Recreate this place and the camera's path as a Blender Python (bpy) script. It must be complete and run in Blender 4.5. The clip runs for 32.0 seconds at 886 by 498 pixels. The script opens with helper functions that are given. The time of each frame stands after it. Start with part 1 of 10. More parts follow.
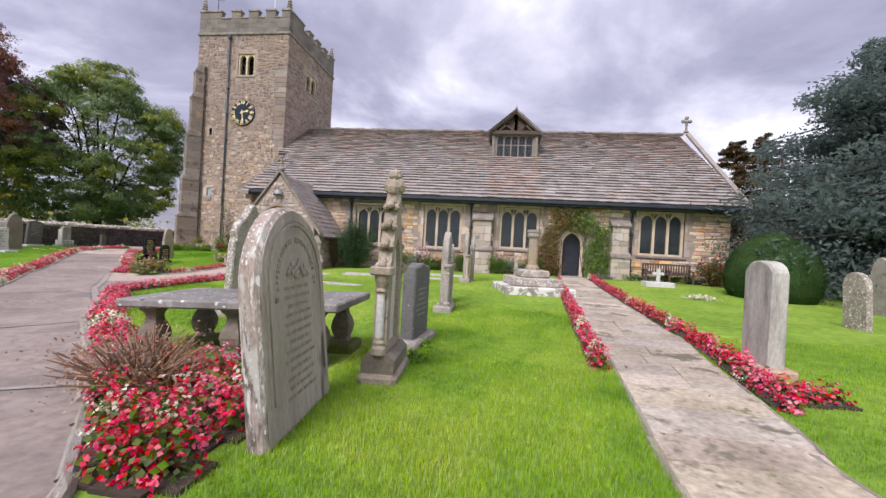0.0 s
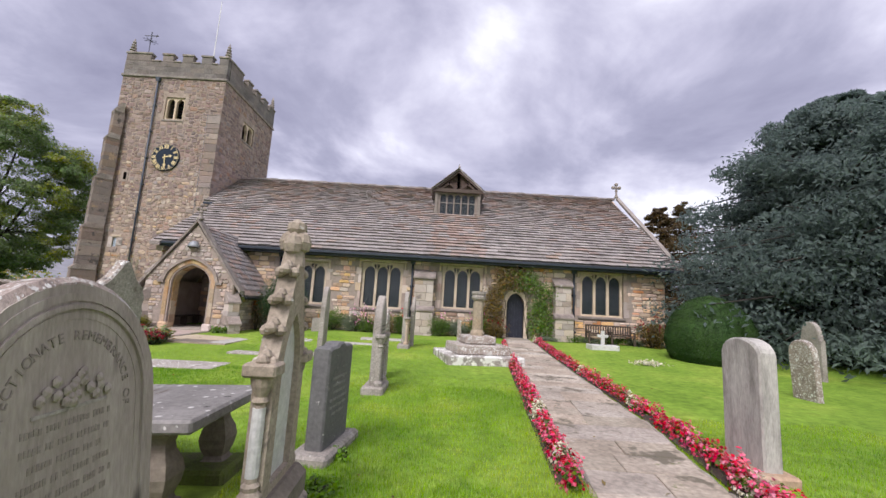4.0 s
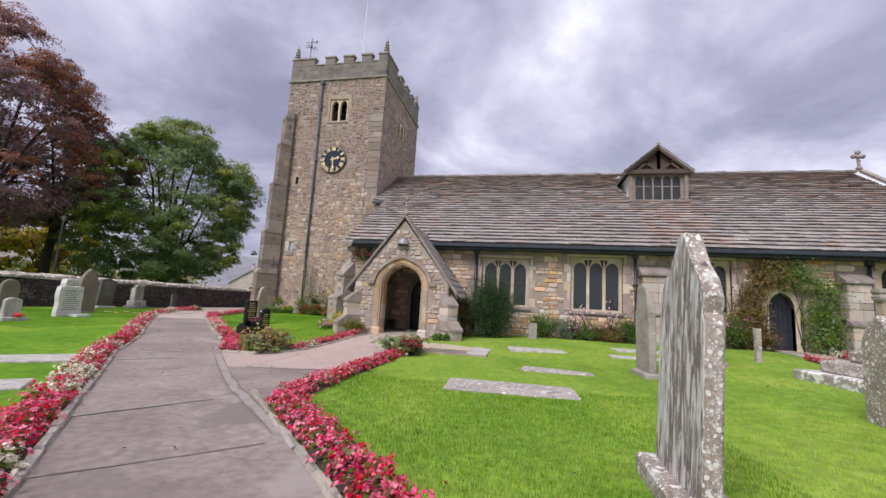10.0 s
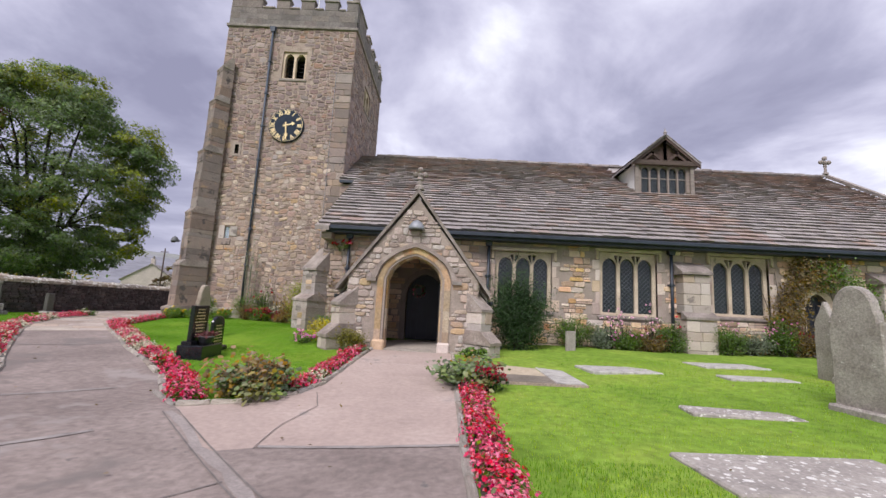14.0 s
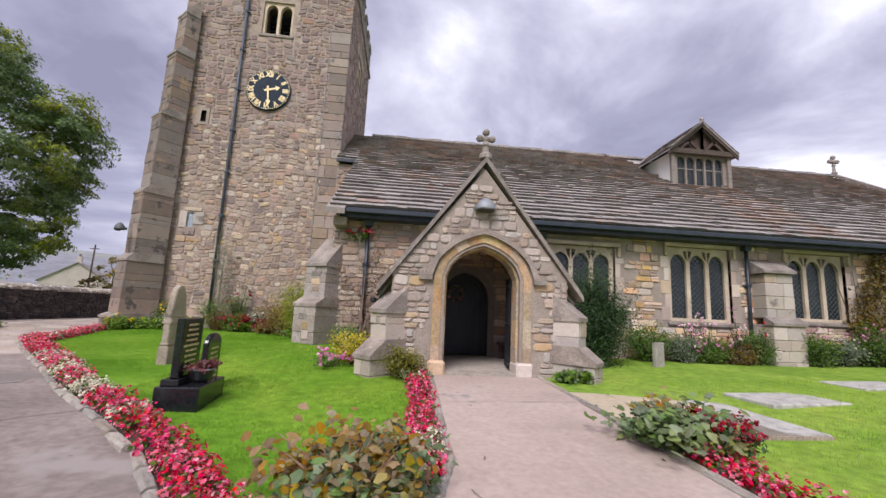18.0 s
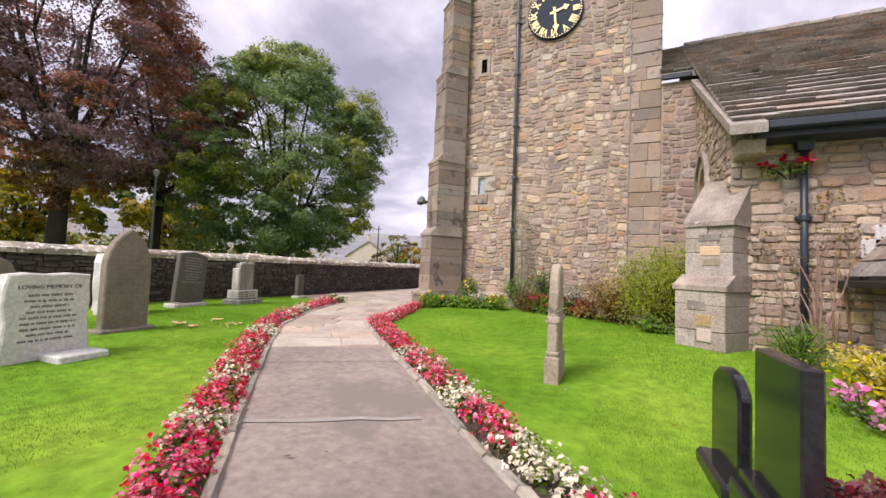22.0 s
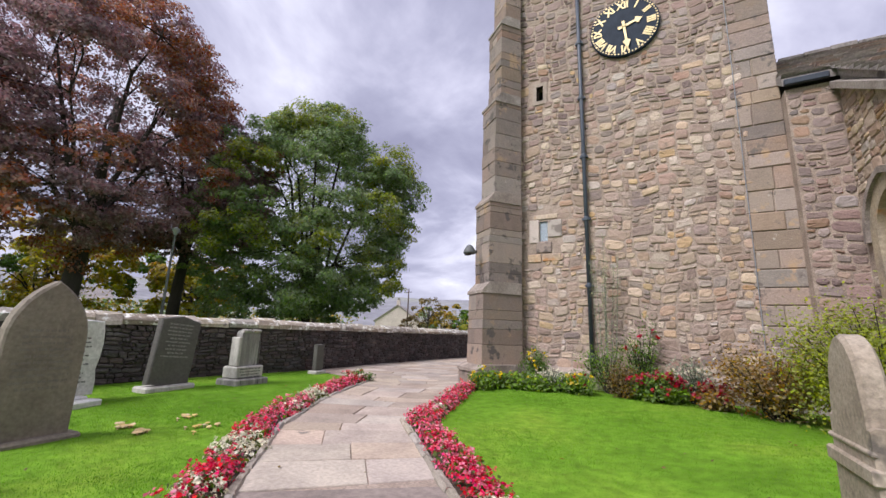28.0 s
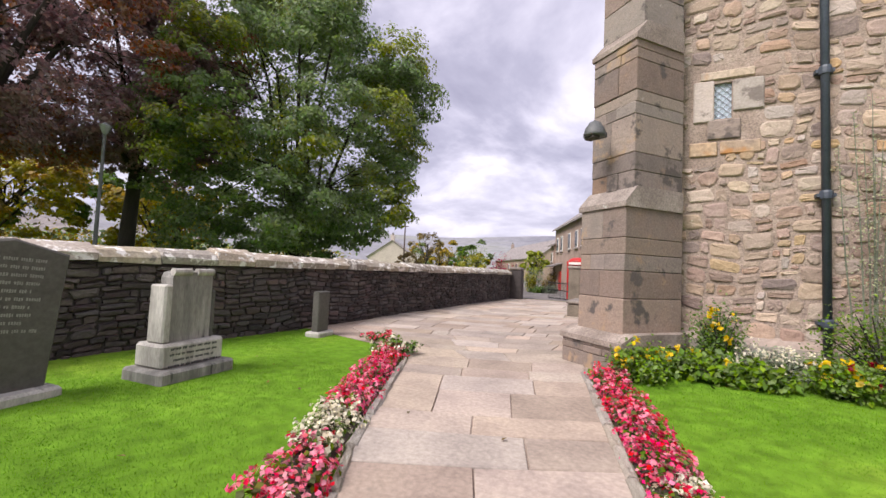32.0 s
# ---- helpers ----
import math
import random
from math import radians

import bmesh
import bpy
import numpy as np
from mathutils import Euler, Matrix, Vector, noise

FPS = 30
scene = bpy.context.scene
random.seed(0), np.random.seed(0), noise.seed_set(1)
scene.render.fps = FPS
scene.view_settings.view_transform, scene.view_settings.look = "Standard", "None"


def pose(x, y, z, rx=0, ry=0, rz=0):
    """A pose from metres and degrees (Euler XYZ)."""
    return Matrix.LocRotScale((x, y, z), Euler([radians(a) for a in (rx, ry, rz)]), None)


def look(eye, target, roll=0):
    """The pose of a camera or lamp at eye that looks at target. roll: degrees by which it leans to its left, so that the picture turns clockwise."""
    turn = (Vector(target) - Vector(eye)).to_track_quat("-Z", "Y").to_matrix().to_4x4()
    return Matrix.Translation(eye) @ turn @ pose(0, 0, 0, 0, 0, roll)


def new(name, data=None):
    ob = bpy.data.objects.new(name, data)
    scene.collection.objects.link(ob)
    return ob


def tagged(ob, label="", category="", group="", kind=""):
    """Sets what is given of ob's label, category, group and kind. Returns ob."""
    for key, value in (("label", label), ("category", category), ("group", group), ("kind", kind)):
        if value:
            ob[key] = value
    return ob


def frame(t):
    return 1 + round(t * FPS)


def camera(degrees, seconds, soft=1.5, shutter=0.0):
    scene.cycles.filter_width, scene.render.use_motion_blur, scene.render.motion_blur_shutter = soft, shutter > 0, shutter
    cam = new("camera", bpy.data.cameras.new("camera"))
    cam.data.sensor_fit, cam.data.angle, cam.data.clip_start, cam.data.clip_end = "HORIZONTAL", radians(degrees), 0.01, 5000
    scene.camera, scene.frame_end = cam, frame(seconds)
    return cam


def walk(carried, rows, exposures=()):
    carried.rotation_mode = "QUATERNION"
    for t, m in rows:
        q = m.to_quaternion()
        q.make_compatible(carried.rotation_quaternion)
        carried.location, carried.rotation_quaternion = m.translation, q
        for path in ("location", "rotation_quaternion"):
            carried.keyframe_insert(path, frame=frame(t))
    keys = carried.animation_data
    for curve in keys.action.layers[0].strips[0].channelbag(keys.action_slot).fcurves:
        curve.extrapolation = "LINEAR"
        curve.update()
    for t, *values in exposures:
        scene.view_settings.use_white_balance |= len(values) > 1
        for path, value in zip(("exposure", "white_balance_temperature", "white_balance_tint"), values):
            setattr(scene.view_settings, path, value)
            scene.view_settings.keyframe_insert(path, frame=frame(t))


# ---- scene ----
cam = camera(95.5, 32.0)
EXPOSURES = [(0, 0.54, 6150, 16), (4, 0.42, 6150, 16), (12, 0.34, 6100, 16), (18, 0.38, 6100, 16), (19, 0.42, 6150, 16), (20, 0.55, 6200, 16), (21, 0.6, 6250, 16), (22, 0.79, 6600, 17), (23, 0.74, 6150, 15), (24, 0.64, 5700, 12), (27, 0.56, 6000, 14), (28, 0.57, 6100, 15), (29, 0.66, 6550, 16), (30, 0.71, 6600, 16), (31, 0.75, 6650, 16), (32, 0.75, 6450, 16)]
PATH = [
    (0, (0.731, -1.612, 2.01), (0.457, 0.369, 2.004), 3.2),
    (0.5, (0.66, -1.285, 2.16), (0.417, 0.7, 2.195), 3.5),
    (1, (0.637, -0.94, 2.199), (0.412, 1.045, 2.302), 3.5),
    (1.5, (0.635, -0.644, 2.206), (0.422, 1.336, 2.387), 3.4),
    (2, (0.658, -0.426, 2.240), (0.463, 1.549, 2.483), 3.3),
    (2.5, (0.752, -0.416, 2.22), (0.599, 1.559, 2.494), 3.3),
    (3, (0.849, -0.428, 2.189), (0.762, 1.550, 2.473), 3.3),
    (3.5, (0.816, -0.431, 2.232), (0.807, 1.548, 2.518), 3.4),
    (5.5, (-0.021, -0.463, 2.139), (-0.044, 1.517, 2.426), 3.7),
    (6, (-0.547, -0.483, 2.116), (-0.678, 1.493, 2.397), 3.7),
    (6.5, (-1.135, -0.464, 2.088), (-1.379, 1.502, 2.363), 3.7),
    (7, (-1.636, -0.291, 2.095), (-1.975, 1.663, 2.358), 3.5),
    (7.5, (-2.257, 0.105, 2.083), (-2.662, 2.046, 2.347), 3.4),
    (8, (-2.844, 0.503, 2.028), (-3.269, 2.438, 2.3), 3.4),
    (8.5, (-3.533, 0.834, 1.998), (-3.96, 2.769, 2.273), 3.5),
    (9, (-4.091, 1.172, 1.979), (-4.518, 3.107, 2.251), 3.4),
    (9.5, (-4.701, 1.546, 1.948), (-5.131, 3.481, 2.218), 3.2),
    (10, (-5.26, 1.882, 1.934), (-5.686, 3.817, 2.206), 3.3),
    (10.5, (-5.786, 2.249, 1.96), (-6.199, 4.187, 2.231), 3.2),
    (11, (-6.316, 2.585, 1.96), (-6.694, 4.53, 2.229), 3.3),
    (11.5, (-6.882, 3.046, 1.942), (-7.208, 5.0, 2.215), 3.2),
    (12, (-7.386, 3.455, 1.933), (-7.649, 5.418, 2.21), 3.3),
    (12.5, (-7.854, 3.934, 1.929), (-8.049, 5.905, 2.211), 3.3),
    (13, (-8.31, 4.329, 1.956), (-8.445, 6.305, 2.235), 3.1),
    (13.5, (-8.771, 4.778, 1.944), (-8.855, 6.756, 2.224), 3.1),
    (14, (-9.174, 5.226, 1.939), (-9.212, 7.205, 2.225), 3.1),
    (14.5, (-9.464, 5.702, 1.939), (-9.452, 7.681, 2.222), 2.9),
    (15, (-9.799, 6.165, 1.959), (-9.73, 8.143, 2.247), 2.9),
    (15.5, (-10.119, 6.571, 1.962), (-9.987, 8.547, 2.246), 2.9),
    (17.5, (-11.484, 8.09, 1.973), (-11.192, 10.044, 2.278), 2.9),
    (18, (-11.941, 8.448, 1.931), (-11.752, 10.415, 2.238), 2.7),
    (18.5, (-12.402, 8.864, 1.959), (-12.402, 10.841, 2.26), 2.7),
    (19, (-12.938, 9.217, 1.951), (-13.174, 11.181, 2.25), 2.7),
    (19.5, (-13.454, 9.597, 1.945), (-13.916, 11.52, 2.241), 2.6),
    (20, (-13.983, 10.024, 1.965), (-14.619, 11.898, 2.256), 2.6),
    (20.5, (-14.466, 10.408, 1.969), (-15.216, 12.243, 2.237), 2.5),
    (21, (-14.913, 10.903, 2.005), (-15.729, 12.715, 2.229), 2.5),
    (21.5, (-15.296, 11.309, 2.04), (-16.147, 13.112, 2.201), 2.4),
    (22, (-15.646, 11.704, 2.089), (-16.5, 13.51, 2.187), 2.4),
    (22.5, (-16.03, 12.041, 2.101), (-16.861, 13.858, 2.175), 2.4),
    (23, (-16.315, 12.389, 2.063), (-17.118, 14.217, 2.172), 2.5),
    (23.5, (-16.452, 12.568, 2.116), (-17.227, 14.401, 2.314), 2.4),
    (24, (-16.504, 12.606, 2.175), (-17.26, 14.431, 2.488), 2.3),
    (24.5, (-16.477, 12.643, 2.169), (-17.23, 14.447, 2.591), 2.2),
    (26.5, (-16.506, 12.762, 2.22), (-17.304, 14.522, 2.734), 2.2),
    (27, (-16.712, 13.062, 2.188), (-17.563, 14.802, 2.685), 2.3),
    (27.5, (-17.043, 13.507, 2.15), (-17.953, 15.224, 2.621), 2.2),
    (28, (-17.546, 14.02, 2.144), (-18.516, 15.722, 2.549), 2.2),
    (28.5, (-18.091, 14.53, 2.079), (-19.1, 16.226, 2.401), 2.3),
    (29, (-18.649, 14.985, 2.097), (-19.678, 16.685, 2.322), 2.4),
    (29.5, (-19.213, 15.439, 2.121), (-20.24, 17.148, 2.27), 2.5),
    (30, (-19.812, 15.898, 2.142), (-20.839, 17.611, 2.249), 2.6),
    (30.5, (-20.32, 16.391, 2.116), (-21.337, 18.111, 2.209), 2.7),
    (31, (-20.859, 16.854, 2.107), (-21.857, 18.586, 2.198), 2.7),
    (31.5, (-21.285, 17.263, 2.124), (-22.265, 19.004, 2.219), 2.7),
    (32, (-21.647, 17.583, 2.172), (-22.567, 19.357, 2.273), 2.7),
]
walk(cam, [(t, look(eye, target, roll)) for t, eye, target, roll in PATH],
     exposures=EXPOSURES)

# ---- light ----
world = bpy.data.worlds.new("world")
scene.world = world
world.use_nodes = True
wn, wl = world.node_tree.nodes, world.node_tree.links
wn.clear()
w_out = wn.new("ShaderNodeOutputWorld")
w_bg = wn.new("ShaderNodeBackground")
w_sky = wn.new("ShaderNodeTexSky")
w_sky.sky_type = "NISHITA"
w_sky.sun_disc = False
SUN_EL, SUN_AZ = 48.0, 205.0
w_sky.sun_elevation, w_sky.sun_rotation = radians(SUN_EL), radians(SUN_AZ)
w_sky.air_density, w_sky.dust_density = 1.0, 3.0
w_dim = wn.new("ShaderNodeVectorMath")
w_dim.operation = "SCALE"
w_dim.inputs["Scale"].default_value = 0.10
wl.new(w_sky.outputs[0], w_dim.inputs[0])
# cloud deck: broad banks and finer wisps, flattened towards the horizon
w_tc = wn.new("ShaderNodeTexCoord")
w_sep = wn.new("ShaderNodeSeparateXYZ")
wl.new(w_tc.outputs["Generated"], w_sep.inputs[0])
w_up = wn.new("ShaderNodeMath")
w_up.operation = "ADD"
w_up.inputs[1].default_value = 0.22
w_abs = wn.new("ShaderNodeMath")
w_abs.operation = "ABSOLUTE"
wl.new(w_sep.outputs[2], w_abs.inputs[0])
wl.new(w_abs.outputs[0], w_up.inputs[0])
w_div = []
for k in range(2):
    d = wn.new("ShaderNodeMath")
    d.operation = "DIVIDE"
    wl.new(w_sep.outputs[k], d.inputs[0])
    wl.new(w_up.outputs[0], d.inputs[1])
    w_div.append(d)
w_com = wn.new("ShaderNodeCombineXYZ")
wl.new(w_div[0].outputs[0], w_com.inputs[0])
wl.new(w_div[1].outputs[0], w_com.inputs[1])
w_n1 = wn.new("ShaderNodeTexNoise")
w_n1.inputs["Scale"].default_value = 1.25
w_n1.inputs["Detail"].default_value = 7.0
w_n1.inputs["Roughness"].default_value = 0.55
w_n1.inputs["Distortion"].default_value = 0.35
wl.new(w_com.outputs[0], w_n1.inputs["Vector"])
w_ramp = wn.new("ShaderNodeValToRGB")
cr = w_ramp.color_ramp
cr.elements[0].position, cr.elements[0].color = 0.33, (0.27, 0.265, 0.345, 1)
cr.elements[1].position, cr.elements[1].color = 0.68, (0.95, 0.95, 0.98, 1)
for p, c in ((0.43, (0.36, 0.355, 0.44, 1)), (0.50, (0.49, 0.48, 0.565, 1)), (0.565, (0.64, 0.63, 0.70, 1)), (0.62, (0.84, 0.84, 0.88, 1))):
    e = cr.elements.new(p)
    e.color = c
# the cloud thins towards the east
w_east = wn.new("ShaderNodeMath")
w_east.operation = "MULTIPLY_ADD"
wl.new(w_sep.outputs[0], w_east.inputs[0])
w_east.inputs[1].default_value = 0.085
wl.new(w_n1.outputs["Fac"], w_east.inputs[2])
# and evens out in the haze above the horizon
w_low = wn.new("ShaderNodeMapRange")
w_low.inputs[1].default_value, w_low.inputs[2].default_value = 0.0, 0.24
w_low.inputs[3].default_value, w_low.inputs[4].default_value = 0.7, 0.0
wl.new(w_abs.outputs[0], w_low.inputs[0])
w_even = wn.new("ShaderNodeMix")
wl.new(w_low.outputs[0], w_even.inputs[0])
wl.new(w_east.outputs[0], w_even.inputs[2])
w_even.inputs[3].default_value = 0.52
wl.new(w_even.outputs[0], w_ramp.inputs[0])
w_mix = wn.new("ShaderNodeMix")
w_mix.data_type = "RGBA"
w_mix.inputs[0].default_value = 0.93
wl.new(w_dim.outputs[0], w_mix.inputs[6])
wl.new(w_ramp.outputs[0], w_mix.inputs[7])
wl.new(w_mix.outputs[2], w_bg.inputs[0])
w_bg.inputs[1].default_value = 1.0
wl.new(w_bg.outputs[0], w_out.inputs[0])

sun = new("sun", bpy.data.lights.new("sun", "SUN"))
sun.data.energy, sun.data.angle, sun.data.color = 3.0, radians(28), (1.0, 0.95, 0.88)
sun.matrix_world = look((0, 0, 50), (-math.sin(radians(SUN_AZ)) * 50, -math.cos(radians(SUN_AZ)) * 50, 50 - 50 * math.tan(radians(SUN_EL))))


# ---- materials ----
def material(name, colors, scale=4.0, rough=0.85, bump=0.4, bump_scale=None, spots=None, vary=0.0, per="island", metal=0.0, stretch=(1, 1, 1), detail=6.0, coords="Object", fine=0.25, palette=None):
    """colours: blended by a broad noise. spots: (colour, scale, threshold) for lichen or stains. vary: spread of brightness from piece to piece."""
    m = bpy.data.materials.new(name)
    m.use_nodes = True
    n, l = m.node_tree.nodes, m.node_tree.links
    bsdf = n["Principled BSDF"]
    bsdf.inputs["Roughness"].default_value, bsdf.inputs["Metallic"].default_value = rough, metal
    tc = n.new("ShaderNodeTexCoord")
    mp = n.new("ShaderNodeMapping")
    mp.inputs["Scale"].default_value = stretch
    l.new(tc.outputs[coords], mp.inputs[0])

    def noise_tex(s, det=detail, ro=0.6):
        t = n.new("ShaderNodeTexNoise")
        t.inputs["Scale"].default_value, t.inputs["Detail"].default_value, t.inputs["Roughness"].default_value = s, det, ro
        l.new(mp.outputs[0], t.inputs["Vector"])
        return t

    broad = noise_tex(scale)
    ramp = n.new("ShaderNodeValToRGB")
    el = ramp.color_ramp.elements
    el[0].position, el[1].position = 0.3, 0.7
    el[0].color, el[1].color = (*colors[0], 1), (*colors[-1], 1)
    for i, c in enumerate(colors[1:-1]):
        el.new(0.3 + 0.4 * (i + 1) / (len(colors) - 1)).color = (*c, 1)
    l.new(broad.outputs["Fac"], ramp.inputs[0])
    col = ramp.outputs[0]
    if fine:
        grain = noise_tex(scale * 14, 3)
        gr = n.new("ShaderNodeMapRange")
        gr.inputs[1].default_value, gr.inputs[2].default_value = 0.25, 0.75
        gr.inputs[3].default_value, gr.inputs[4].default_value = 1 - fine, 1 + fine
        l.new(grain.outputs["Fac"], gr.inputs[0])
        mul = n.new("ShaderNodeVectorMath")
        mul.operation = "SCALE"
        l.new(col, mul.inputs[0])
        l.new(gr.outputs[0], mul.inputs["Scale"])
        col = mul.outputs[0]
    if palette:
        src = n.new("ShaderNodeNewGeometry").outputs["Random Per Island"] if per == "island" else n.new("ShaderNodeObjectInfo").outputs["Random"]
        wn1 = n.new("ShaderNodeTexWhiteNoise")
        wn1.noise_dimensions = "2D"
        cv = n.new("ShaderNodeCombineXYZ")
        l.new(src, cv.inputs[0])
        cv.inputs[1].default_value = 3.7
        l.new(cv.outputs[0], wn1.inputs["Vector"])
        pr = n.new("ShaderNodeValToRGB")
        pr.color_ramp.interpolation = "CONSTANT"
        pe = pr.color_ramp.elements
        pe[0].position, pe[0].color = 0.0, (*palette[0][1], 1)
        pe[1].position, pe[1].color = palette[0][0], (*palette[1][1], 1)
        at = palette[0][0]
        for (w0, _), (_, c1) in zip(palette[1:], palette[2:]):
            at += w0
            pe.new(at).color = (*c1, 1)
        l.new(wn1.outputs["Value"], pr.inputs[0])
        mx = n.new("ShaderNodeMix")
        mx.data_type = "RGBA"
        mx.inputs[0].default_value = 0.62
        l.new(col, mx.inputs[6])
        l.new(pr.outputs[0], mx.inputs[7])
        col = mx.outputs[2]
    if vary:
        if per == "island":
            src = n.new("ShaderNodeNewGeometry").outputs["Random Per Island"]
        else:
            src = n.new("ShaderNodeObjectInfo").outputs["Random"]
        white = n.new("ShaderNodeTexWhiteNoise")
        white.noise_dimensions = "1D"
        l.new(src, white.inputs["W"])
        hsv = n.new("ShaderNodeHueSaturation")
        sep = n.new("ShaderNodeSeparateColor")
        l.new(white.outputs["Color"], sep.inputs[0])
        for k, (inp, lo, hi) in enumerate((("Value", 1 - vary, 1 + vary), ("Saturation", 1 - 1.0 * vary, 1 + 1.4 * vary), ("Hue", 0.5 - 0.05 * vary, 0.5 + 0.05 * vary))):
            mr = n.new("ShaderNodeMapRange")
            mr.inputs[3].default_value, mr.inputs[4].default_value = lo, hi
            l.new(sep.outputs[k], mr.inputs[0])
            l.new(mr.outputs[0], hsv.inputs[inp])
        l.new(col, hsv.inputs["Color"])
        col = hsv.outputs[0]
    if spots:
        for c, s, th, *dots in spots:
            sr = n.new("ShaderNodeMapRange")
            if dots:
                # round lichen spots of uneven size with ragged edges
                vo = n.new("ShaderNodeTexVoronoi")
                vo.inputs["Scale"].default_value = s
                l.new(mp.outputs[0], vo.inputs["Vector"])
                rag = noise_tex(s * 2.2, 3)
                big = n.new("ShaderNodeSeparateColor")
                l.new(vo.outputs["Color"], big.inputs[0])
                m1 = n.new("ShaderNodeMath")
                m1.operation = "MULTIPLY_ADD"
                l.new(rag.outputs["Fac"], m1.inputs[0])
                m1.inputs[1].default_value = 0.5
                l.new(vo.outputs["Distance"], m1.inputs[2])
                m2 = n.new("ShaderNodeMath")
                m2.operation = "MULTIPLY_ADD"
                l.new(big.outputs[0], m2.inputs[0])
                m2.inputs[1].default_value = 0.45
                l.new(m1.outputs[0], m2.inputs[2])
                sr.inputs[1].default_value, sr.inputs[2].default_value = th + 0.05, th
                l.new(m2.outputs[0], sr.inputs[0])
            else:
                sp = noise_tex(s, 4, 0.65)
                sr.inputs[1].default_value, sr.inputs[2].default_value = th, th + 0.06
                l.new(sp.outputs["Fac"], sr.inputs[0])
            mx = n.new("ShaderNodeMix")
            mx.data_type = "RGBA"
            l.new(sr.outputs[0], mx.inputs[0])
            l.new(col, mx.inputs[6])
            mx.inputs[7].default_value = (*c, 1)
            col = mx.outputs[2]
    l.new(col, bsdf.inputs["Base Color"])
    if bump:
        bt = noise_tex(bump_scale or scale * 6, 8, 0.65)
        bp = n.new("ShaderNodeBump")
        bp.inputs["Strength"].default_value, bp.inputs["Distance"].default_value = bump, 0.02
        l.new(bt.outputs["Fac"], bp.inputs["Height"])
        l.new(bp.outputs[0], bsdf.inputs["Normal"])
    return m


TOWER_COL = ((0.25, 0.185, 0.15), (0.37, 0.285, 0.225), (0.47, 0.375, 0.29))
TOWER_PAL = [(.20, (0.395, 0.305, 0.238)), (.17, (0.305, 0.232, 0.195)), (.16, (0.52, 0.425, 0.335)), (.11, (0.235, 0.178, 0.158)), (.09, (0.47, 0.33, 0.19)), (.06, (0.165, 0.13, 0.125)), (.13, (0.35, 0.238, 0.19)), (.08, (0.42, 0.365, 0.33))]
TOWER_SPOTS = [((0.26, 0.195, 0.155), 2.2, 0.62), ((0.57, 0.495, 0.41), 3.4, 0.64)]
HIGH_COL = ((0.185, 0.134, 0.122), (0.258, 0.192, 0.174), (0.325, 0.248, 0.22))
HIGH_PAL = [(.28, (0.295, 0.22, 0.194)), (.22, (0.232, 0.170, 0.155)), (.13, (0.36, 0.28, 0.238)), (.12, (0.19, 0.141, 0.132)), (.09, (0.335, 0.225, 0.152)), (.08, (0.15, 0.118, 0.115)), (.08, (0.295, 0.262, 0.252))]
M_rubble = material("tower_rubble", TOWER_COL, 2.6, 0.92, 1.0, 14, fine=0.5, vary=0.18, palette=TOWER_PAL, spots=TOWER_SPOTS)
M_rubble_piece = material("tower_rubble_piece", TOWER_COL, 2.6, 0.92, 1.0, 14, fine=0.5, vary=0.18, per="object", palette=TOWER_PAL, spots=TOWER_SPOTS)
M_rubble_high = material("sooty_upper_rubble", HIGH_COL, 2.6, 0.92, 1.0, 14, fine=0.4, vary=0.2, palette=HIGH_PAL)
M_mortar_dark = material("old_earthy_mortar", ((0.25, 0.205, 0.172), (0.36, 0.30, 0.255)), 2.5, 0.95, 0.6, 30)
M_mortar = material("lime_mortar", ((0.255, 0.198, 0.162), (0.335, 0.262, 0.214), (0.41, 0.33, 0.272)), 2.5, 0.95, 1.0, 26, fine=0.4)
NAVE_COL = ((0.39, 0.275, 0.195), (0.60, 0.45, 0.33), (0.72, 0.60, 0.46))
NAVE_PAL = [(.28, (0.60, 0.45, 0.33)), (.20, (0.68, 0.54, 0.41)), (.14, (0.46, 0.335, 0.255)), (.12, (0.66, 0.455, 0.245)), (.10, (0.62, 0.315, 0.16)), (.09, (0.316, 0.246, 0.211)), (.07, (0.491, 0.433, 0.398))]
M_nave = material("nave_stone", NAVE_COL, 1.6, 0.92, 1.0, 15, vary=0.26, fine=0.4, palette=NAVE_PAL, spots=[((0.24, 0.185, 0.15), 3.2, 0.66)])
M_nave_piece = material("nave_stone_piece", NAVE_COL, 1.6, 0.92, 1.0, 15, vary=0.26, fine=0.4, per="object", palette=NAVE_PAL, spots=[((0.24, 0.185, 0.15), 3.2, 0.66)])
PORCH_COL = ((0.293, 0.232, 0.195), (0.415, 0.336, 0.283), (0.512, 0.427, 0.366))
PORCH_PAL = [(.30, (0.435, 0.352, 0.307)), (.22, (0.538, 0.448, 0.392)), (.16, (0.346, 0.275, 0.24)), (.10, (0.538, 0.397, 0.261)), (.10, (0.256, 0.207, 0.185)), (.12, (0.474, 0.429, 0.398))]
M_porch = material("porch_stone", PORCH_COL, 2.0, 0.92, 1.0, 14, vary=0.24, fine=0.4, palette=PORCH_PAL, spots=[((0.55, 0.53, 0.48), 9.0, 0.74)])
M_porch_piece = material("porch_stone_piece", PORCH_COL, 2.0, 0.92, 1.0, 14, vary=0.24, fine=0.4, per="object", palette=PORCH_PAL, spots=[((0.55, 0.53, 0.48), 9.0, 0.74), ((0.17, 0.145, 0.125), 2.2, 0.66)])
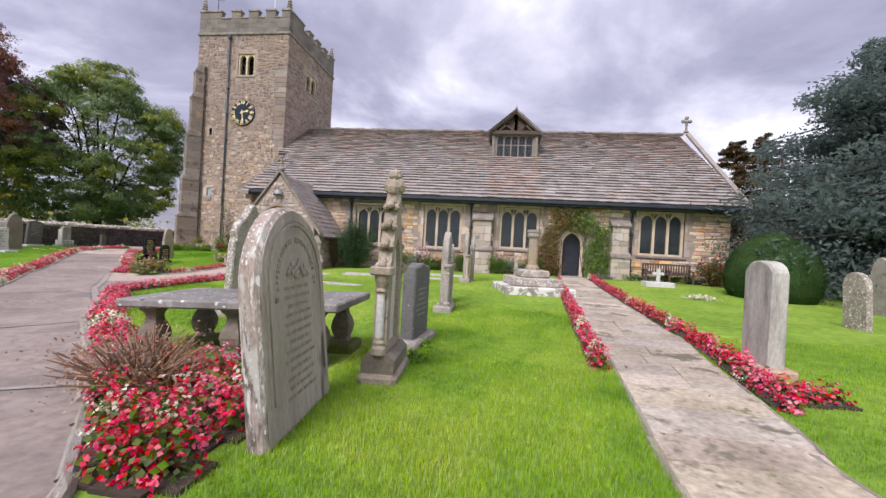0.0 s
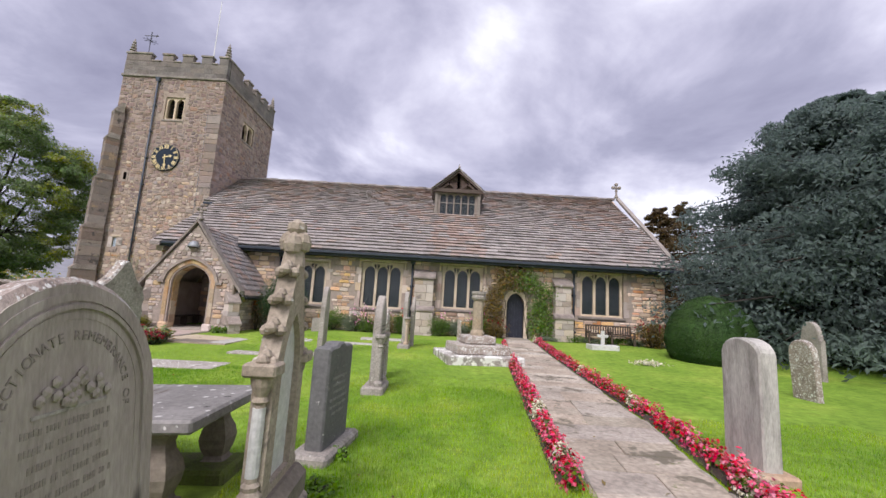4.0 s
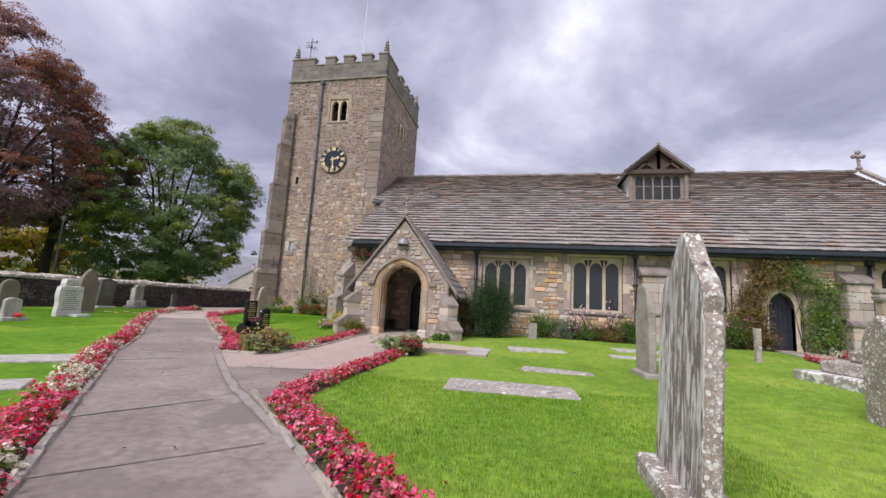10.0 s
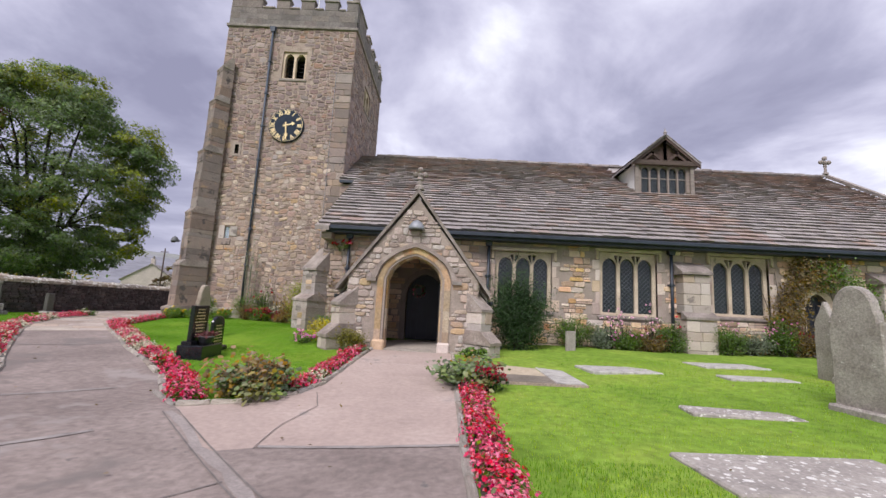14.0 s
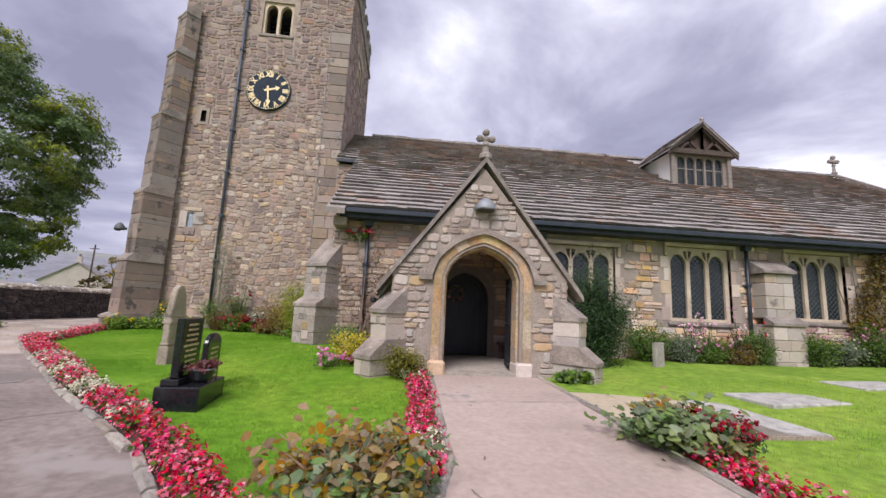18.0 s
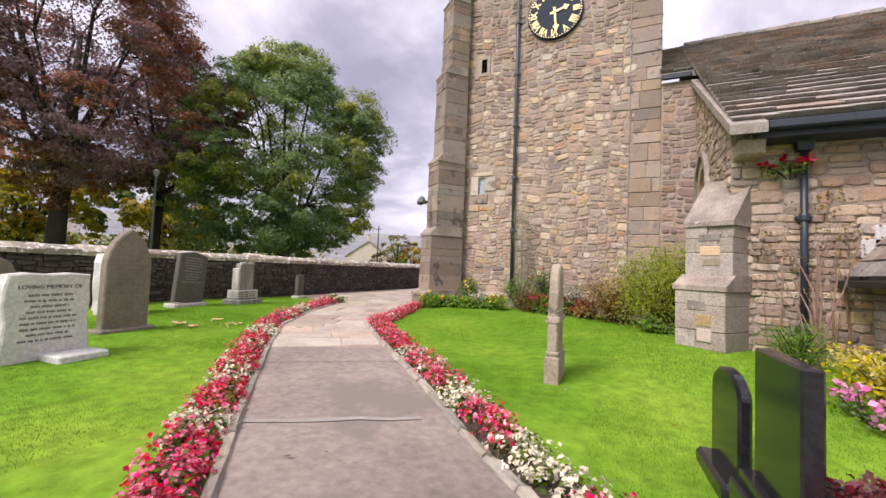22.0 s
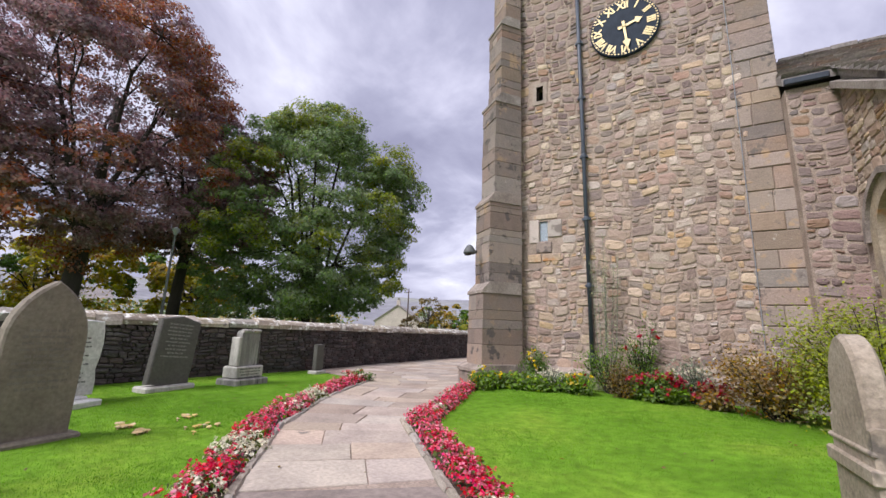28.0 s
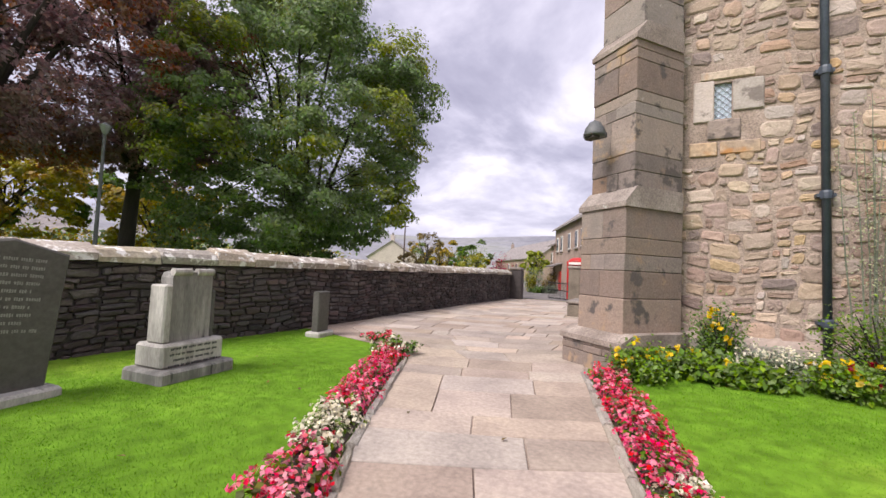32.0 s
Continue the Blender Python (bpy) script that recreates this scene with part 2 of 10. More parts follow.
M_ashlar = material("dressed_stone", ((0.235, 0.198, 0.172), (0.32, 0.272, 0.235), (0.30, 0.238, 0.19)), 0.9, 0.88, 0.35, 18, vary=0.20, spots=[((0.20, 0.17, 0.15), 2.2, 0.64)])
M_ashlar_piece = material("dressed_stone_piece", ((0.165, 0.13, 0.112), (0.255, 0.20, 0.17), (0.235, 0.172, 0.135)), 2.2, 0.92, 1.0, 14, vary=0.24, per="object", fine=0.4, spots=[((0.33, 0.225, 0.155), 1.1, 0.60), ((0.115, 0.094, 0.084), 1.5, 0.54), ((0.50, 0.48, 0.44), 6.0, 0.73)], palette=[(.34, (0.25, 0.205, 0.175)), (.26, (0.19, 0.155, 0.135)), (.2, (0.31, 0.25, 0.205)), (.2, (0.29, 0.195, 0.14))])
QUOIN_COL = ((0.25, 0.20, 0.168), (0.34, 0.275, 0.23), (0.37, 0.275, 0.20))
QUOIN_PAL = [(.3, (0.325, 0.25, 0.20)), (.2, (0.39, 0.305, 0.24)), (.2, (0.25, 0.198, 0.17)), (.18, (0.42, 0.295, 0.185)), (.12, (0.33, 0.285, 0.255))]
QUOIN_HIGH = [(.4, (0.225, 0.18, 0.162)), (.3, (0.27, 0.22, 0.195)), (.3, (0.185, 0.152, 0.142))]
QUOIN_SPOTS = [((0.43, 0.30, 0.19), 1.4, 0.60), ((0.15, 0.125, 0.112), 1.7, 0.58), ((0.52, 0.47, 0.41), 3.1, 0.68)]
M_quoin = material("large_dressed_quoin", QUOIN_COL, 2.4, 0.92, 1.0, 14, vary=0.2, per="object", fine=0.5, spots=QUOIN_SPOTS, palette=QUOIN_PAL)
M_quoin_high = material("sooty_dressed_quoin", QUOIN_COL, 2.4, 0.92, 1.0, 14, vary=0.2, per="object", fine=0.45, spots=[((0.13, 0.112, 0.105), 1.7, 0.58)], palette=QUOIN_HIGH)
M_butt = material("mottled_buttress_block", ((0.17, 0.135, 0.115), (0.27, 0.212, 0.178), (0.30, 0.21, 0.155)), 2.6, 0.92, 1.0, 14, vary=0.16, per="object", fine=0.5, spots=[((0.36, 0.255, 0.165), 1.3, 0.60), ((0.105, 0.09, 0.082), 1.9, 0.58), ((0.50, 0.46, 0.41), 4.0, 0.70)], palette=[(.35, (0.215, 0.175, 0.15)), (.25, (0.18, 0.15, 0.136)), (.2, (0.265, 0.207, 0.165)), (.1, (0.235, 0.165, 0.125)), (.1, (0.30, 0.26, 0.228))])
M_pale_block = material("pale_weathered_block", ((0.34, 0.295, 0.255), (0.46, 0.41, 0.365), (0.40, 0.34, 0.285)), 2.2, 0.92, 0.9, 15, vary=0.18, per="object", fine=0.35, spots=[((0.20, 0.17, 0.15), 2.0, 0.60), ((0.62, 0.60, 0.56), 8.0, 0.70)], palette=[(.4, (0.42, 0.36, 0.31)), (.25, (0.48, 0.42, 0.37)), (.2, (0.31, 0.255, 0.215)), (.15, (0.42, 0.33, 0.24))])
M_grey_block = material("grey_brown_weathered_block", ((0.26, 0.22, 0.19), (0.36, 0.315, 0.28), (0.31, 0.26, 0.22)), 2.2, 0.92, 0.9, 15, vary=0.16, per="object", fine=0.4, spots=[((0.17, 0.145, 0.13), 1.8, 0.60), ((0.52, 0.49, 0.45), 6.0, 0.70)])
M_cope_slab = material("grey_brown_coping_slab", ((0.20, 0.172, 0.152), (0.28, 0.245, 0.22), (0.34, 0.30, 0.27)), 1.8, 0.9, 0.6, 15, fine=0.35, spots=[((0.14, 0.12, 0.11), 1.6, 0.60)])
M_tracery = material("pale_tracery_stone", ((0.42, 0.33, 0.235), (0.52, 0.425, 0.315), (0.62, 0.52, 0.40)), 2.2, 0.88, 0.45, 18, vary=0.12, fine=0.3, spots=[((0.24, 0.20, 0.16), 2.6, 0.66)])
M_golden = material("golden_sandstone", ((0.37, 0.25, 0.14), (0.42, 0.32, 0.215), (0.29, 0.232, 0.182)), 1.3, 0.9, 0.55, 16, vary=0.24, per="object", fine=0.3, spots=[((0.42, 0.20, 0.07), 0.9, 0.64), ((0.20, 0.165, 0.14), 2.4, 0.65)])
M_grey_stone = material("weathered_coping", ((0.18, 0.152, 0.132), (0.26, 0.222, 0.195), (0.37, 0.325, 0.285)), 2.4, 0.92, 0.8, 15, vary=0.18, fine=0.35, spots=[((0.5, 0.49, 0.45), 5.0, 0.66)])
SLATE_COL = ((0.195, 0.176, 0.17), (0.28, 0.25, 0.238), (0.355, 0.318, 0.298))
SLATE_BROWN = ((0.215, 0.165, 0.147), (0.30, 0.232, 0.202), (0.37, 0.292, 0.25))
SLATE_SPOTS = [((0.17, 0.175, 0.085), 1.3, 0.68), ((0.115, 0.10, 0.095), 1.7, 0.62), ((0.42, 0.40, 0.37), 9.0, 0.70)]
M_slate = material("stone_slates", SLATE_COL, 1.4, 0.88, 0.8, 16, vary=0.16, fine=0.35, spots=SLATE_SPOTS)
M_slate_piece = material("stone_slate_piece", SLATE_COL, 1.4, 0.88, 0.8, 16, vary=0.16, fine=0.35, per="object", spots=SLATE_SPOTS)
M_slate_brown = material("brown_stone_slate_piece", SLATE_BROWN, 1.4, 0.88, 0.8, 16, vary=0.16, fine=0.35, per="object", spots=SLATE_SPOTS)
M_slate_brown_far = material("brown_stone_slates", SLATE_BROWN, 1.4, 0.88, 0.8, 16, vary=0.16, fine=0.35, spots=SLATE_SPOTS)
M_iron = material("black_painted_iron", ((0.008, 0.009, 0.012), (0.022, 0.024, 0.03)), 3, 0.42, 0.1, 30)
M_pipe = material("dark_slate_blue_paint", ((0.016, 0.022, 0.034), (0.030, 0.040, 0.056)), 3, 0.45, 0.1, 30)
M_tower_pipe = material("blue_grey_pipe_paint", ((0.042, 0.054, 0.076), (0.066, 0.082, 0.108)), 3, 0.5, 0.1, 30)
M_came = material("dull_lead_came", ((0.068, 0.073, 0.076), (0.116, 0.121, 0.122)), 3, 0.6, 0.1, 20)
M_lead = material("grey_lead", ((0.20, 0.21, 0.23), (0.30, 0.31, 0.33)), 3, 0.55, 0.1, 20, metal=0.3)
M_pale_lead = material("weathered_white_lead", ((0.42, 0.42, 0.43), (0.56, 0.56, 0.57)), 3, 0.6, 0.2, 20)
M_oak = material("dark_oak", ((0.055, 0.035, 0.024), (0.11, 0.07, 0.05)), 2, 0.7, 0.4, 12, stretch=(1, 1, 8), vary=0.2)
M_door = material("navy_black_door_paint", ((0.012, 0.014, 0.024), (0.024, 0.027, 0.042)), 3, 0.5, 0.2, 18)
# the shade of closed rooms as a colour; lamp lenses use it too
M_dark = material("dark_shade_and_lens", ((0.045, 0.04, 0.036), (0.07, 0.06, 0.052)), 2, 0.95, 0.2)
M_clock = material("clock_blue_black", ((0.010, 0.017, 0.032), (0.022, 0.034, 0.055)), 4, 0.65, 0.15, 8)
M_clock.node_tree.nodes["Principled BSDF"].inputs["Specular IOR Level"].default_value = .2
M_gold = material("gold_leaf", ((0.70, 0.53, 0.26), (0.80, 0.65, 0.37)), 6, 0.45, 0.1, metal=0.15)
M_white = material("white_paint", ((0.66, 0.65, 0.62), (0.80, 0.79, 0.76)), 2, 0.6, 0.15)
M_lawn = material("lawn_turf", ((0.118, 0.205, 0.024), (0.178, 0.285, 0.036), (0.265, 0.345, 0.055)), 0.42, 0.9, 0.5, 60, fine=0.35, spots=[((0.26, 0.32, 0.06), 1.6, 0.66), ((0.105, 0.195, 0.022), 2.3, 0.72)])
M_lawn.node_tree.nodes["Principled BSDF"].inputs["Specular IOR Level"].default_value = .1
M_lawn_west = material("greener_lawn_turf", ((0.085, 0.182, 0.012), (0.128, 0.255, 0.019), (0.195, 0.295, 0.030)), 0.42, 0.9, 0.5, 60, fine=0.35, spots=[((0.20, 0.285, 0.04), 1.6, 0.69)])
M_lawn_west.node_tree.nodes["Principled BSDF"].inputs["Specular IOR Level"].default_value = .1
M_soil = material("bed_soil", ((0.030, 0.020, 0.014), (0.065, 0.046, 0.033)), 5, 0.95, 0.9, 40)
M_tarmac = material("path_tarmac", ((0.194, 0.155, 0.139), (0.257, 0.208, 0.186), (0.315, 0.256, 0.229)), 0.75, 0.86, 0.5, 140, spots=[((0.195, 0.165, 0.150), 0.5, 0.60), ((0.315, 0.272, 0.25), 0.62, 0.62), ((0.155, 0.138, 0.128), 5.0, 0.67), ((0.37, 0.34, 0.32), 36.0, 0.69), ((0.10, 0.09, 0.088), 48.0, 0.67)], fine=0.28)
M_porch_path = material("pink_beige_screed", ((0.35, 0.272, 0.235), (0.40, 0.312, 0.27), (0.435, 0.347, 0.302)), 0.9, 0.85, 0.2, 90, spots=[((0.27, 0.235, 0.215), 0.9, 0.67)], fine=0.14)
FLAG_COL = ((0.288, 0.239, 0.203), (0.378, 0.315, 0.266), (0.432, 0.365, 0.302))
M_flag = material("sandstone_flag", FLAG_COL, 1.6, 0.85, 0.45, 22, vary=0.2, per="object", fine=0.22, spots=[((0.48, 0.44, 0.38), 14.0, 0.71), ((0.21, 0.175, 0.15), 1.6, 0.67)])
M_flag_stuff = material("sandstone_flags_far", FLAG_COL, 0.8, 0.8, 0.3, 18, vary=0.16)
FLAG_GREY = ((0.25, 0.212, 0.17), (0.37, 0.318, 0.26), (0.47, 0.415, 0.345))
M_flag_grey = material("grey_weathered_flag", FLAG_GREY, 1.1, 0.85, 0.5, 18, vary=0.16, per="object", fine=0.35, spots=[((0.15, 0.13, 0.095), 1.6, 0.57), ((0.16, 0.17, 0.07), 2.6, 0.67), ((0.11, 0.10, 0.085), 7.0, 0.66), ((0.56, 0.54, 0.50), 6.5, 0.69)])
M_kerb = material("kerb_stone", ((0.250, 0.222, 0.188), (0.400, 0.360, 0.312)), 2.6, 0.92, 0.8, 18, vary=0.24, per="object", fine=0.35, spots=[((0.11, 0.105, 0.075), 2.2, 0.62), ((0.54, 0.53, 0.49), 6.0, 0.64)])
WALL_COL = ((0.043, 0.037, 0.038), (0.076, 0.062, 0.060), (0.116, 0.098, 0.090))
M_drystone = material("dark_wall_stone", WALL_COL, 1.6, 0.9, 0.6, 16, vary=0.4, spots=[((0.30, 0.29, 0.27), 7.0, 0.70)])
M_drystone_piece = material("dark_wall_stone_piece", WALL_COL, 1.6, 0.9, 0.6, 16, vary=0.4, per="object", spots=[((0.30, 0.29, 0.27), 7.0, 0.70)])
M_wallcore = material("dark_wall_joints", ((0.050, 0.043, 0.042), (0.080, 0.069, 0.066)), 4, 0.95, 0.5)
M_cope = material("lichened_wall_coping", ((0.22, 0.19, 0.155), (0.33, 0.29, 0.24), (0.42, 0.385, 0.33)), 1.6, 0.92, 0.8, 18, vary=0.25, per="object", fine=0.3, spots=[((0.72, 0.70, 0.66), 5.0, 0.54), ((0.2, 0.18, 0.16), 3.0, 0.66)])
M_glass = bpy.data.materials.new("window_glass")
M_glass.use_nodes = True
gb = M_glass.node_tree.nodes["Principled BSDF"]
gb.inputs["Base Color"].default_value = (0.018, 0.032, 0.038, 1)
gb.inputs["Roughness"].default_value = 0.14
gb.inputs["Specular IOR Level"].default_value = 0.7
gb.inputs["Transmission Weight"].default_value = 0.35


# ---- shaping tools ----
CONTROL = np.array([(0.7, -1.6, .6), (4.1, 4, .61), (-.5, 2.8, .6), (-3.2, 2.6, .58), (-11.8, 9.2, .34), (-13.7, 12, .36), (-6.76, 9.94, .5), (-15.8, 14.26, .55), (-18.8, 13.6, .56), (-10.2, 17.7, .62), (-14.9, 20.3, .92), (-21.5, 19.8, .66), (-25.6, 23.9, .66), (-26.9, 20, .75), (.4, 13, .75), (4.4, 20.4, .88), (8.5, 20, .88), (-18, 17.7, .63), (-19.4, 24.7, .88), (-3, 19.5, .8), (-4, 4.5, .56), (-8, 5, .42), (-26, 15.5, .7), (10, 8, .68)])


def ground(x, y):
    """The lie of the churchyard: height of the turf, works on arrays."""
    x, y = np.asarray(x, float), np.asarray(y, float)
    w = 1 / ((CONTROL[:, 0] - x[..., None]) ** 2 + (CONTROL[:, 1] - y[..., None]) ** 2 + 1.5) ** 1.5
    return (w * CONTROL[:, 2]).sum(-1) / w.sum(-1)


def gz(x, y):
    return float(ground(x, y))


def thing(name, label="", category="", group="", kind="", at=(0, 0, 0), turn=0):
    ob = new(name)
    ob.matrix_basis = pose(*at, 0, 0, turn)
    ob.empty_display_size = 0.2
    return tagged(ob, label, category, group, kind)


def mesh_of(bm, name, mats, smooth=False):
    me = bpy.data.meshes.new(name)
    bmesh.ops.recalc_face_normals(bm, faces=bm.faces)
    bm.to_mesh(me)
    bm.free()
    for m in mats if isinstance(mats, (list, tuple)) else [mats]:
        me.materials.append(m)
    if smooth:
        me.polygons.foreach_set("use_smooth", [True] * len(me.polygons))
    return me


def part(name, bm, mat, parent=None, label="", smooth=False, m=None):
    """Links a bmesh as one mesh object under a thing or a part."""
    ob = new(name, bm if isinstance(bm, bpy.types.Mesh) else mesh_of(bm, name, mat, smooth))
    if parent is not None:
        ob.parent = parent
    if m is not None:
        ob.matrix_basis = m
    return tagged(ob, label)


def structure(name, bm, mat, label="", category=""):
    return tagged(part(name, bm, mat), label, category, kind="structure")


def raw_mesh(name, verts, faces, mat, smooth=False):
    me = bpy.data.meshes.new(name)
    me.from_pydata(verts, [], faces)
    me.materials.append(mat)
    if smooth:
        me.polygons.foreach_set("use_smooth", [True] * len(me.polygons))
    return me


def box(bm, x0, x1, y0, y1, z0, z1, m=None, chamfer=0.0):
    vs = [bm.verts.new(p) for p in ((x0, y0, z0), (x1, y0, z0), (x1, y1, z0), (x0, y1, z0), (x0, y0, z1), (x1, y0, z1), (x1, y1, z1), (x0, y1, z1))]
    fs = [bm.faces.new([vs[i] for i in q]) for q in ((0, 3, 2, 1), (4, 5, 6, 7), (0, 1, 5, 4), (1, 2, 6, 5), (2, 3, 7, 6), (3, 0, 4, 7))]
    if chamfer:
        edges = list({e for f in fs for e in f.edges})
        out = bmesh.ops.bevel(bm, geom=edges, offset=chamfer, segments=1, affect="EDGES")
        vs = list({v for f in out["faces"] for v in f.verts} | {v for v in vs if v.is_valid})
    if m is not None:
        bmesh.ops.transform(bm, matrix=m, verts=[v for v in vs if v.is_valid])
    return bm


def new_box(*a, **k):
    return box(bmesh.new(), *a, **k)


def slab(bm, pts, vec, m=None):
    """A prism: the polygon pts (3D) pushed along vec."""
    vec = Vector(vec)
    a = [bm.verts.new(p) for p in pts]
    b = [bm.verts.new(Vector(p) + vec) for p in pts]
    n = len(a)
    bm.faces.new(a)
    bm.faces.new(b[::-1])
    for i in range(n):
        bm.faces.new((a[i], b[i], b[(i + 1) % n], a[(i + 1) % n]))
    if m is not None:
        bmesh.ops.transform(bm, matrix=m, verts=a + b)
    return bm


def plate(bm, outer, holes, thick, m):
    """A flat plate with holes in the local x-z plane, its front at y=0, thick towards +y, placed by m."""
    edges = []
    for loop in (outer, *holes):
        vs = [bm.verts.new((x, 0, z)) for x, z in loop]
        edges += [bm.edges.new((vs[i], vs[(i + 1) % len(vs)])) for i in range(len(vs))]
    out = bmesh.ops.triangle_fill(bm, use_beauty=True, edges=edges)
    faces = [g for g in out["geom"] if isinstance(g, bmesh.types.BMFace)]
    ext = bmesh.ops.extrude_face_region(bm, geom=faces)
    back = [g for g in ext["geom"] if isinstance(g, bmesh.types.BMVert)]
    bmesh.ops.translate(bm, vec=(0, thick, 0), verts=back)
    allv = set(back) | {v for e in edges if e.is_valid for v in e.verts}
    bmesh.ops.transform(bm, matrix=m, verts=list(allv))
    return bm


def arch(x0, x1, z0, spring, rise, n=8, shape=1.0):
    """Outline of a pointed opening, from bottom left up and over to bottom right."""
    c, r = (x0 + x1) / 2, (x1 - x0) / 2
    pts = [(x0, z0)]
    if rise > r * .98:
        # two arcs struck from the springing line
        big = (r * r + rise * rise) / (2 * r)
        end = math.acos((big - r) / big)
        half = [(c + big - r - big * math.cos(end * i / n), spring + big * math.sin(end * i / n)) for i in range(n + 1)]
        return pts + half + [(2 * c - x, z) for x, z in half[-2::-1]] + [(x1, z0)]
    for i in range(2 * n + 1):
        u = i / n - 1
        a = abs(u)
        zz = spring + rise * (.72 * (1 - a ** (2.2 * shape)) ** .55 + .28 * (1 - a)) if a < 1 else spring
        pts.append((c + u * r, zz))
    pts.append((x1, z0))
    return pts


def lathe(bm, prof, n=16, m=None, square=0.0):
    """Turns a profile of (radius, z) round the z axis; square: 1 makes it a square section."""
    rings = []
    for r, z in prof:
        ring = []
        for k in range(n):
            a = 2 * math.pi * (k + 0.5) / n
            c, s = math.cos(a), math.sin(a)
            q = 1 / max(abs(c), abs(s))
            f = r * (1 + square * (q - 1))
            ring.append(bm.verts.new((f * c, f * s, z)))
        rings.append(ring)
    for a, b in zip(rings, rings[1:]):
        for k in range(n):
            bm.faces.new((a[k], a[(k + 1) % n], b[(k + 1) % n], b[k]))
    bm.faces.new(rings[0][::-1])
    bm.faces.new(rings[-1])
    if m is not None:
        bmesh.ops.transform(bm, matrix=m, verts=[v for r in rings for v in r])
    return bm


def tube(bm, pts, radii, n=8):
    """A tapering tube along a line of points."""
    pts = [Vector(p) for p in pts]
    radii = radii if isinstance(radii, (list, tuple)) else [radii] * len(pts)
    rings = []
    for i, p in enumerate(pts):
        d = (pts[min(i + 1, len(pts) - 1)] - pts[max(i - 1, 0)]).normalized()
        side = d.cross(Vector((0, 0, 1)) if abs(d.z) < 0.9 else Vector((0, 1, 0))).normalized()
        up = side.cross(d)
        rings.append([bm.verts.new(p + radii[i] * (math.cos(2 * math.pi * k / n) * side + math.sin(2 * math.pi * k / n) * up)) for k in range(n)])
    for a, b in zip(rings, rings[1:]):
        for k in range(n):
            bm.faces.new((a[k], a[(k + 1) % n], b[(k + 1) % n], b[k]))
    bm.faces.new(rings[0][::-1])
    bm.faces.new(rings[-1])
    return bm


def rng_of(seed):
    return np.random.default_rng(seed)


# stones: a few shapes on a unit square, used again and again
def stone_shapes(seed, count, jitter, corner, n_side=2):
    g, shapes = rng_of(seed), []
    for _ in range(count):
        ring = []
        for a in range(4):
            for b in range(n_side):
                f = b / n_side
                x, y = ((-.5 + f, -.5), (.5, -.5 + f), (.5 - f, .5), (-.5, .5 - f))[a]
                k = 1 - (corner if b == 0 else 0)
                ring.append((x * k + g.normal(0, jitter), y * k + g.normal(0, jitter)))
        ring = np.clip(np.array(ring), -.5, .5)
        mid = ring.mean(0)
        inner = mid + (ring - mid) * (0.80 + g.normal(0, 0.03, (len(ring), 1)))
        tilt = g.normal(0, 0.16, 2)
        verts = [(x, y, 0.0) for x, y in ring] + [(x, y, 0.62 + x * tilt[0] + y * tilt[1]) for x, y in ring] + [(x, y, 1.0 + x * tilt[0] + y * tilt[1] + g.normal(0, .05)) for x, y in inner] + [(*mid, 1.05)]
        n = len(ring)
        faces = []
        for r in range(2):
            for i in range(n):
                faces.append((r * n + i, r * n + (i + 1) % n, (r + 1) * n + (i + 1) % n, (r + 1) * n + i))
        faces += [(2 * n + i, 2 * n + (i + 1) % n, 3 * n) for i in range(n)]
        shapes.append((np.array(verts), faces))
    return shapes


ROUGH = stone_shapes(15, 26, 0.04, 0.15, 3)
SQUARED = stone_shapes(16, 24, 0.032, 0.09, 3)


def lay_courses(width, height, course, length, seed, skip=None, joint=0.02, wobble=0.0, split=0.22):
    """Stones (centre u, centre v, width, height) laid in courses over a wall face."""
    g, out, v = rng_of(seed), [], 0.0
    while v < height - 0.03:
        hgt = min(g.uniform(*course), height - v)
        u = -g.uniform(0, length[0])
        while u < width:
            w = g.uniform(*length) * (0.75 + 0.5 * hgt / course[1])
            a, b = max(u, 0), min(u + w, width)
            if b - a > 0.05:
                cells = [(v, hgt)]
                if g.random() < split and hgt > (0.8 if split < .3 else 0.6) * course[1]:
                    f = g.uniform(.4, .6)
                    cells = [(v, hgt * f), (v + hgt * f, hgt * (1 - f))]
                for vv, hh in cells:
                    cu, cv = (a + b) / 2, vv + hh / 2 + g.normal(0, wobble) + wobble * 1.4 * math.sin(u * 1.9 + v * 7)
                    if not (skip and skip(cu, cv, (b - a) / 2, hh / 2)):
                        out.append((cu, cv, b - a - joint * g.uniform(.6, 1.3), hh - joint * g.uniform(.6, 1.3)))
            u += w
        v += hgt
    return out


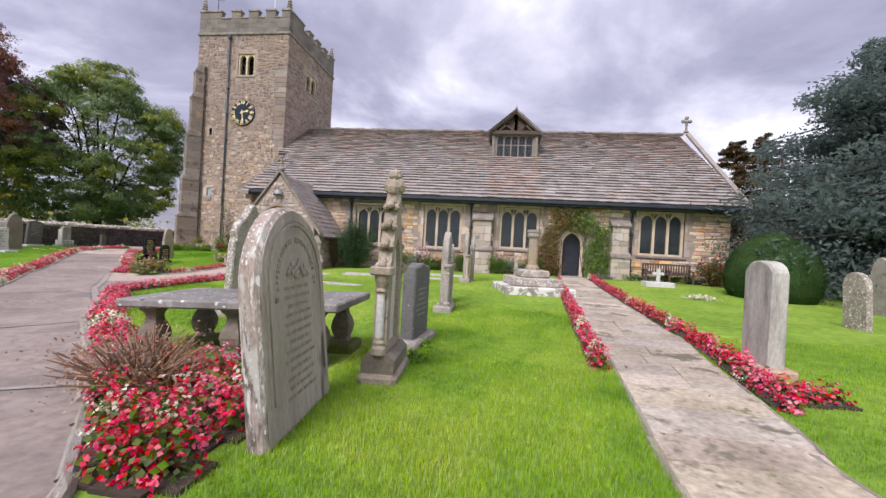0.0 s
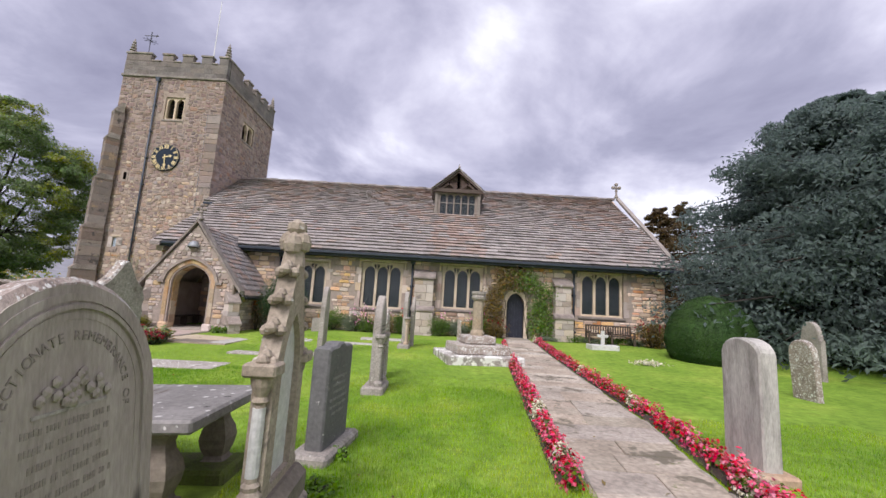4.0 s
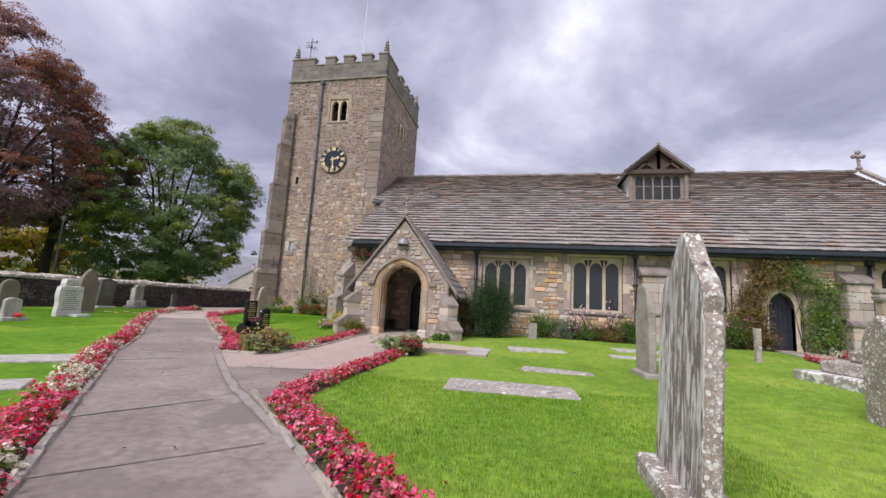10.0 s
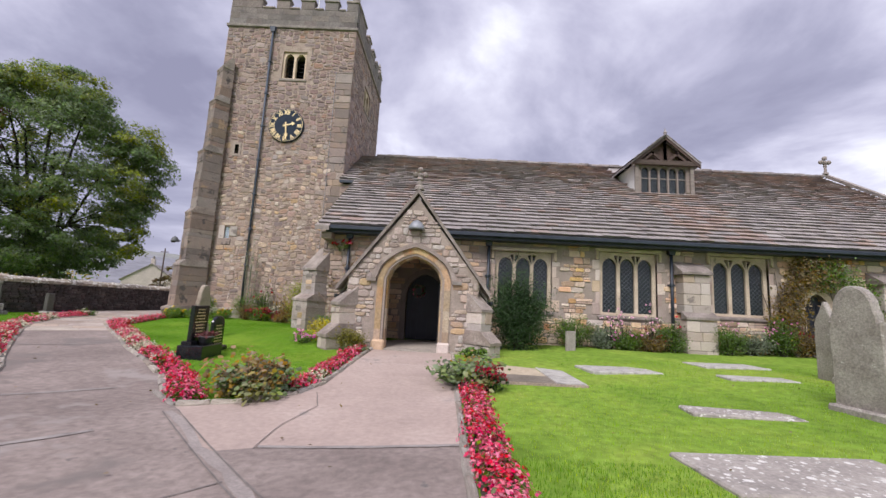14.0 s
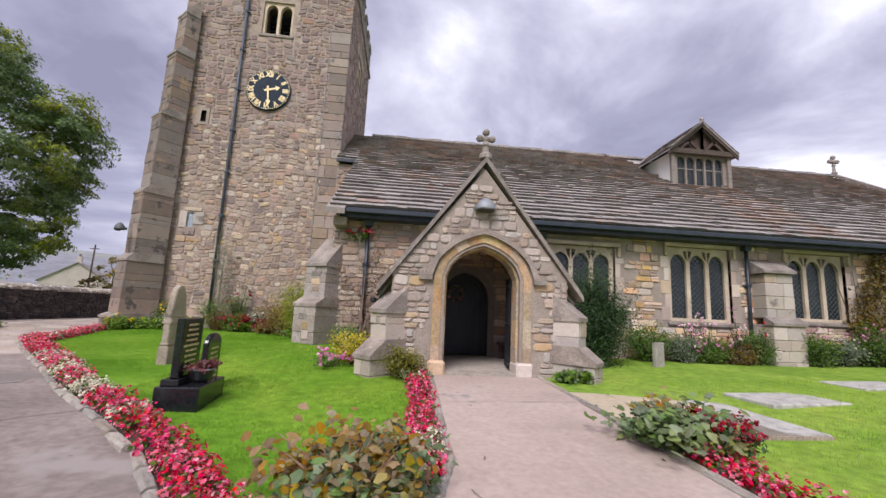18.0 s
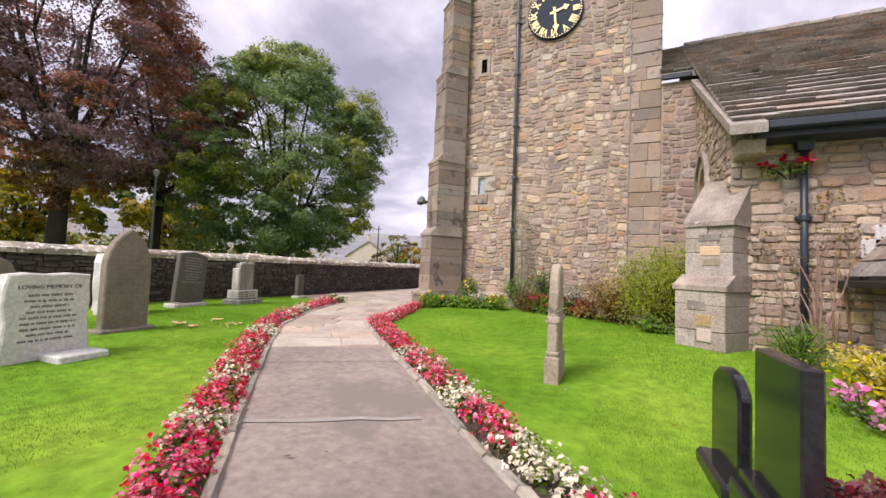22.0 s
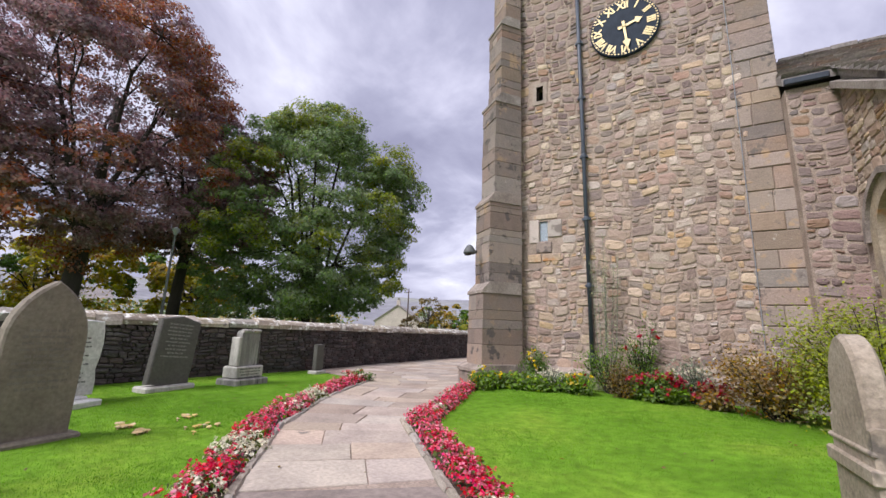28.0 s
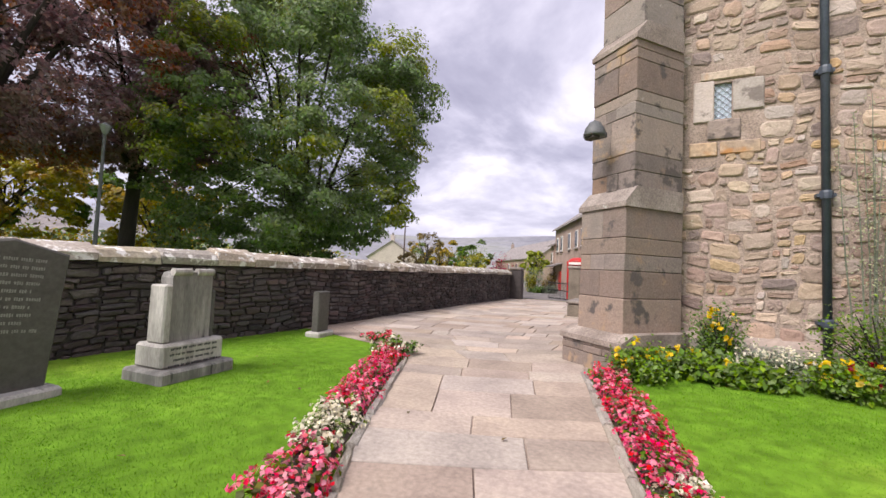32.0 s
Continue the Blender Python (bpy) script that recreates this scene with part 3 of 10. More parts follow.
def face_with_stones(parent, name, stones, m, shapes, proud, mat, mat_piece, near=None, limit=300, seed=1, embed=0.01):
    """Sets stones on a wall face: m takes (u, v, out) to the world. Those for which near(u, v) holds are pieces of their own, the rest is one mesh."""
    g = rng_of(seed)
    meshes = [raw_mesh(name, [tuple(p) for p in v], f, mat_piece) for v, f in shapes]
    verts, faces, made = [], [], 0
    order = sorted(range(len(stones)), key=lambda i: stones[i][1])
    M = np.array(m)
    base = 0
    for i in order:
        u, v, w, hh = stones[i]
        k = int(g.integers(len(shapes)))
        pr = proud * g.uniform(0.6, 1.5)
        if near and made < limit and near(u, v):
            ob = new(name, meshes[k])
            ob.parent = parent
            ob.matrix_basis = parent.matrix_basis.inverted() @ m @ Matrix.Translation((u, v, -embed)) @ Matrix.Diagonal((w, hh, pr + embed, 1))
            made += 1
        else:
            vs, fs = shapes[k]
            loc = np.c_[vs[:, 0] * w + u, vs[:, 1] * hh + v, vs[:, 2] * (pr + embed) - embed, np.ones(len(vs))]
            verts.append((loc @ M.T)[:, :3])
            faces += [tuple(base + q for q in f) for f in fs]
            base += len(vs)
    if verts:
        ob = new(name + "work", raw_mesh(name + "work", np.concatenate(verts).tolist(), faces, mat))
        ob.parent = parent
        ob.matrix_parent_inverse = parent.matrix_basis.inverted()
        tagged(ob, kind="stuff")


def wall_frame(ox, oy, oz, angle):
    """(u, v, out) to the world: u along the wall, v up, out of the wall's face. angle 0: a face that looks to -y, u along +x."""
    return Matrix.Translation((ox, oy, oz)) @ Matrix.Rotation(radians(angle), 4, "Z") @ Matrix(((1, 0, 0, 0), (0, 0, -1, 0), (0, 1, 0, 0), (0, 0, 0, 1)))


def boxes_skip(rects, pad=0.0):
    return lambda u, v, a, b: any(u + a > x0 - pad and u - a < x1 + pad and v + b > z0 - pad and v - b < z1 + pad for x0, x1, z0, z1 in rects)


def packed_rubble(width, height, w_range, h_range, seed, skip=None, joint=.02, wave=.035):
    """Rubble brought up without true courses: each stone is set in the lowest gap, its bed and ends out of true, its corners rounded."""
    g = rng_of(seed)
    step = .06
    n = int(round(width / step))
    top = np.zeros(n)
    out = []
    while True:
        i = int(top.argmin())
        base = top[i]
        if base >= height - .05:
            break
        a = i
        while a > 0 and abs(top[a - 1] - base) < .012:
            a -= 1
        c = i
        while c < n - 1 and abs(top[c + 1] - base) < .012:
            c += 1
        gap = c - a + 1
        k = max(2, int(g.uniform(*w_range) ** 1.0 / step))
        if gap - k < 3:
            k = gap
        if k * step > w_range[1] * 1.25:
            k = gap // 2
        if g.random() < .5:
            a = c + 1 - k
        hh = g.uniform(*h_range) * (.7 + .5 * min(k * step / w_range[1], 1))
        if k * step < .2:
            hh = min(hh, .2)
        for nb in ((top[a - 1] if a > 0 else -9), (top[a + k] if a + k < n else -9)):
            if abs(base + hh - nb) < .07 and nb - base > .07:
                hh = nb - base
        hh = min(hh, height - base)
        x0, x1, z0, z1 = a * width / n, (a + k) * width / n, base, base + hh
        top[a:a + k] = base + hh
        cu, cv, hw, hv = (x0 + x1) / 2, (z0 + z1) / 2, (x1 - x0) / 2, hh / 2
        if min(hw, hv) < .03 or (skip and skip(cu, cv, hw, hv)):
            continue
        hw, hv = hw - joint * g.uniform(.3, .7), hv - joint * g.uniform(.3, .7)
        # four corners out of true, each cut twice
        q = [(sx * hw * g.uniform(.82, 1.05), sz * hv * g.uniform(.76, 1.06)) for sx, sz in ((-1, -1), (1, -1), (1, 1), (-1, 1))]
        r = min(hw, hv) * g.uniform(.3, .85)
        pts = []
        for j in range(4):
            p, b0, b1 = np.array(q[j]), np.array(q[j - 1]), np.array(q[(j + 1) % 4])
            e0, e1 = (b0 - p) / np.linalg.norm(b0 - p), (b1 - p) / np.linalg.norm(b1 - p)
            pts += [p + e0 * r, p + (e0 + e1) * r * .28, p + e1 * r]
        p = np.array(pts) + [cu, cv]
        fade = np.sin(np.pi * np.clip(p[:, 0] / width, 0, 1)) ** .5
        p = p + np.c_[wave * fade * np.sin(p[:, 1] * 2.7 + 1.3 * np.sin(p[:, 0] * .9)), wave * (np.sin(p[:, 0] * 2.1 + p[:, 1] * .6) + .6 * np.sin(p[:, 0] * 5.3 - p[:, 1] * 1.7))]
        out.append(p + g.normal(0, .006, p.shape))
    return out


def face_with_rubble(parent, name, cells, m, proud, mat, mat_piece, near=None, limit=300, seed=1, embed=.02):
    """Sets rounded rubble stones on a wall face, as face_with_stones does."""
    g = rng_of(seed)
    M = np.array(m)
    verts, faces, base, made = [], [], 0, 0
    inv = parent.matrix_basis.inverted()
    for p in sorted(cells, key=lambda q: q[:, 1].mean()):
        c, n = p.mean(0), len(p)
        pr = proud * g.uniform(.4, 1.5)
        t = g.normal(0, .12, 2)
        d = p - c
        lift = 1 + d @ t
        loc = np.concatenate([np.c_[p, np.full(n, -embed)], np.c_[p, pr * .5 * lift], np.c_[c + d * .8, pr * lift + g.normal(0, .005, n)], [[*(c + g.normal(0, .02, 2)), pr * g.uniform(.7, 1.5)]]])
        f = [(r * n + i, r * n + (i + 1) % n, (r + 1) * n + (i + 1) % n, (r + 1) * n + i) for r in range(2) for i in range(n)] + [(2 * n + i, 2 * n + (i + 1) % n, 3 * n) for i in range(n)]
        if near and made < limit and near(*c):
            loc[:, :2] -= c
            ob = new(name, raw_mesh(name, loc.tolist(), f, mat_piece))
            ob.parent = parent
            ob.matrix_basis = inv @ m @ Matrix.Translation((c[0], c[1], 0))
            made += 1
        else:
            verts.append((np.c_[loc, np.ones(len(loc))] @ M.T)[:, :3])
            faces += [tuple(base + q for q in ff) for ff in f]
            base += len(loc)
    if verts:
        ob = new(name + "work", raw_mesh(name + "work", np.concatenate(verts).tolist(), faces, mat))
        ob.parent = parent
        ob.matrix_parent_inverse = inv
        tagged(ob, kind="stuff")


# ---- ground, paths and kerbs ----
def sheet(bm, outline, lift, step=0.8):
    """A polygon draped over the ground at a height above the turf."""
    vs = [bm.verts.new((x, y, 0)) for x, y in outline]
    edges = [bm.edges.new((vs[i], vs[(i + 1) % len(vs)])) for i in range(len(vs))]
    bmesh.ops.triangle_fill(bm, use_beauty=True, edges=edges)
    xs, ys = [p[0] for p in outline], [p[1] for p in outline]
    for lo, hi, axis in ((min(xs), max(xs), 0), (min(ys), max(ys), 1)):
        c = math.ceil(lo / step) * step
        while c < hi:
            no = (1, 0, 0) if axis == 0 else (0, 1, 0)
            bmesh.ops.bisect_plane(bm, geom=bm.verts[:] + bm.edges[:] + bm.faces[:], plane_co=[c * q for q in no], plane_no=no, dist=1e-4)
            c += step
    for v in bm.verts:
        v.co.z = gz(v.co.x, v.co.y) + lift
    return bm


def spread(lo, hi, near_lo, near_hi, step):
    """Grid lines: close together between near_lo and near_hi, ever wider out to lo and hi."""
    mid = list(np.arange(near_lo, near_hi + 1e-6, step))
    a, d = [near_lo], step
    while a[-1] > lo:
        d *= 1.5
        a.append(a[-1] - d)
    b, d = [near_hi], step
    while b[-1] < hi:
        d *= 1.5
        b.append(b[-1] + d)
    return np.array(a[:0:-1] + mid + b[1:])


gxs, gys = spread(-1500, 1500, -30, 16, 0.5), spread(-1500, 1500, -8, 40, 0.5)
GX, GY = np.meshgrid(gxs, gys, indexing="ij")
GZ = ground(GX, GY)
dist = np.hypot(GX + 20, GY - 15)
GZ = GZ - np.clip((dist - 70) / 200, 0, 1) * 6
nx_, ny_ = len(gxs), len(gys)
gv = np.c_[GX.ravel(), GY.ravel(), GZ.ravel()].tolist()
gf = [(i * ny_ + j, (i + 1) * ny_ + j, (i + 1) * ny_ + j + 1, i * ny_ + j + 1) for i in range(nx_ - 1) for j in range(ny_ - 1)]
lawn = tagged(new("ground", raw_mesh("ground", gv, gf, M_lawn, True)), "mown green churchyard lawn, slightly rolling", "lawn", kind="structure")
# the turf west and south of the tarmac path is greener than the open east lawn
lawn.data.materials.append(M_lawn_west)
for f in lawn.data.polygons:
    cx, cy, _ = f.center
    f.material_index = int(cx < -9.9 or cy < np.interp(cx, (-9.9, -6.2, -3.8, -2.5), (7.3, 3.0, .9, -.4)))

# the fell beyond the village; distance haze is mixed into its colour
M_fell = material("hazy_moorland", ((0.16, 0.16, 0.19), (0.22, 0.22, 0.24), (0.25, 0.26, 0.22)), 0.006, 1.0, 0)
fell_v, fell_f = [], []
for i in range(97):
    a = 2 * math.pi * i / 96
    north = 0.5 + 0.5 * math.cos(a - 2.1)
    top_h = 14 + 58 * north + 5 * math.sin(5 * a) + 3 * math.sin(11 * a + 1)
    for r, z in ((420, -8), (600, top_h * .45), (800, top_h), (950, top_h * .6)):
        fell_v.append((-20 + r * math.cos(a), 15 + r * math.sin(a), z))
for i in range(96):
    for k in range(3):
        fell_f.append((i * 4 + k, i * 4 + 4 + k, i * 4 + 5 + k, i * 4 + 1 + k))
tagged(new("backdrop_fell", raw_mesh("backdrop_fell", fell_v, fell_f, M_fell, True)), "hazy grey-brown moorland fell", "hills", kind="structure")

LEFT_KERB = [(6.0, -9.6), (0.5, -4.6), (-5.0, 0.6), (-8.62, 4.06), (-12.4, 7.6), (-14.3, 9.4), (-16.5, 11.95), (-19.1, 14.5), (-21.1, 16.6), (-22.7, 18.4), (-23.75, 20.2), (-25.45, 23.85)]
RIGHT_KERB = [(7.8, -9.6), (-0.8, -0.75), (-1.47, 0.21), (-2.06, 0.8), (-3.8, 2.36), (-5.8, 4.0), (-7.04, 5.27), (-8.85, 7.05), (-8.92, 9.5), (-8.95, 13.8), (-8.98, 17.02)]
ISLAND_LEFT = [(-12.85, 10.98), (-13.25, 11.32), (-14.22, 12.63), (-15.8, 14.07), (-17.0, 15.2), (-17.8, 16.05), (-19.6, 17.85), (-21.45, 19.8), (-22.45, 23.7)]
ISLAND_RIGHT = [(-12.85, 10.98), (-12.1, 11.35), (-11.55, 11.98), (-11.37, 12.65), (-11.32, 15.0), (-11.3, 17.02)]
FORK = [(-11.56, 9.5), (-11.1, 9.68), (-8.925, 9.8)]
tarmac = LEFT_KERB[:9] + ISLAND_LEFT[6::-1] + FORK + RIGHT_KERB[8::-1]
porch_path = ISLAND_RIGHT + RIGHT_KERB[:8:-1] + FORK[::-1]
structure("path_porch", sheet(bmesh.new(), porch_path, 0.022), M_porch_path, "smooth pink-beige path leading to the porch", "path")
structure("path_tarmac", sheet(bmesh.new(), tarmac, 0.022), M_tarmac, "grey-pink tarmac path with thin cross joints", "path")
flag_area = LEFT_KERB[8:] + [(-28.6, 24.4), (-28.6, 40.25), (-22.2, 40.25), (-22.2, 27), (-22.5, 24.9)] + ISLAND_LEFT[:5:-1]
paving = structure("pavement_flags", sheet(bmesh.new(), flag_area, 0.008), M_mortar, "worn sandstone flagged path beside the tower", "pavement")
C_LEFT = [(1.5, -3.5), (1.78, -0.6), (1.93, 1.17), (2.27, 3.82), (2.8, 9.0), (3.2, 13.14), (3.75, 18.0), (4.0, 20.2)]
C_RIGHT = [(3.6, -3.5), (3.15, -0.6), (3.12, 1.33), (3.32, 2.22), (4.02, 6.16), (4.4, 11.5), (4.93, 17.6), (5.1, 20.2)]
stone_path = structure("path_flags", sheet(bmesh.new(), C_LEFT + C_RIGHT[::-1], 0.008), M_mortar, "narrow sandstone flagged path to the chancel door", "path")


def along(line, step):
    """Points and directions every step metres along a line of points."""
    pts = [Vector((x, y)) for x, y in line]
    out, left = [], 0.0
    for a, b in zip(pts, pts[1:]):
        d = (b - a).length
        s = left
        while s < d:
            out.append((a + (b - a) * (s / d), (b - a).normalized()))
            s += step
        left = s - d
    return out


KERB_SHAPES = []
for k in range(5):
    g = rng_of(70 + k)
    b = bmesh.new()
    # a long block with a worn, rounded top in three stretches
    prof_ = ((-.5, 0), (-.47, .74), (-.28, .97), (.2, 1.0), (.44, .82), (.5, 0))
    rows_ = [[b.verts.new((x_, y_ * (.97 if abs(x_) > .49 else 1), z_ * (.98 if abs(x_) > .49 else 1))) for y_, z_ in prof_] for x_ in (-.5, -.45, -.1, .2, .45, .5)]
    for r0, r1 in zip(rows_, rows_[1:]):
        for i in range(5):
            b.faces.new((r0[i], r0[i + 1], r1[i + 1], r1[i]))
    b.faces.new(rows_[0][::-1])
    b.faces.new(rows_[-1])
    for v in b.verts:
        if v.co.z > .5:
            v.co += Vector((g.normal(0, .008), g.normal(0, .035), g.normal(0, .04)))
    KERB_SHAPES.append(mesh_of(b, "kerb_stone", M_kerb))


def kerb(line, name, label, lift=0.06, width=0.11, seed=3, length=0.66):
    g = rng_of(seed)
    first = line[0]
    top = thing(name, label, "kerb", kind="structure", at=(first[0], first[1], gz(*first)))
    for p, d in along(line, length):
        c = p + d * length / 2
        w = length - 0.012
        part("kerb_stone", KERB_SHAPES[int(g.integers(5))], None, top,
             m=Matrix.Translation(Vector((c.x - first[0], c.y - first[1], gz(c.x, c.y) - gz(*first) - 0.1 + g.normal(0, .006)))) @ Matrix.Rotation(math.atan2(d.y, d.x), 4, "Z") @ Matrix.Diagonal((w, width * g.uniform(.85, 1.15), 0.1 + lift, 1)))


kerb(LEFT_KERB, "kerb_west", "low stone kerb between path and flower border", seed=3)
kerb(RIGHT_KERB[1:], "kerb_east", "low stone kerb edging the lawn and its flowers", seed=4)
kerb(ISLAND_LEFT, "kerb_island", "low lichened stone kerb round the island lawn", 0.07, 0.12, seed=5, length=0.5)
kerb(ISLAND_RIGHT, "kerb_porch", "low lichened stone kerb beside the porch path", 0.075, 0.12, seed=6, length=0.42)
kerb(C_LEFT, "kerb_flag_path", "thin sunken stone edging of the flagged path", 0.035, 0.07, seed=7)
kerb(C_RIGHT, "kerb_flag_path_far", "thin sunken stone edging of the flagged path", 0.035, 0.07, seed=8)


def resample(line, n):
    pts = [Vector(p) for p in line]
    lens = np.r_[0, np.cumsum([(b - a).length for a, b in zip(pts, pts[1:])])]
    out = []
    for t in np.linspace(0, lens[-1], n):
        k = min(int(np.searchsorted(lens, t, "right")) - 1, len(pts) - 2)
        out.append(pts[k] + (pts[k + 1] - pts[k]) * ((t - lens[k]) / (lens[k + 1] - lens[k])))
    return out


def flag_strip(parent, left, right, rows, size, seed, mat=None):
    """Flagstones in rows across the way between two lines of equal pace, each a slab of its own with bevelled top."""
    g = rng_of(seed)
    n = rows * 6 + 1
    L, R = resample(left, n), resample(right, n)
    cuts, t = [0.0], 0.0
    while t < n - 1:
        t += g.uniform(4.2, 7.8)
        cuts.append(min(t, n - 1.0))

    def edge(line, t):
        k = min(int(t), n - 2)
        return line[k] + (line[k + 1] - line[k]) * (t - k)

    po = parent.matrix_basis.inverted()
    for a, c in zip(cuts, cuts[1:]):
        wide = (edge(L, a) - edge(R, a)).length
        k = max(1, round(wide / size * g.uniform(.8, 1.2)))
        f = np.r_[0, np.sort((np.arange(1, k) + g.uniform(-.3, .3, k - 1)) / k), 1]
        for u, v in zip(f, f[1:]):
            q = [edge(L, s) + (edge(R, s) - edge(L, s)) * w for s, w in ((a, u), (a, v), (c, v), (c, u))]
            mid = sum(q, Vector((0, 0))) / 4
            z = gz(mid.x, mid.y)
            tilt = g.normal(0, .003, 3)
            low, top = [], []
            bm = bmesh.new()
            for i, p in enumerate(q):
                d = p - mid
                grow = max(0, 1 - .007 / max(d.length, .1))
                w1, w2 = mid + d * grow, mid + d * (grow - .012)
                zz = gz(p.x, p.y) + tilt[0] + d.x * tilt[1] * 3 + d.y * tilt[2] * 3
                low.append(bm.verts.new((w1.x, w1.y, zz - .04)))
                top.append((bm.verts.new((w1.x, w1.y, zz + .018)), bm.verts.new((w2.x, w2.y, zz + .026))))
            bm.faces.new([t_[1] for t_ in top])
            for i in range(4):
                j = (i + 1) % 4
                bm.faces.new((top[i][1], top[j][1], top[j][0], top[i][0]))
                bm.faces.new((top[i][0], top[j][0], low[j], low[i]))
            part("flagstone", bm, mat or M_flag, parent).matrix_parent_inverse = po


flag_strip(paving, [(-21.1, 16.6), (-22.7, 18.4), (-23.75, 20.2), (-25.3, 23.6), (-28.0, 25.2), (-28.58, 27.0), (-28.58, 40.2)], [(-19.75, 18.0), (-21.4, 19.75), (-21.95, 21.7), (-22.45, 23.7), (-22.7, 25.2), (-22.25, 27.0), (-22.25, 40.2)], 40, .85, 21)
flag_strip(stone_path, C_LEFT, C_RIGHT, 40, .9, 22, M_flag_grey)

# cross joints, cracks and a trench repair in the tarmac
def joint_strip(bm, line, half, lift, seed):
    """A thin uneven strip along a line on the path."""
    g = rng_of(seed)
    pts = resample(line, max(3, int(sum((Vector(b_) - Vector(a_)).length for a_, b_ in zip(line, line[1:])) / .25)))
    rows_ = []
    for i, p in enumerate(pts):
        d = (pts[min(i + 1, len(pts) - 1)] - pts[max(i - 1, 0)]).normalized()
        s_ = Vector((-d.y, d.x))
        off = s_ * g.normal(0, half * .35)
        rows_.append([bm.verts.new((q.x, q.y, gz(q.x, q.y) + lift)) for q in (p + off + s_ * half * g.uniform(.6, 1.3), p + off - s_ * half * g.uniform(.6, 1.3))])
    for r0, r1 in zip(rows_, rows_[1:]):
        bm.faces.new((r0[0], r0[1], r1[1], r1[0]))


M_joint = material("pale_cement_joint", ((0.214, 0.186, 0.174), (0.277, 0.246, 0.230), (0.333, 0.297, 0.277)), 6, 0.9, 0.5)
M_crack = material("dirt_filled_crack", ((0.122, 0.107, 0.098), (0.227, 0.199, 0.182)), 6, 0.95, 0.5)
M_trench = material("worn_trench_repair", ((0.25, 0.215, 0.20), (0.30, 0.26, 0.24), (0.34, 0.295, 0.272)), 3, 0.9, 0.5, 90)
jb = bmesh.new()
for k, line in enumerate(([(-10.25, 5.65), (-9.5, 6.9)], [(-13.75, 8.85), (-13.0, 9.85)], [(-15.35, 10.6), (-14.3, 11.75)], [(-19.05, 14.3), (-17.5, 15.3)], [(-11.1, 9.68), (-8.97, 9.79)], [(-6.75, 2.35), (-5.6, 3.75)], [(-4.7, .4), (-2.95, 1.5)])):
    joint_strip(jb, line, .04, .031, 400 + k)
structure("trim_path_joints", jb, M_joint, "thin pale joints across the tarmac path")
jb = bmesh.new()
for k, line in enumerate(([(-8.95, 4.4), (-7.8, 5.69)], [(-12.1, 7.58), (-10.99, 8.84)], [(-16.95, 12.55), (-15.7, 13.9)], [(-20.4, 15.95), (-18.7, 17.15)], [(-11.12, 9.62), (-11.16, 10.4), (-10.98, 11.3), (-11.25, 12.1)], [(-11.28, 14.83), (-8.98, 14.88)])):
    joint_strip(jb, line, .009 if k < 4 else .006, .032, 420 + k)
for e_ in (-.085, .085):
    joint_strip(jb, [(-12.75 + e_ * .7, 10.72 + e_ * .7), (-11.42 + e_ * .7, 9.36 + e_ * .7), (-9.72 + e_ * .7, 7.61 + e_ * .7), (-7.85 + e_ * .5, 6.0 + e_ * .7)], .008, .035, 430)
structure("trim_path_cracks", jb, M_crack, "dark cracks and joints across the tarmac path")
jb = bmesh.new()
joint_strip(jb, [(-12.75, 10.72), (-11.42, 9.36), (-9.72, 7.61), (-7.85, 6.0)], .065, .028, 440)
structure("trim_path_trench", jb, M_trench, "narrow paler trench repair along the path fork")

# ---- church ----
ROOF_S = (11.02 - 4.8) / (29.2 - 19.95)


def roof_z(y):
    return 4.8 + ROOF_S * (y - 19.95)


def west_top(y):
    """Line of the west aisle wall under its coping."""
    return 4.94 + .604 * (y - 20.4)


# tower
TX0, TX1, TY0, TY1 = -22.05, -14.95, 25.35, 33.05
BEL_S = (-18.83, -17.53, 13.72, 15.3)
BEL_E = (28.25, 29.95, 13.8, 15.2)
tower = thing("wall_tower", "square medieval rubble-stone church tower with battlements", "church tower", kind="structure", at=(-18.45, 29.2, 0.6))
tinv = tower.matrix_basis.inverted()


def tpart(name, bm, mat, label="", parent=None, smooth=False):
    ob = part(name, bm, mat, parent or tower, label, smooth)
    if parent is None:
        ob.matrix_parent_inverse = tinv
    return ob


b = bmesh.new()
south = Matrix.Translation((0, TY0, 0))
QX0 = -15.8
SLIT = (-20.81, -20.6, 9.35, 9.85)
LOWWIN = (-20.77, -20.53, 4.84, 5.44)


def rect(r):
    return [(r[0], r[2]), (r[1], r[2]), (r[1], r[3]), (r[0], r[3])]


plate(b, [(TX0, 0.3), (TX1, 0.3), (TX1, 16.7), (TX0, 16.7)], [rect(BEL_S), rect(SLIT), rect(LOWWIN)], 0.9, south)
plate(b, [(TY0 + .9, 0.3), (TY1, 0.3), (TY1, 16.7), (TY0 + .9, 16.7)], [rect(BEL_E)], 0.9, Matrix.Translation((TX1, 0, 0)) @ Matrix.Rotation(radians(90), 4, "Z"))
box(b, TX0, TX0 + .9, TY0 + .9, TY1, 0.3, 16.7)
box(b, TX0 + .9, TX1 - .9, TY1 - .9, TY1, 0.3, 16.7)
tpart("wall_core", b, M_mortar, "lime mortar between the stones")
# coloured dark in place of the belfry's own shade
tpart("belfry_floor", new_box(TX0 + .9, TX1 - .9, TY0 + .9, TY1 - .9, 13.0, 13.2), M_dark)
tpart("lead_roof", new_box(TX0 + .3, TX1 - .3, TY0 + .3, TY1 - .3, 16.6, 16.75), M_lead)
fs = wall_frame(TX0, TY0, 0.3, 0)
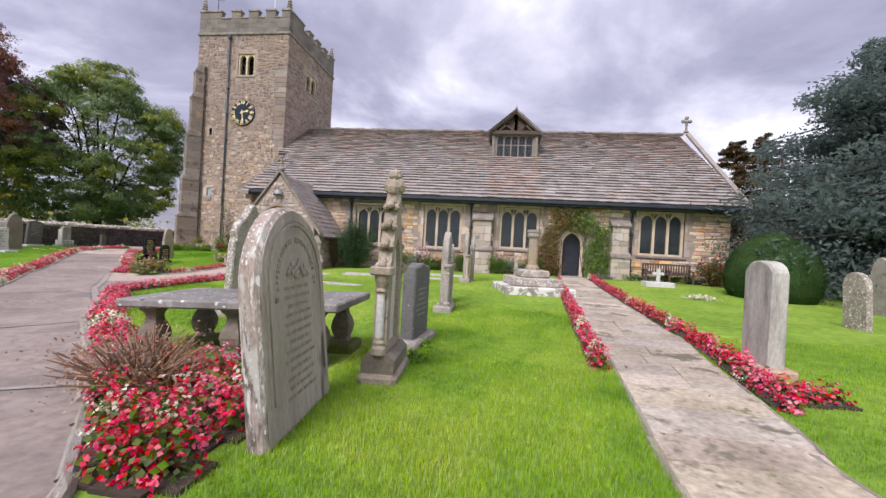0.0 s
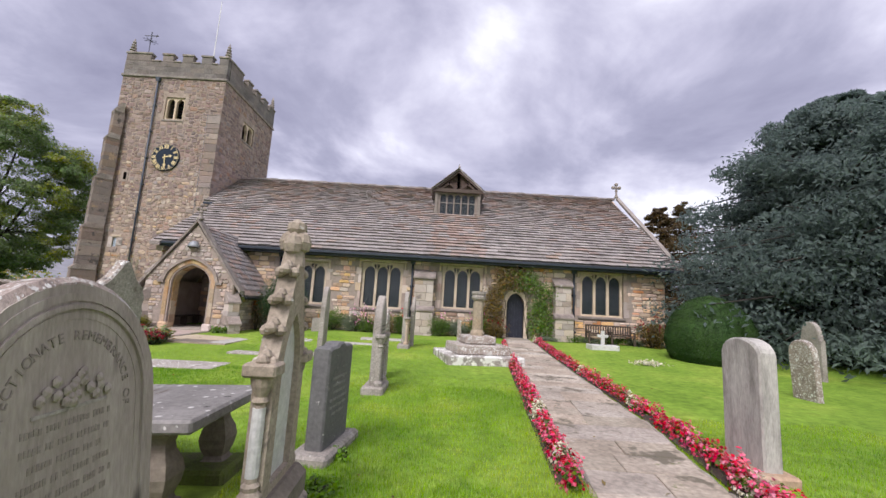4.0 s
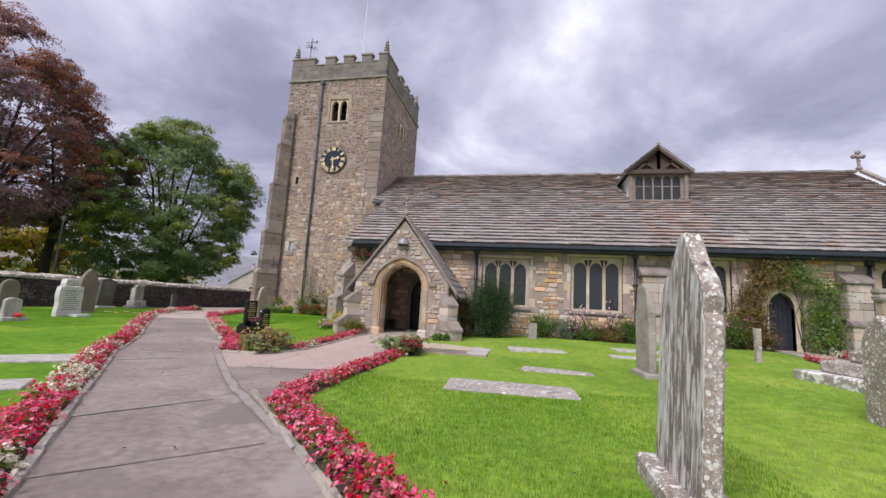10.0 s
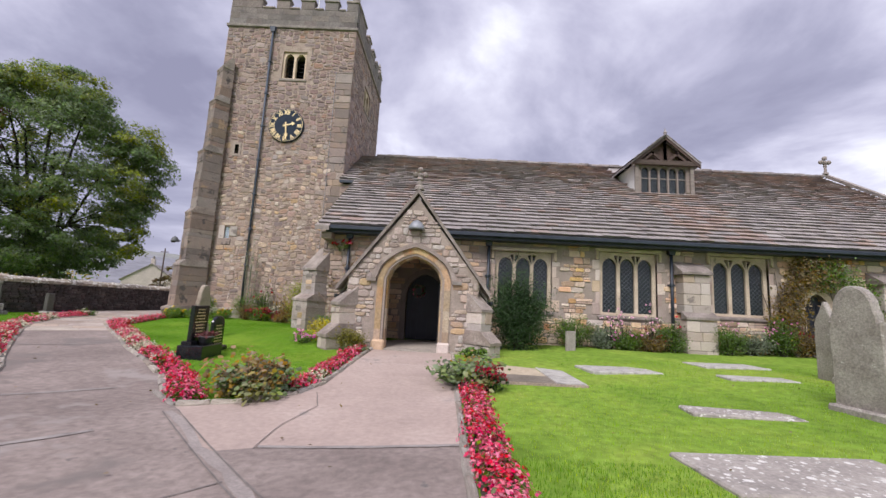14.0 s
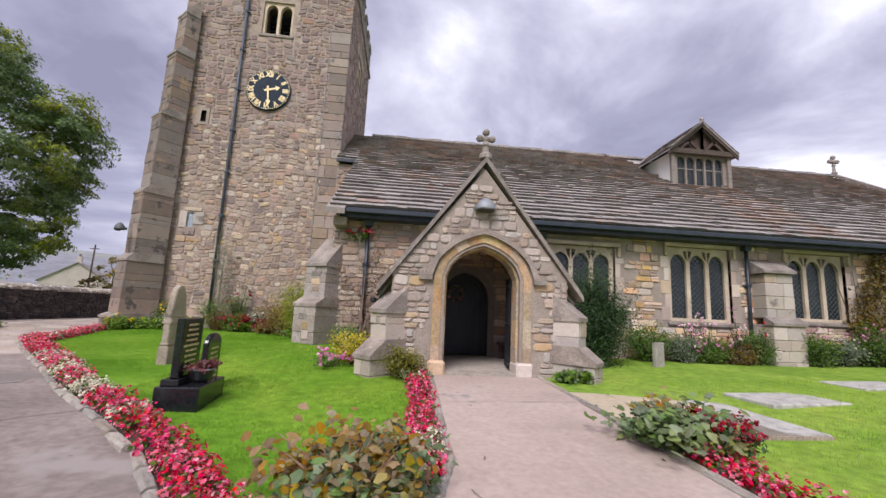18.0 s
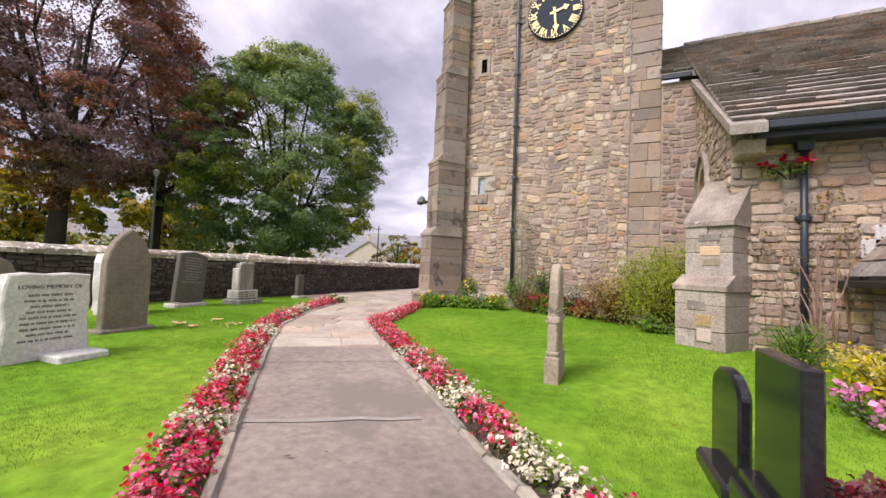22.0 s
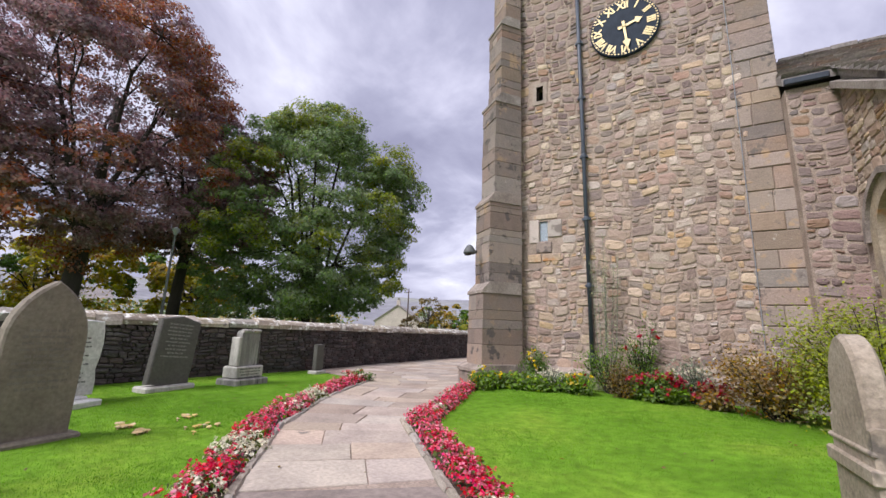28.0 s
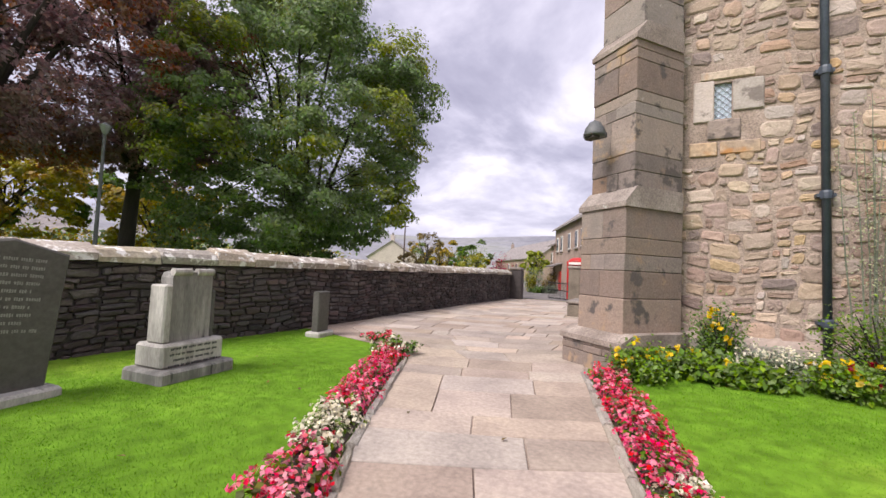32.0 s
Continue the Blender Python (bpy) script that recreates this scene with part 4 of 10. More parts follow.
skip_s = boxes_skip([(BEL_S[0] - TX0 - .12, BEL_S[1] - TX0 + .12, BEL_S[2] - .42, BEL_S[3] + .02), (SLIT[0] - TX0, SLIT[1] - TX0, SLIT[2] - .3, SLIT[3] - .3), (LOWWIN[0] - TX0 - .22, LOWWIN[1] - TX0 + .22, LOWWIN[2] - .75, LOWWIN[3] - .0), (QX0 - TX0 + .2, 9, .8, 13.9)])
TW = TX1 - TX0
cells = packed_rubble(TW, 16.4, (.12, .46), (.10, .3), 30, skip_s, .026, .05)
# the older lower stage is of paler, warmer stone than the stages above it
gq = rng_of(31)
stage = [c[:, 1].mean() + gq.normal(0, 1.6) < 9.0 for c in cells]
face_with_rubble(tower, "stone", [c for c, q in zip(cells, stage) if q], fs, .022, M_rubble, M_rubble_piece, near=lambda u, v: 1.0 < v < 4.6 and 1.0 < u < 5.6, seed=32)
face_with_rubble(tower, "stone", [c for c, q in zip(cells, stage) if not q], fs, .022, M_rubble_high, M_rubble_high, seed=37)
fe = wall_frame(TX1, TY0, 0.3, 90)
cells = packed_rubble(TY1 - TY0, 16.4, (.17, .6), (.13, .3), 33, lambda u, v, a, c: v < 3.6 or boxes_skip([(BEL_E[0] - TY0 - .1, BEL_E[1] - TY0 + .1, BEL_E[2] - .4, BEL_E[3])])(u, v, a, c), .034)
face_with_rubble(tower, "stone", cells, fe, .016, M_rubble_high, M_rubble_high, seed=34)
fw = wall_frame(TX0, TY1, 0.3, -90)
cells = packed_rubble(TY1 - TY0, 16.4, (.2, .6), (.14, .3), 35, None, .034)
face_with_rubble(tower, "stone", cells, fw, .016, M_rubble, M_rubble_piece, seed=36)

# plinth, string course, parapet with merlons
b = bmesh.new()
box(b, TX0 - .14, TX1 + .14, TY0 - .14, TY1 + .14, 0.3, 1.25)
slab(b, [(TX0 - .14, TY0 - .14, 1.25), (TX0 - .14, TY0 + .05, 1.25), (TX0 - .14, TY0 + .05, 1.42)], (TX1 - TX0 + .28, 0, 0))
tpart("plinth", b, M_ashlar, "dressed stone plinth")
b = bmesh.new()
for x0, x1, y0, y1 in ((TX0 - .1, TX1 + .1, TY0 - .1, TY0 + .3), (TX1 - .3, TX1 + .1, TY0 + .3, TY1 + .1), (TX0 - .1, TX0 + .3, TY0 + .3, TY1 + .1), (TX0 + .3, TX1 - .3, TY1 - .3, TY1 + .1)):
    box(b, x0, x1, y0, y1, 16.66, 16.84, chamfer=0.03)
tpart("string_course", b, M_grey_stone, "weathered moulded string course")


M_parapet = material("grey_sooty_parapet_stone", ((0.132, 0.114, 0.102), (0.180, 0.156, 0.141), (0.208, 0.180, 0.160)), 1.2, 0.9, 0.6, 16, vary=0.2, fine=0.35, spots=[((0.12, 0.105, 0.098), 1.6, 0.60)])


def parapet(a, c, fixed, axis, seed):
    """One side of the parapet as dressed blocks with merlons and copings."""
    b, cop = bmesh.new(), bmesh.new()
    g = rng_of(seed)
    n = c - a
    z = 16.84
    for row in range(3):
        hh = 0.34
        u = a - (row % 2) * 0.3
        while u < c:
            w = g.uniform(.55, .95)
            p, q = max(u, a), min(u + w, c)
            if q - p > .08:
                if axis == "x":
                    box(b, p + .004, q - .004, fixed, fixed + .35, z + .004, z + hh - .004)
                else:
                    box(b, fixed, fixed + .35, p + .004, q - .004, z + .004, z + hh - .004)
            u += w
        z += hh
    top = z
    f = n / 7.2
    spans = [(0, 1.75), (2.55, 3.3), (3.95, 4.7), (5.3, 6.05), (6.55, 7.2)]
    for s0, s1 in spans:
        p, q = a + s0 * f, a + s1 * f
        for bb, x, zz0, zz1 in ((b, 0, top, 18.36), (cop, .05, 18.36, 18.5)):
            if axis == "x":
                box(bb, p - x, q + x, fixed - x, fixed + .35 + x, zz0, zz1, chamfer=0.02)
            else:
                box(bb, fixed - x, fixed + .35 + x, p - x, q + x, zz0, zz1, chamfer=0.02)
    for (s0, s1), (r0, r1) in zip(spans, spans[1:]):
        p, q = a + s1 * f + .05, a + r0 * f - .05
        if axis == "x":
            box(cop, p, q, fixed - .05, fixed + .4, top, top + .1, chamfer=0.02)
        else:
            box(cop, fixed - .05, fixed + .4, p, q, top, top + .1, chamfer=0.02)
    tpart("parapet", b, M_parapet, "battlemented parapet of dressed blocks")
    tpart("parapet_coping", cop, M_grey_stone)


parapet(TX0, TX1, TY0 - .02, "x", 41)
parapet(TX0, TX1, TY1 - .33, "x", 42)
parapet(TY0 + .36, TY1 - .36, TX1 - .33, "y", 43)
parapet(TY0 + .36, TY1 - .36, TX0 - .02, "y", 44)
for px, py in ((TX0 + .2, TY0 + .2), (TX1 - .2, TY0 + .2), (TX1 - .2, TY1 - .2), (TX0 + .2, TY1 - .2)):
    prof = [(.19, 18.5), (.17, 18.62)]
    for k in range(4):
        z = 18.64 + k * .2
        r = .19 - .028 * k
        prof += [(r * .6, z), (r * 1.15, z + .06), (r * 1.05, z + .12), (r * .55, z + .17)]
    prof += [(.05, 19.5), (.015, 19.62)]
    tpart("pinnacle", lathe(bmesh.new(), prof, 8, Matrix.Translation((px, py, 0))), M_grey_stone, "small tiered stone corner pinnacle")


def stepped_buttress(o, n, stages, name, label, cap, mat, seed, parent, inv, block=0.46, insets=()):
    """A diagonal buttress: dressed courses in stages with sloping set-offs. stages: (z0, z1, projection, half width); cap: top height of the last slope."""
    n = Vector((*n, 0)).normalized()
    s = Vector((-n.y, n.x, 0))
    M = Matrix(((s.x, -n.x, 0, o[0]), (s.y, -n.y, 0, o[1]), (0, 0, 1, 0), (0, 0, 0, 1)))
    top = new(name)
    top.parent = parent
    top.matrix_parent_inverse = inv
    tagged(top, label)
    g = rng_of(seed)
    slope = bmesh.new()
    for i, (z0, z1, pr, hw) in enumerate(stages):
        z = z0
        k = 0
        while z < z1 - .02:
            hh = min(g.uniform(block * .8, block * 1.3), z1 - z)
            if z1 - z - hh < .12:
                hh = z1 - z
            cut = g.uniform(-.2, .2) * hw if k % 2 else None
            cells = [(-hw, hw)] if cut is None else [(-hw, cut), (cut, hw)]
            rows_ = [(z, hh, cells)]
            if g.random() < .3 and hh > .2:
                q = [-hw] + sorted((np.arange(1, 3) / 3 + g.uniform(-.1, .1, 2)) * 2 * hw - hw) + [hw]
                rows_ = [(z, hh * .5, list(zip(q, q[1:]))), (z + hh * .5, hh * .5, cells)]
            for zz, h2, cc in rows_:
                for a, c in cc:
                    bb = new_box(a + .002, c - .002, -pr + g.normal(0, .008), 0.25, zz + .002, zz + h2 - .002, M, 0.011)
                    part("block", bb, M_butt if mat is None else mat, top)
            z += hh
            k += 1
        nxt = stages[i + 1] if i + 1 < len(stages) else None
        p2, w2 = (nxt[2], nxt[3]) if nxt else (0.0, hw)
        rise = nxt[0] - z1 if nxt else cap - z1
        e = .03
        slab(slope, [(-hw - e, -pr - e, z1 - .05), (-hw - e, -pr - e, z1 + .03), (-hw - e, -p2 + .02, z1 + rise + .03), (-hw - e, .2, z1 + rise + .03), (-hw - e, .2, z1 - .05)], (2 * hw + 2 * e, 0, 0), M)
    for z, hh, x, w, pr, m_ in insets:
        part("inset_stone", new_box(x, x + w, -pr - .014, -pr + .1, z, z + hh, M, .01), m_, top, "small stone set into the larger blocks")
    part("set_off", slope, M_grey_stone, top, "weathered sloping stone set-off")
    return top


STAGES = [(0.4, 1.2, 1.2, .62), (1.32, 3.3, 1.0, .47), (3.55, 5.95, .82, .45), (6.2, 9.2, .66, .43), (9.45, 12.0, .48, .42), (12.25, 13.9, .32, .40)]
stepped_buttress((-21.72, 25.2), (-.64, -.77), STAGES, "buttress", "tall stepped diagonal corner buttress of dressed stone", 14.5, None, 51, tower, tinv)
# the south-east corner is a flat strip of large dressed quoins that steps out to the east near its foot
corner = new("quoin_strip")
corner.parent = tower
corner.matrix_parent_inverse = tinv
tagged(corner, "flat corner strip of large dressed quoins")
gq = rng_of(52)
z = 1.26
while z < 14.2:
    hh = min(gq.uniform(.3, .58), 14.25 - z)
    x1 = TX1 + (.26 if z < 3.6 else .12 if z < 6.3 else .01)
    x0 = QX0 + gq.uniform(-.1, .1)
    cuts = [x0, x1] if gq.random() < .4 else [x0, x0 + gq.uniform(.3, .7) * (x1 - x0), x1]
    for a, c in zip(cuts, cuts[1:]):
        part("block", new_box(a + .005, c - .005, TY0 - .030 + gq.normal(0, .007), TY0 + (.85 if c == x1 else .3), z + .005, z + hh - .005, chamfer=.02), M_quoin if z + gq.normal(0, 1.2) < 8.5 else M_quoin_high, corner)
    z += hh
for z, x1 in ((3.6, .26), (6.3, .12)):
    part("set_off", slab(bmesh.new(), [(TX1, TY0 - .03, z - .02), (TX1 + x1 + .03, TY0 - .03, z - .02), (TX1 + x1 + .03, TY0 - .03, z + .03), (TX1 + .03, TY0 - .03, z + .3)], (0, .9, 0)), M_grey_stone, corner, "small sloping set-off")
cable = thing("lightning_conductor", "thin grey lightning conductor down the tower wall", "cable", at=(QX0 - .02, TY0, 1.2))
part("tape", tube(bmesh.new(), [(.0, -.05, 0), (.01, -.052, 6), (-.01, -.05, 13)], .011, 6), M_lead, cable)


def light_head(x0, x1, z0, z1):
    """Cusped pointed head of a window light."""
    return arch(x0, x1, z0, z1 - (x1 - x0) * .62, (x1 - x0) * .62, 6)


def louvred_window(r, m, name):
    w = thing(name, "two-light belfry window with dark louvres", "window", kind="structure")
    x0, x1, z0, z1 = r
    c = (x0 + x1) / 2
    lights = [light_head(x0 + .1, c - .06, z0 + .06, z1 - .1), light_head(c + .06, x1 - .1, z0 + .06, z1 - .1)]
    part("window_frame", plate(bmesh.new(), rect((x0 - .02, x1 + .02, z0 - .02, z1 + .02)), lights, .2, m @ Matrix.Translation((0, .08, 0))), M_tracery, w)
    for a, d in ((x0 + .1, c - .06), (c + .06, x1 - .1)):
        for k in range(6):
            z = z0 + .12 + k * .22
            part("louvre", slab(bmesh.new(), [(a, .3, z), (a, .32, z), (a, .52, z + .16), (a, .5, z + .16)], (d - a, 0, 0), m), M_iron, w)
    part("window_sill", new_box(x0 - .1, x1 + .1, -.05, .3, z0 - .16, z0 - .02, m, .02), M_ashlar, w)
    return w


louvred_window(BEL_S, south, "window_belfry")
louvred_window(BEL_E, Matrix.Translation((TX1, 0, 0)) @ Matrix.Rotation(radians(90), 4, "Z"), "window_belfry_east")


def lattice(bm, x0, x1, z0, z1, y, m, pitch=0.13, w=0.012):
    """Diamond lead cames clipped to a rectangle."""
    span, hgt = x1 - x0, z1 - z0
    for sgn in (1, -1):
        c = -hgt
        while c < span + hgt:
            # the line x = c + z (or its mirror), kept inside the rectangle
            lo, hi = max(0.0, -c), min(hgt, span - c)
            if hi - lo > 0.03:
                p, q = c + lo, c + hi
                if sgn < 0:
                    p, q = span - p, span - q
                d = w * .7
                slab(bm, [(x0 + p - d, y, z0 + lo), (x0 + p + d, y, z0 + lo), (x0 + q + d, y, z0 + hi), (x0 + q - d, y, z0 + hi)], (0, .008, 0), m)
            c += pitch * 1.25
    return bm


def leaded_light(w, r, m, depth, pitch=0.13, glass=None):
    x0, x1, z0, z1 = r
    pane = part("pane", new_box(x0, x1, depth + .02, depth + .03, z0, z1, m), glass or M_glass, w)
    part("lead_lattice", lattice(bmesh.new(), x0, x1, z0, z1, depth, m, pitch, .012 if glass is None else .007), M_came if glass is None else M_lead, pane)


slit = thing("window_slit", "small dark slit opening in the tower wall", "window", kind="structure")
part("window_frame", plate(bmesh.new(), rect((SLIT[0] - .12, SLIT[1] + .12, SLIT[2] - .12, SLIT[3] + .12)), [rect(SLIT)], .2, Matrix.Translation((0, TY0 - .03, 0))), M_ashlar, slit)
part("pane", new_box(SLIT[0] - .02, SLIT[1] + .02, TY0 + .3, TY0 + .32, SLIT[2] - .02, SLIT[3] + .02), M_glass, slit)
low = thing("window_tower_low", "small leaded tower window in dressed stone surround", "window", kind="structure")
for k, (x0, x1, z0, z1) in enumerate(((LOWWIN[0] - .3, LOWWIN[0], LOWWIN[2] - .05, LOWWIN[3] + .05), (LOWWIN[1], LOWWIN[1] + .42, LOWWIN[2] + .1, LOWWIN[3] + .02), (LOWWIN[0] - .2, LOWWIN[1] + .3, LOWWIN[3] + .05, LOWWIN[3] + .2), (LOWWIN[0] - .1, LOWWIN[1] + .12, LOWWIN[2] - .35, LOWWIN[2] - .02), (LOWWIN[0] - .35, LOWWIN[0] + .05, LOWWIN[2] - .62, LOWWIN[2] - .38), (LOWWIN[0] + .08, LOWWIN[1] + .38, LOWWIN[2] - .6, LOWWIN[2] - .38))):
    part("surround_block", new_box(x0 + .005, x1 - .005, TY0 - .035, TY0 + .25, z0 + .005, z1 - .005, chamfer=.015), (M_pale_block, M_pale_block, M_golden, M_ashlar_piece, M_golden, M_golden)[k], low)
# the pale blue of reflected sky is painted into this pane
leaded_light(low, LOWWIN, Matrix.Translation((0, TY0, 0)), .04, .085, material("sky_reflection_glass", ((0.42, 0.50, 0.58), (0.52, 0.60, 0.68)), 6, 0.3, 0.1, 20))


def downpipe(x, y, z0, z1, name="downpipe", offset=0.12, lean=0.0, mat=M_pipe):
    p = thing(name, "dark painted cast-iron rainwater downpipe on the wall", "downpipe", "church downpipes", at=(x, y, z0))
    hgt = z1 - z0
    part("pipe", tube(bmesh.new(), [(lean, -offset, 0), (0, -offset, hgt - .25)], .055, 10), mat, p, smooth=True)
    b = bmesh.new()
    slab(b, [(-.1, -offset - .09, hgt - .28), (.1, -offset - .09, hgt - .28), (.15, -offset - .12, hgt), (-.15, -offset - .12, hgt)], (0, .2, 0))
    part("hopper", b, mat, p)
    k = 0.4
    while k < hgt - .4:
        f = lean * (1 - k / hgt)
        part("collar", lathe(bmesh.new(), [(.075, k), (.078, k + .03), (.078, k + .09), (.07, k + .12)], 10, Matrix.Translation((f, -offset, 0))), mat, p)
        part("bracket", new_box(f - .11, f + .11, -offset - .01, -.005, k + .03, k + .08), mat, p)
        k += 1.85
    return p


downpipe(-19.5, TY0, 1.2, 16.62, lean=0.1, mat=M_tower_pipe)

# clock
clock = thing("tower_clock", "round blue-black clock face with gilt roman numerals", "clock", at=(-18.2, TY0 - .03, 11.0))
face = Matrix.Rotation(radians(90), 4, "X")
part("dial", lathe(bmesh.new(), [(.90, -.06), (.93, -.03), (.93, .07), (.90, .085)], 48, face), M_clock, clock)
for k in range(60):
    a = 2 * math.pi * k / 60
    s = .018 if k % 5 else .027
    part("minute_mark", new_box(-s, s, -.098, -.075, .875 - s, .875 + s, Matrix.Rotation(a, 4, "Y")), M_gold, clock)
for k, txt in enumerate(("XII", "I", "II", "III", "IIII", "V", "VI", "VII", "VIII", "IX", "X", "XI")):
    cu = bpy.data.curves.new("numeral", "FONT")
    cu.body, cu.size, cu.align_x, cu.align_y, cu.extrude, cu.offset = txt, .26, "CENTER", "CENTER", .008, .010
    cu.materials.append(M_gold)
    ob = new("numeral", cu)
    ob.parent = clock
    a = -2 * math.pi * k / 12
    ob.matrix_basis = Matrix.Translation((-math.sin(a) * .70, -.09, math.cos(a) * .70)) @ face @ Matrix.Rotation(a, 4, "Z") @ Matrix.Diagonal((1.0, 1.15, 1, 1))


def pointer(name, length, width, angle, y):
    b = bmesh.new()
    slab(b, [(-width * .5, y, -.16), (width * .5, y, -.16), (width * .35, y, length * .62), (width * 1.3, y, length * .7), (0, y, length), (-width * 1.3, y, length * .7), (-width * .35, y, length * .62)], (0, .012, 0), Matrix.Rotation(radians(angle), 4, "Y"))
    part(name, b, M_gold, clock, "gilt clock pointer")


pointer("hour_pointer", .5, .09, 75, -.115)
pointer("minute_pointer", .74, .08, 174, -.135)
part("boss", lathe(bmesh.new(), [(.05, .1), (.06, .12), (.03, .15)], 12, face), M_gold, clock)

vane = thing("weather_vane", "wrought iron weather vane on the tower top", "weather vane", at=(-21.3, 26.2, 16.75))
part("pole", tube(bmesh.new(), [(0, 0, 0), (0, 0, 3.9)], .025, 8), M_iron, vane)
for a in (0, 45, 90, 135):
    part("arm", tube(bmesh.new(), [(-.45 * math.cos(radians(a)), -.45 * math.sin(radians(a)), 3.2), (.45 * math.cos(radians(a)), .45 * math.sin(radians(a)), 3.2)], .016, 6), M_iron, vane)
part("arrow", slab(bmesh.new(), [(-.5, 0, 3.62), (.35, 0, 3.64), (.35, 0, 3.74), (.55, 0, 3.6), (.35, 0, 3.46), (.35, 0, 3.56), (-.5, 0, 3.58)], (0, .01, 0)), M_iron, vane)
pole = thing("flagpole", "slender white flagpole on the tower roof", "flagpole", at=(-18.95, 29.8, 16.75))
part("pole", tube(bmesh.new(), [(0, 0, 0), (0, 0, 9.5)], [.05, .025], 8), M_white, pole)

# nave and aisle
WY, WX0, WX1 = 20.49, -14.05, 12.25
WINS = [(-7.45, -5.3, 2.0, 4.2), (-3.5, -1.35, 1.98, 4.36), (.68, 2.82, 2.16, 4.40), (7.86, 10.1, 2.2, 4.50)]
DOOR = (4.08, 4.98, 0.6, 2.55, .62)
INNER = (-10.75, -9.35, 0.5, 2.3, .85)
b = bmesh.new()
outer = [(WX0, .3)] + arch(INNER[0], INNER[1], .3, INNER[3], INNER[4]) + arch(DOOR[0], DOOR[1], .3, DOOR[3], DOOR[4]) + [(WX1, .3), (WX1, 5.0), (WX0, 5.0)]
plate(b, outer, [rect(w) for w in WINS], .75, Matrix.Translation((0, WY, 0)))
nave = thing("wall_nave", "warm squared sandstone south wall of the church", "church wall", kind="structure", at=(0, WY, .8))
ninv = nave.matrix_basis.inverted()
part("wall_core", b, M_mortar_dark, nave, "lime mortar between the stones").matrix_parent_inverse = ninv
skips = [(w[0] - WX0 - .2, w[1] - WX0 + .2, w[2] - .3 - .12, w[3] - .3 + .16) for w in WINS]
skips += [(DOOR[0] - WX0 - .22, DOOR[1] - WX0 + .22, 0, 3.05), (INNER[0] - WX0, INNER[1] - WX0, 0, 2.9)]
stones = lay_courses(WX1 - WX0, 4.65, (0.12, 0.28), (0.16, 0.62), 61, boxes_skip(skips), 0.018, 0.004, .3)
end_ = 2.3
rough_end = lay_courses(end_, 4.65, (0.1, 0.27), (0.14, 0.48), 64, None, 0.016, 0.012, 0.35)
face_with_stones(nave, "stone", rough_end, wall_frame(WX0, WY, .3, 0), ROUGH, 0.03, M_rubble, M_rubble_piece, seed=65)
stones = [q for q in stones if q[0] - q[2] / 2 > end_ - .02]
face_with_stones(nave, "stone", stones, wall_frame(WX0, WY, .3, 0), SQUARED, 0.03, M_nave, M_nave_piece, near=lambda u, v: 0.7 < v and 6.2 < u < 13.2, seed=62)

# east and west ends, north side
east = bmesh.new()
sk = 1.0
slab(east, [(WX1, WY, .3), (WX1 + 2 * sk, 38.0, .3), (WX1 + 2 * sk, 38.0, 4.9), (WX1 + sk, 29.2, 10.9), (WX1, WY, 4.9)], (-.75, 0, 0))
structure("wall_east", east, M_nave, "squared sandstone east gable wall")
north = new_box(-14.05, 13.5, 37.3, 38.0, .3, 4.9)
structure("wall_north", north, M_nave, "plain stone north wall")
WWIN = (23.05, 24.45, 2.6, 4.2, .85)
west = thing("wall_aisle_west", "rubble-stone west wall of the aisle with pointed window", "church wall", kind="structure", at=(WX0, 22.5, .8))
winv = west.matrix_basis.inverted()
b = bmesh.new()
fwm = Matrix.Translation((WX0, 0, 0)) @ Matrix.Rotation(radians(-90), 4, "Z")


def flip(pts):
    return [(-u, v) for u, v in pts][::-1]


ww_hole = arch(WWIN[0], WWIN[1], WWIN[2], WWIN[3], WWIN[4])
plate(b, flip([(WY + .012, .3), (24.97, .3), (24.97, west_top(24.97) + .01), (WY + .012, west_top(WY) + .01)]), [flip(ww_hole)], .7, fwm)
part("wall_core", b, M_mortar, west).matrix_parent_inverse = winv
cells = packed_rubble(4.46, 7.8, (.14, .5), (.1, .24), 63, lambda u, v, a, c: v + .3 + c > west_top(24.95 - u) - .05 or (24.95 - u + a > WWIN[0] - .15 and 24.95 - u - a < WWIN[1] + .15 and WWIN[2] - .15 < v + .3 + c and v + .3 - c < WWIN[3] + WWIN[4] + .1), .02)
face_with_rubble(west, "stone", cells, wall_frame(WX0, 24.95, .3, -90), .022, M_rubble, M_rubble_piece, near=lambda u, v: u > .9 and v < 4.5, limit=200, seed=64)

# return wall between the aisle and the tower
ret = thing("wall_return", "narrow rubble-stone return wall beside the tower", "church wall", kind="structure", at=(-14.46, 24.98, .8))
part("wall_core", new_box(-14.95, -14.03, 24.98, 25.33, .3, 7.86), M_mortar, ret).matrix_parent_inverse = ret.matrix_basis.inverted()
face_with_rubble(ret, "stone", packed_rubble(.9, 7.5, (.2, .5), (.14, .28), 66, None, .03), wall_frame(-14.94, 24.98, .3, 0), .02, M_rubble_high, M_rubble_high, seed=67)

# interior floor, indoor shade put into its colour, so that windows look into a room
structure("floor", new_box(-14.0, 13.2, 20.6, 37.9, .55, .62), M_dark, "stone church floor coloured dark as if in shade")


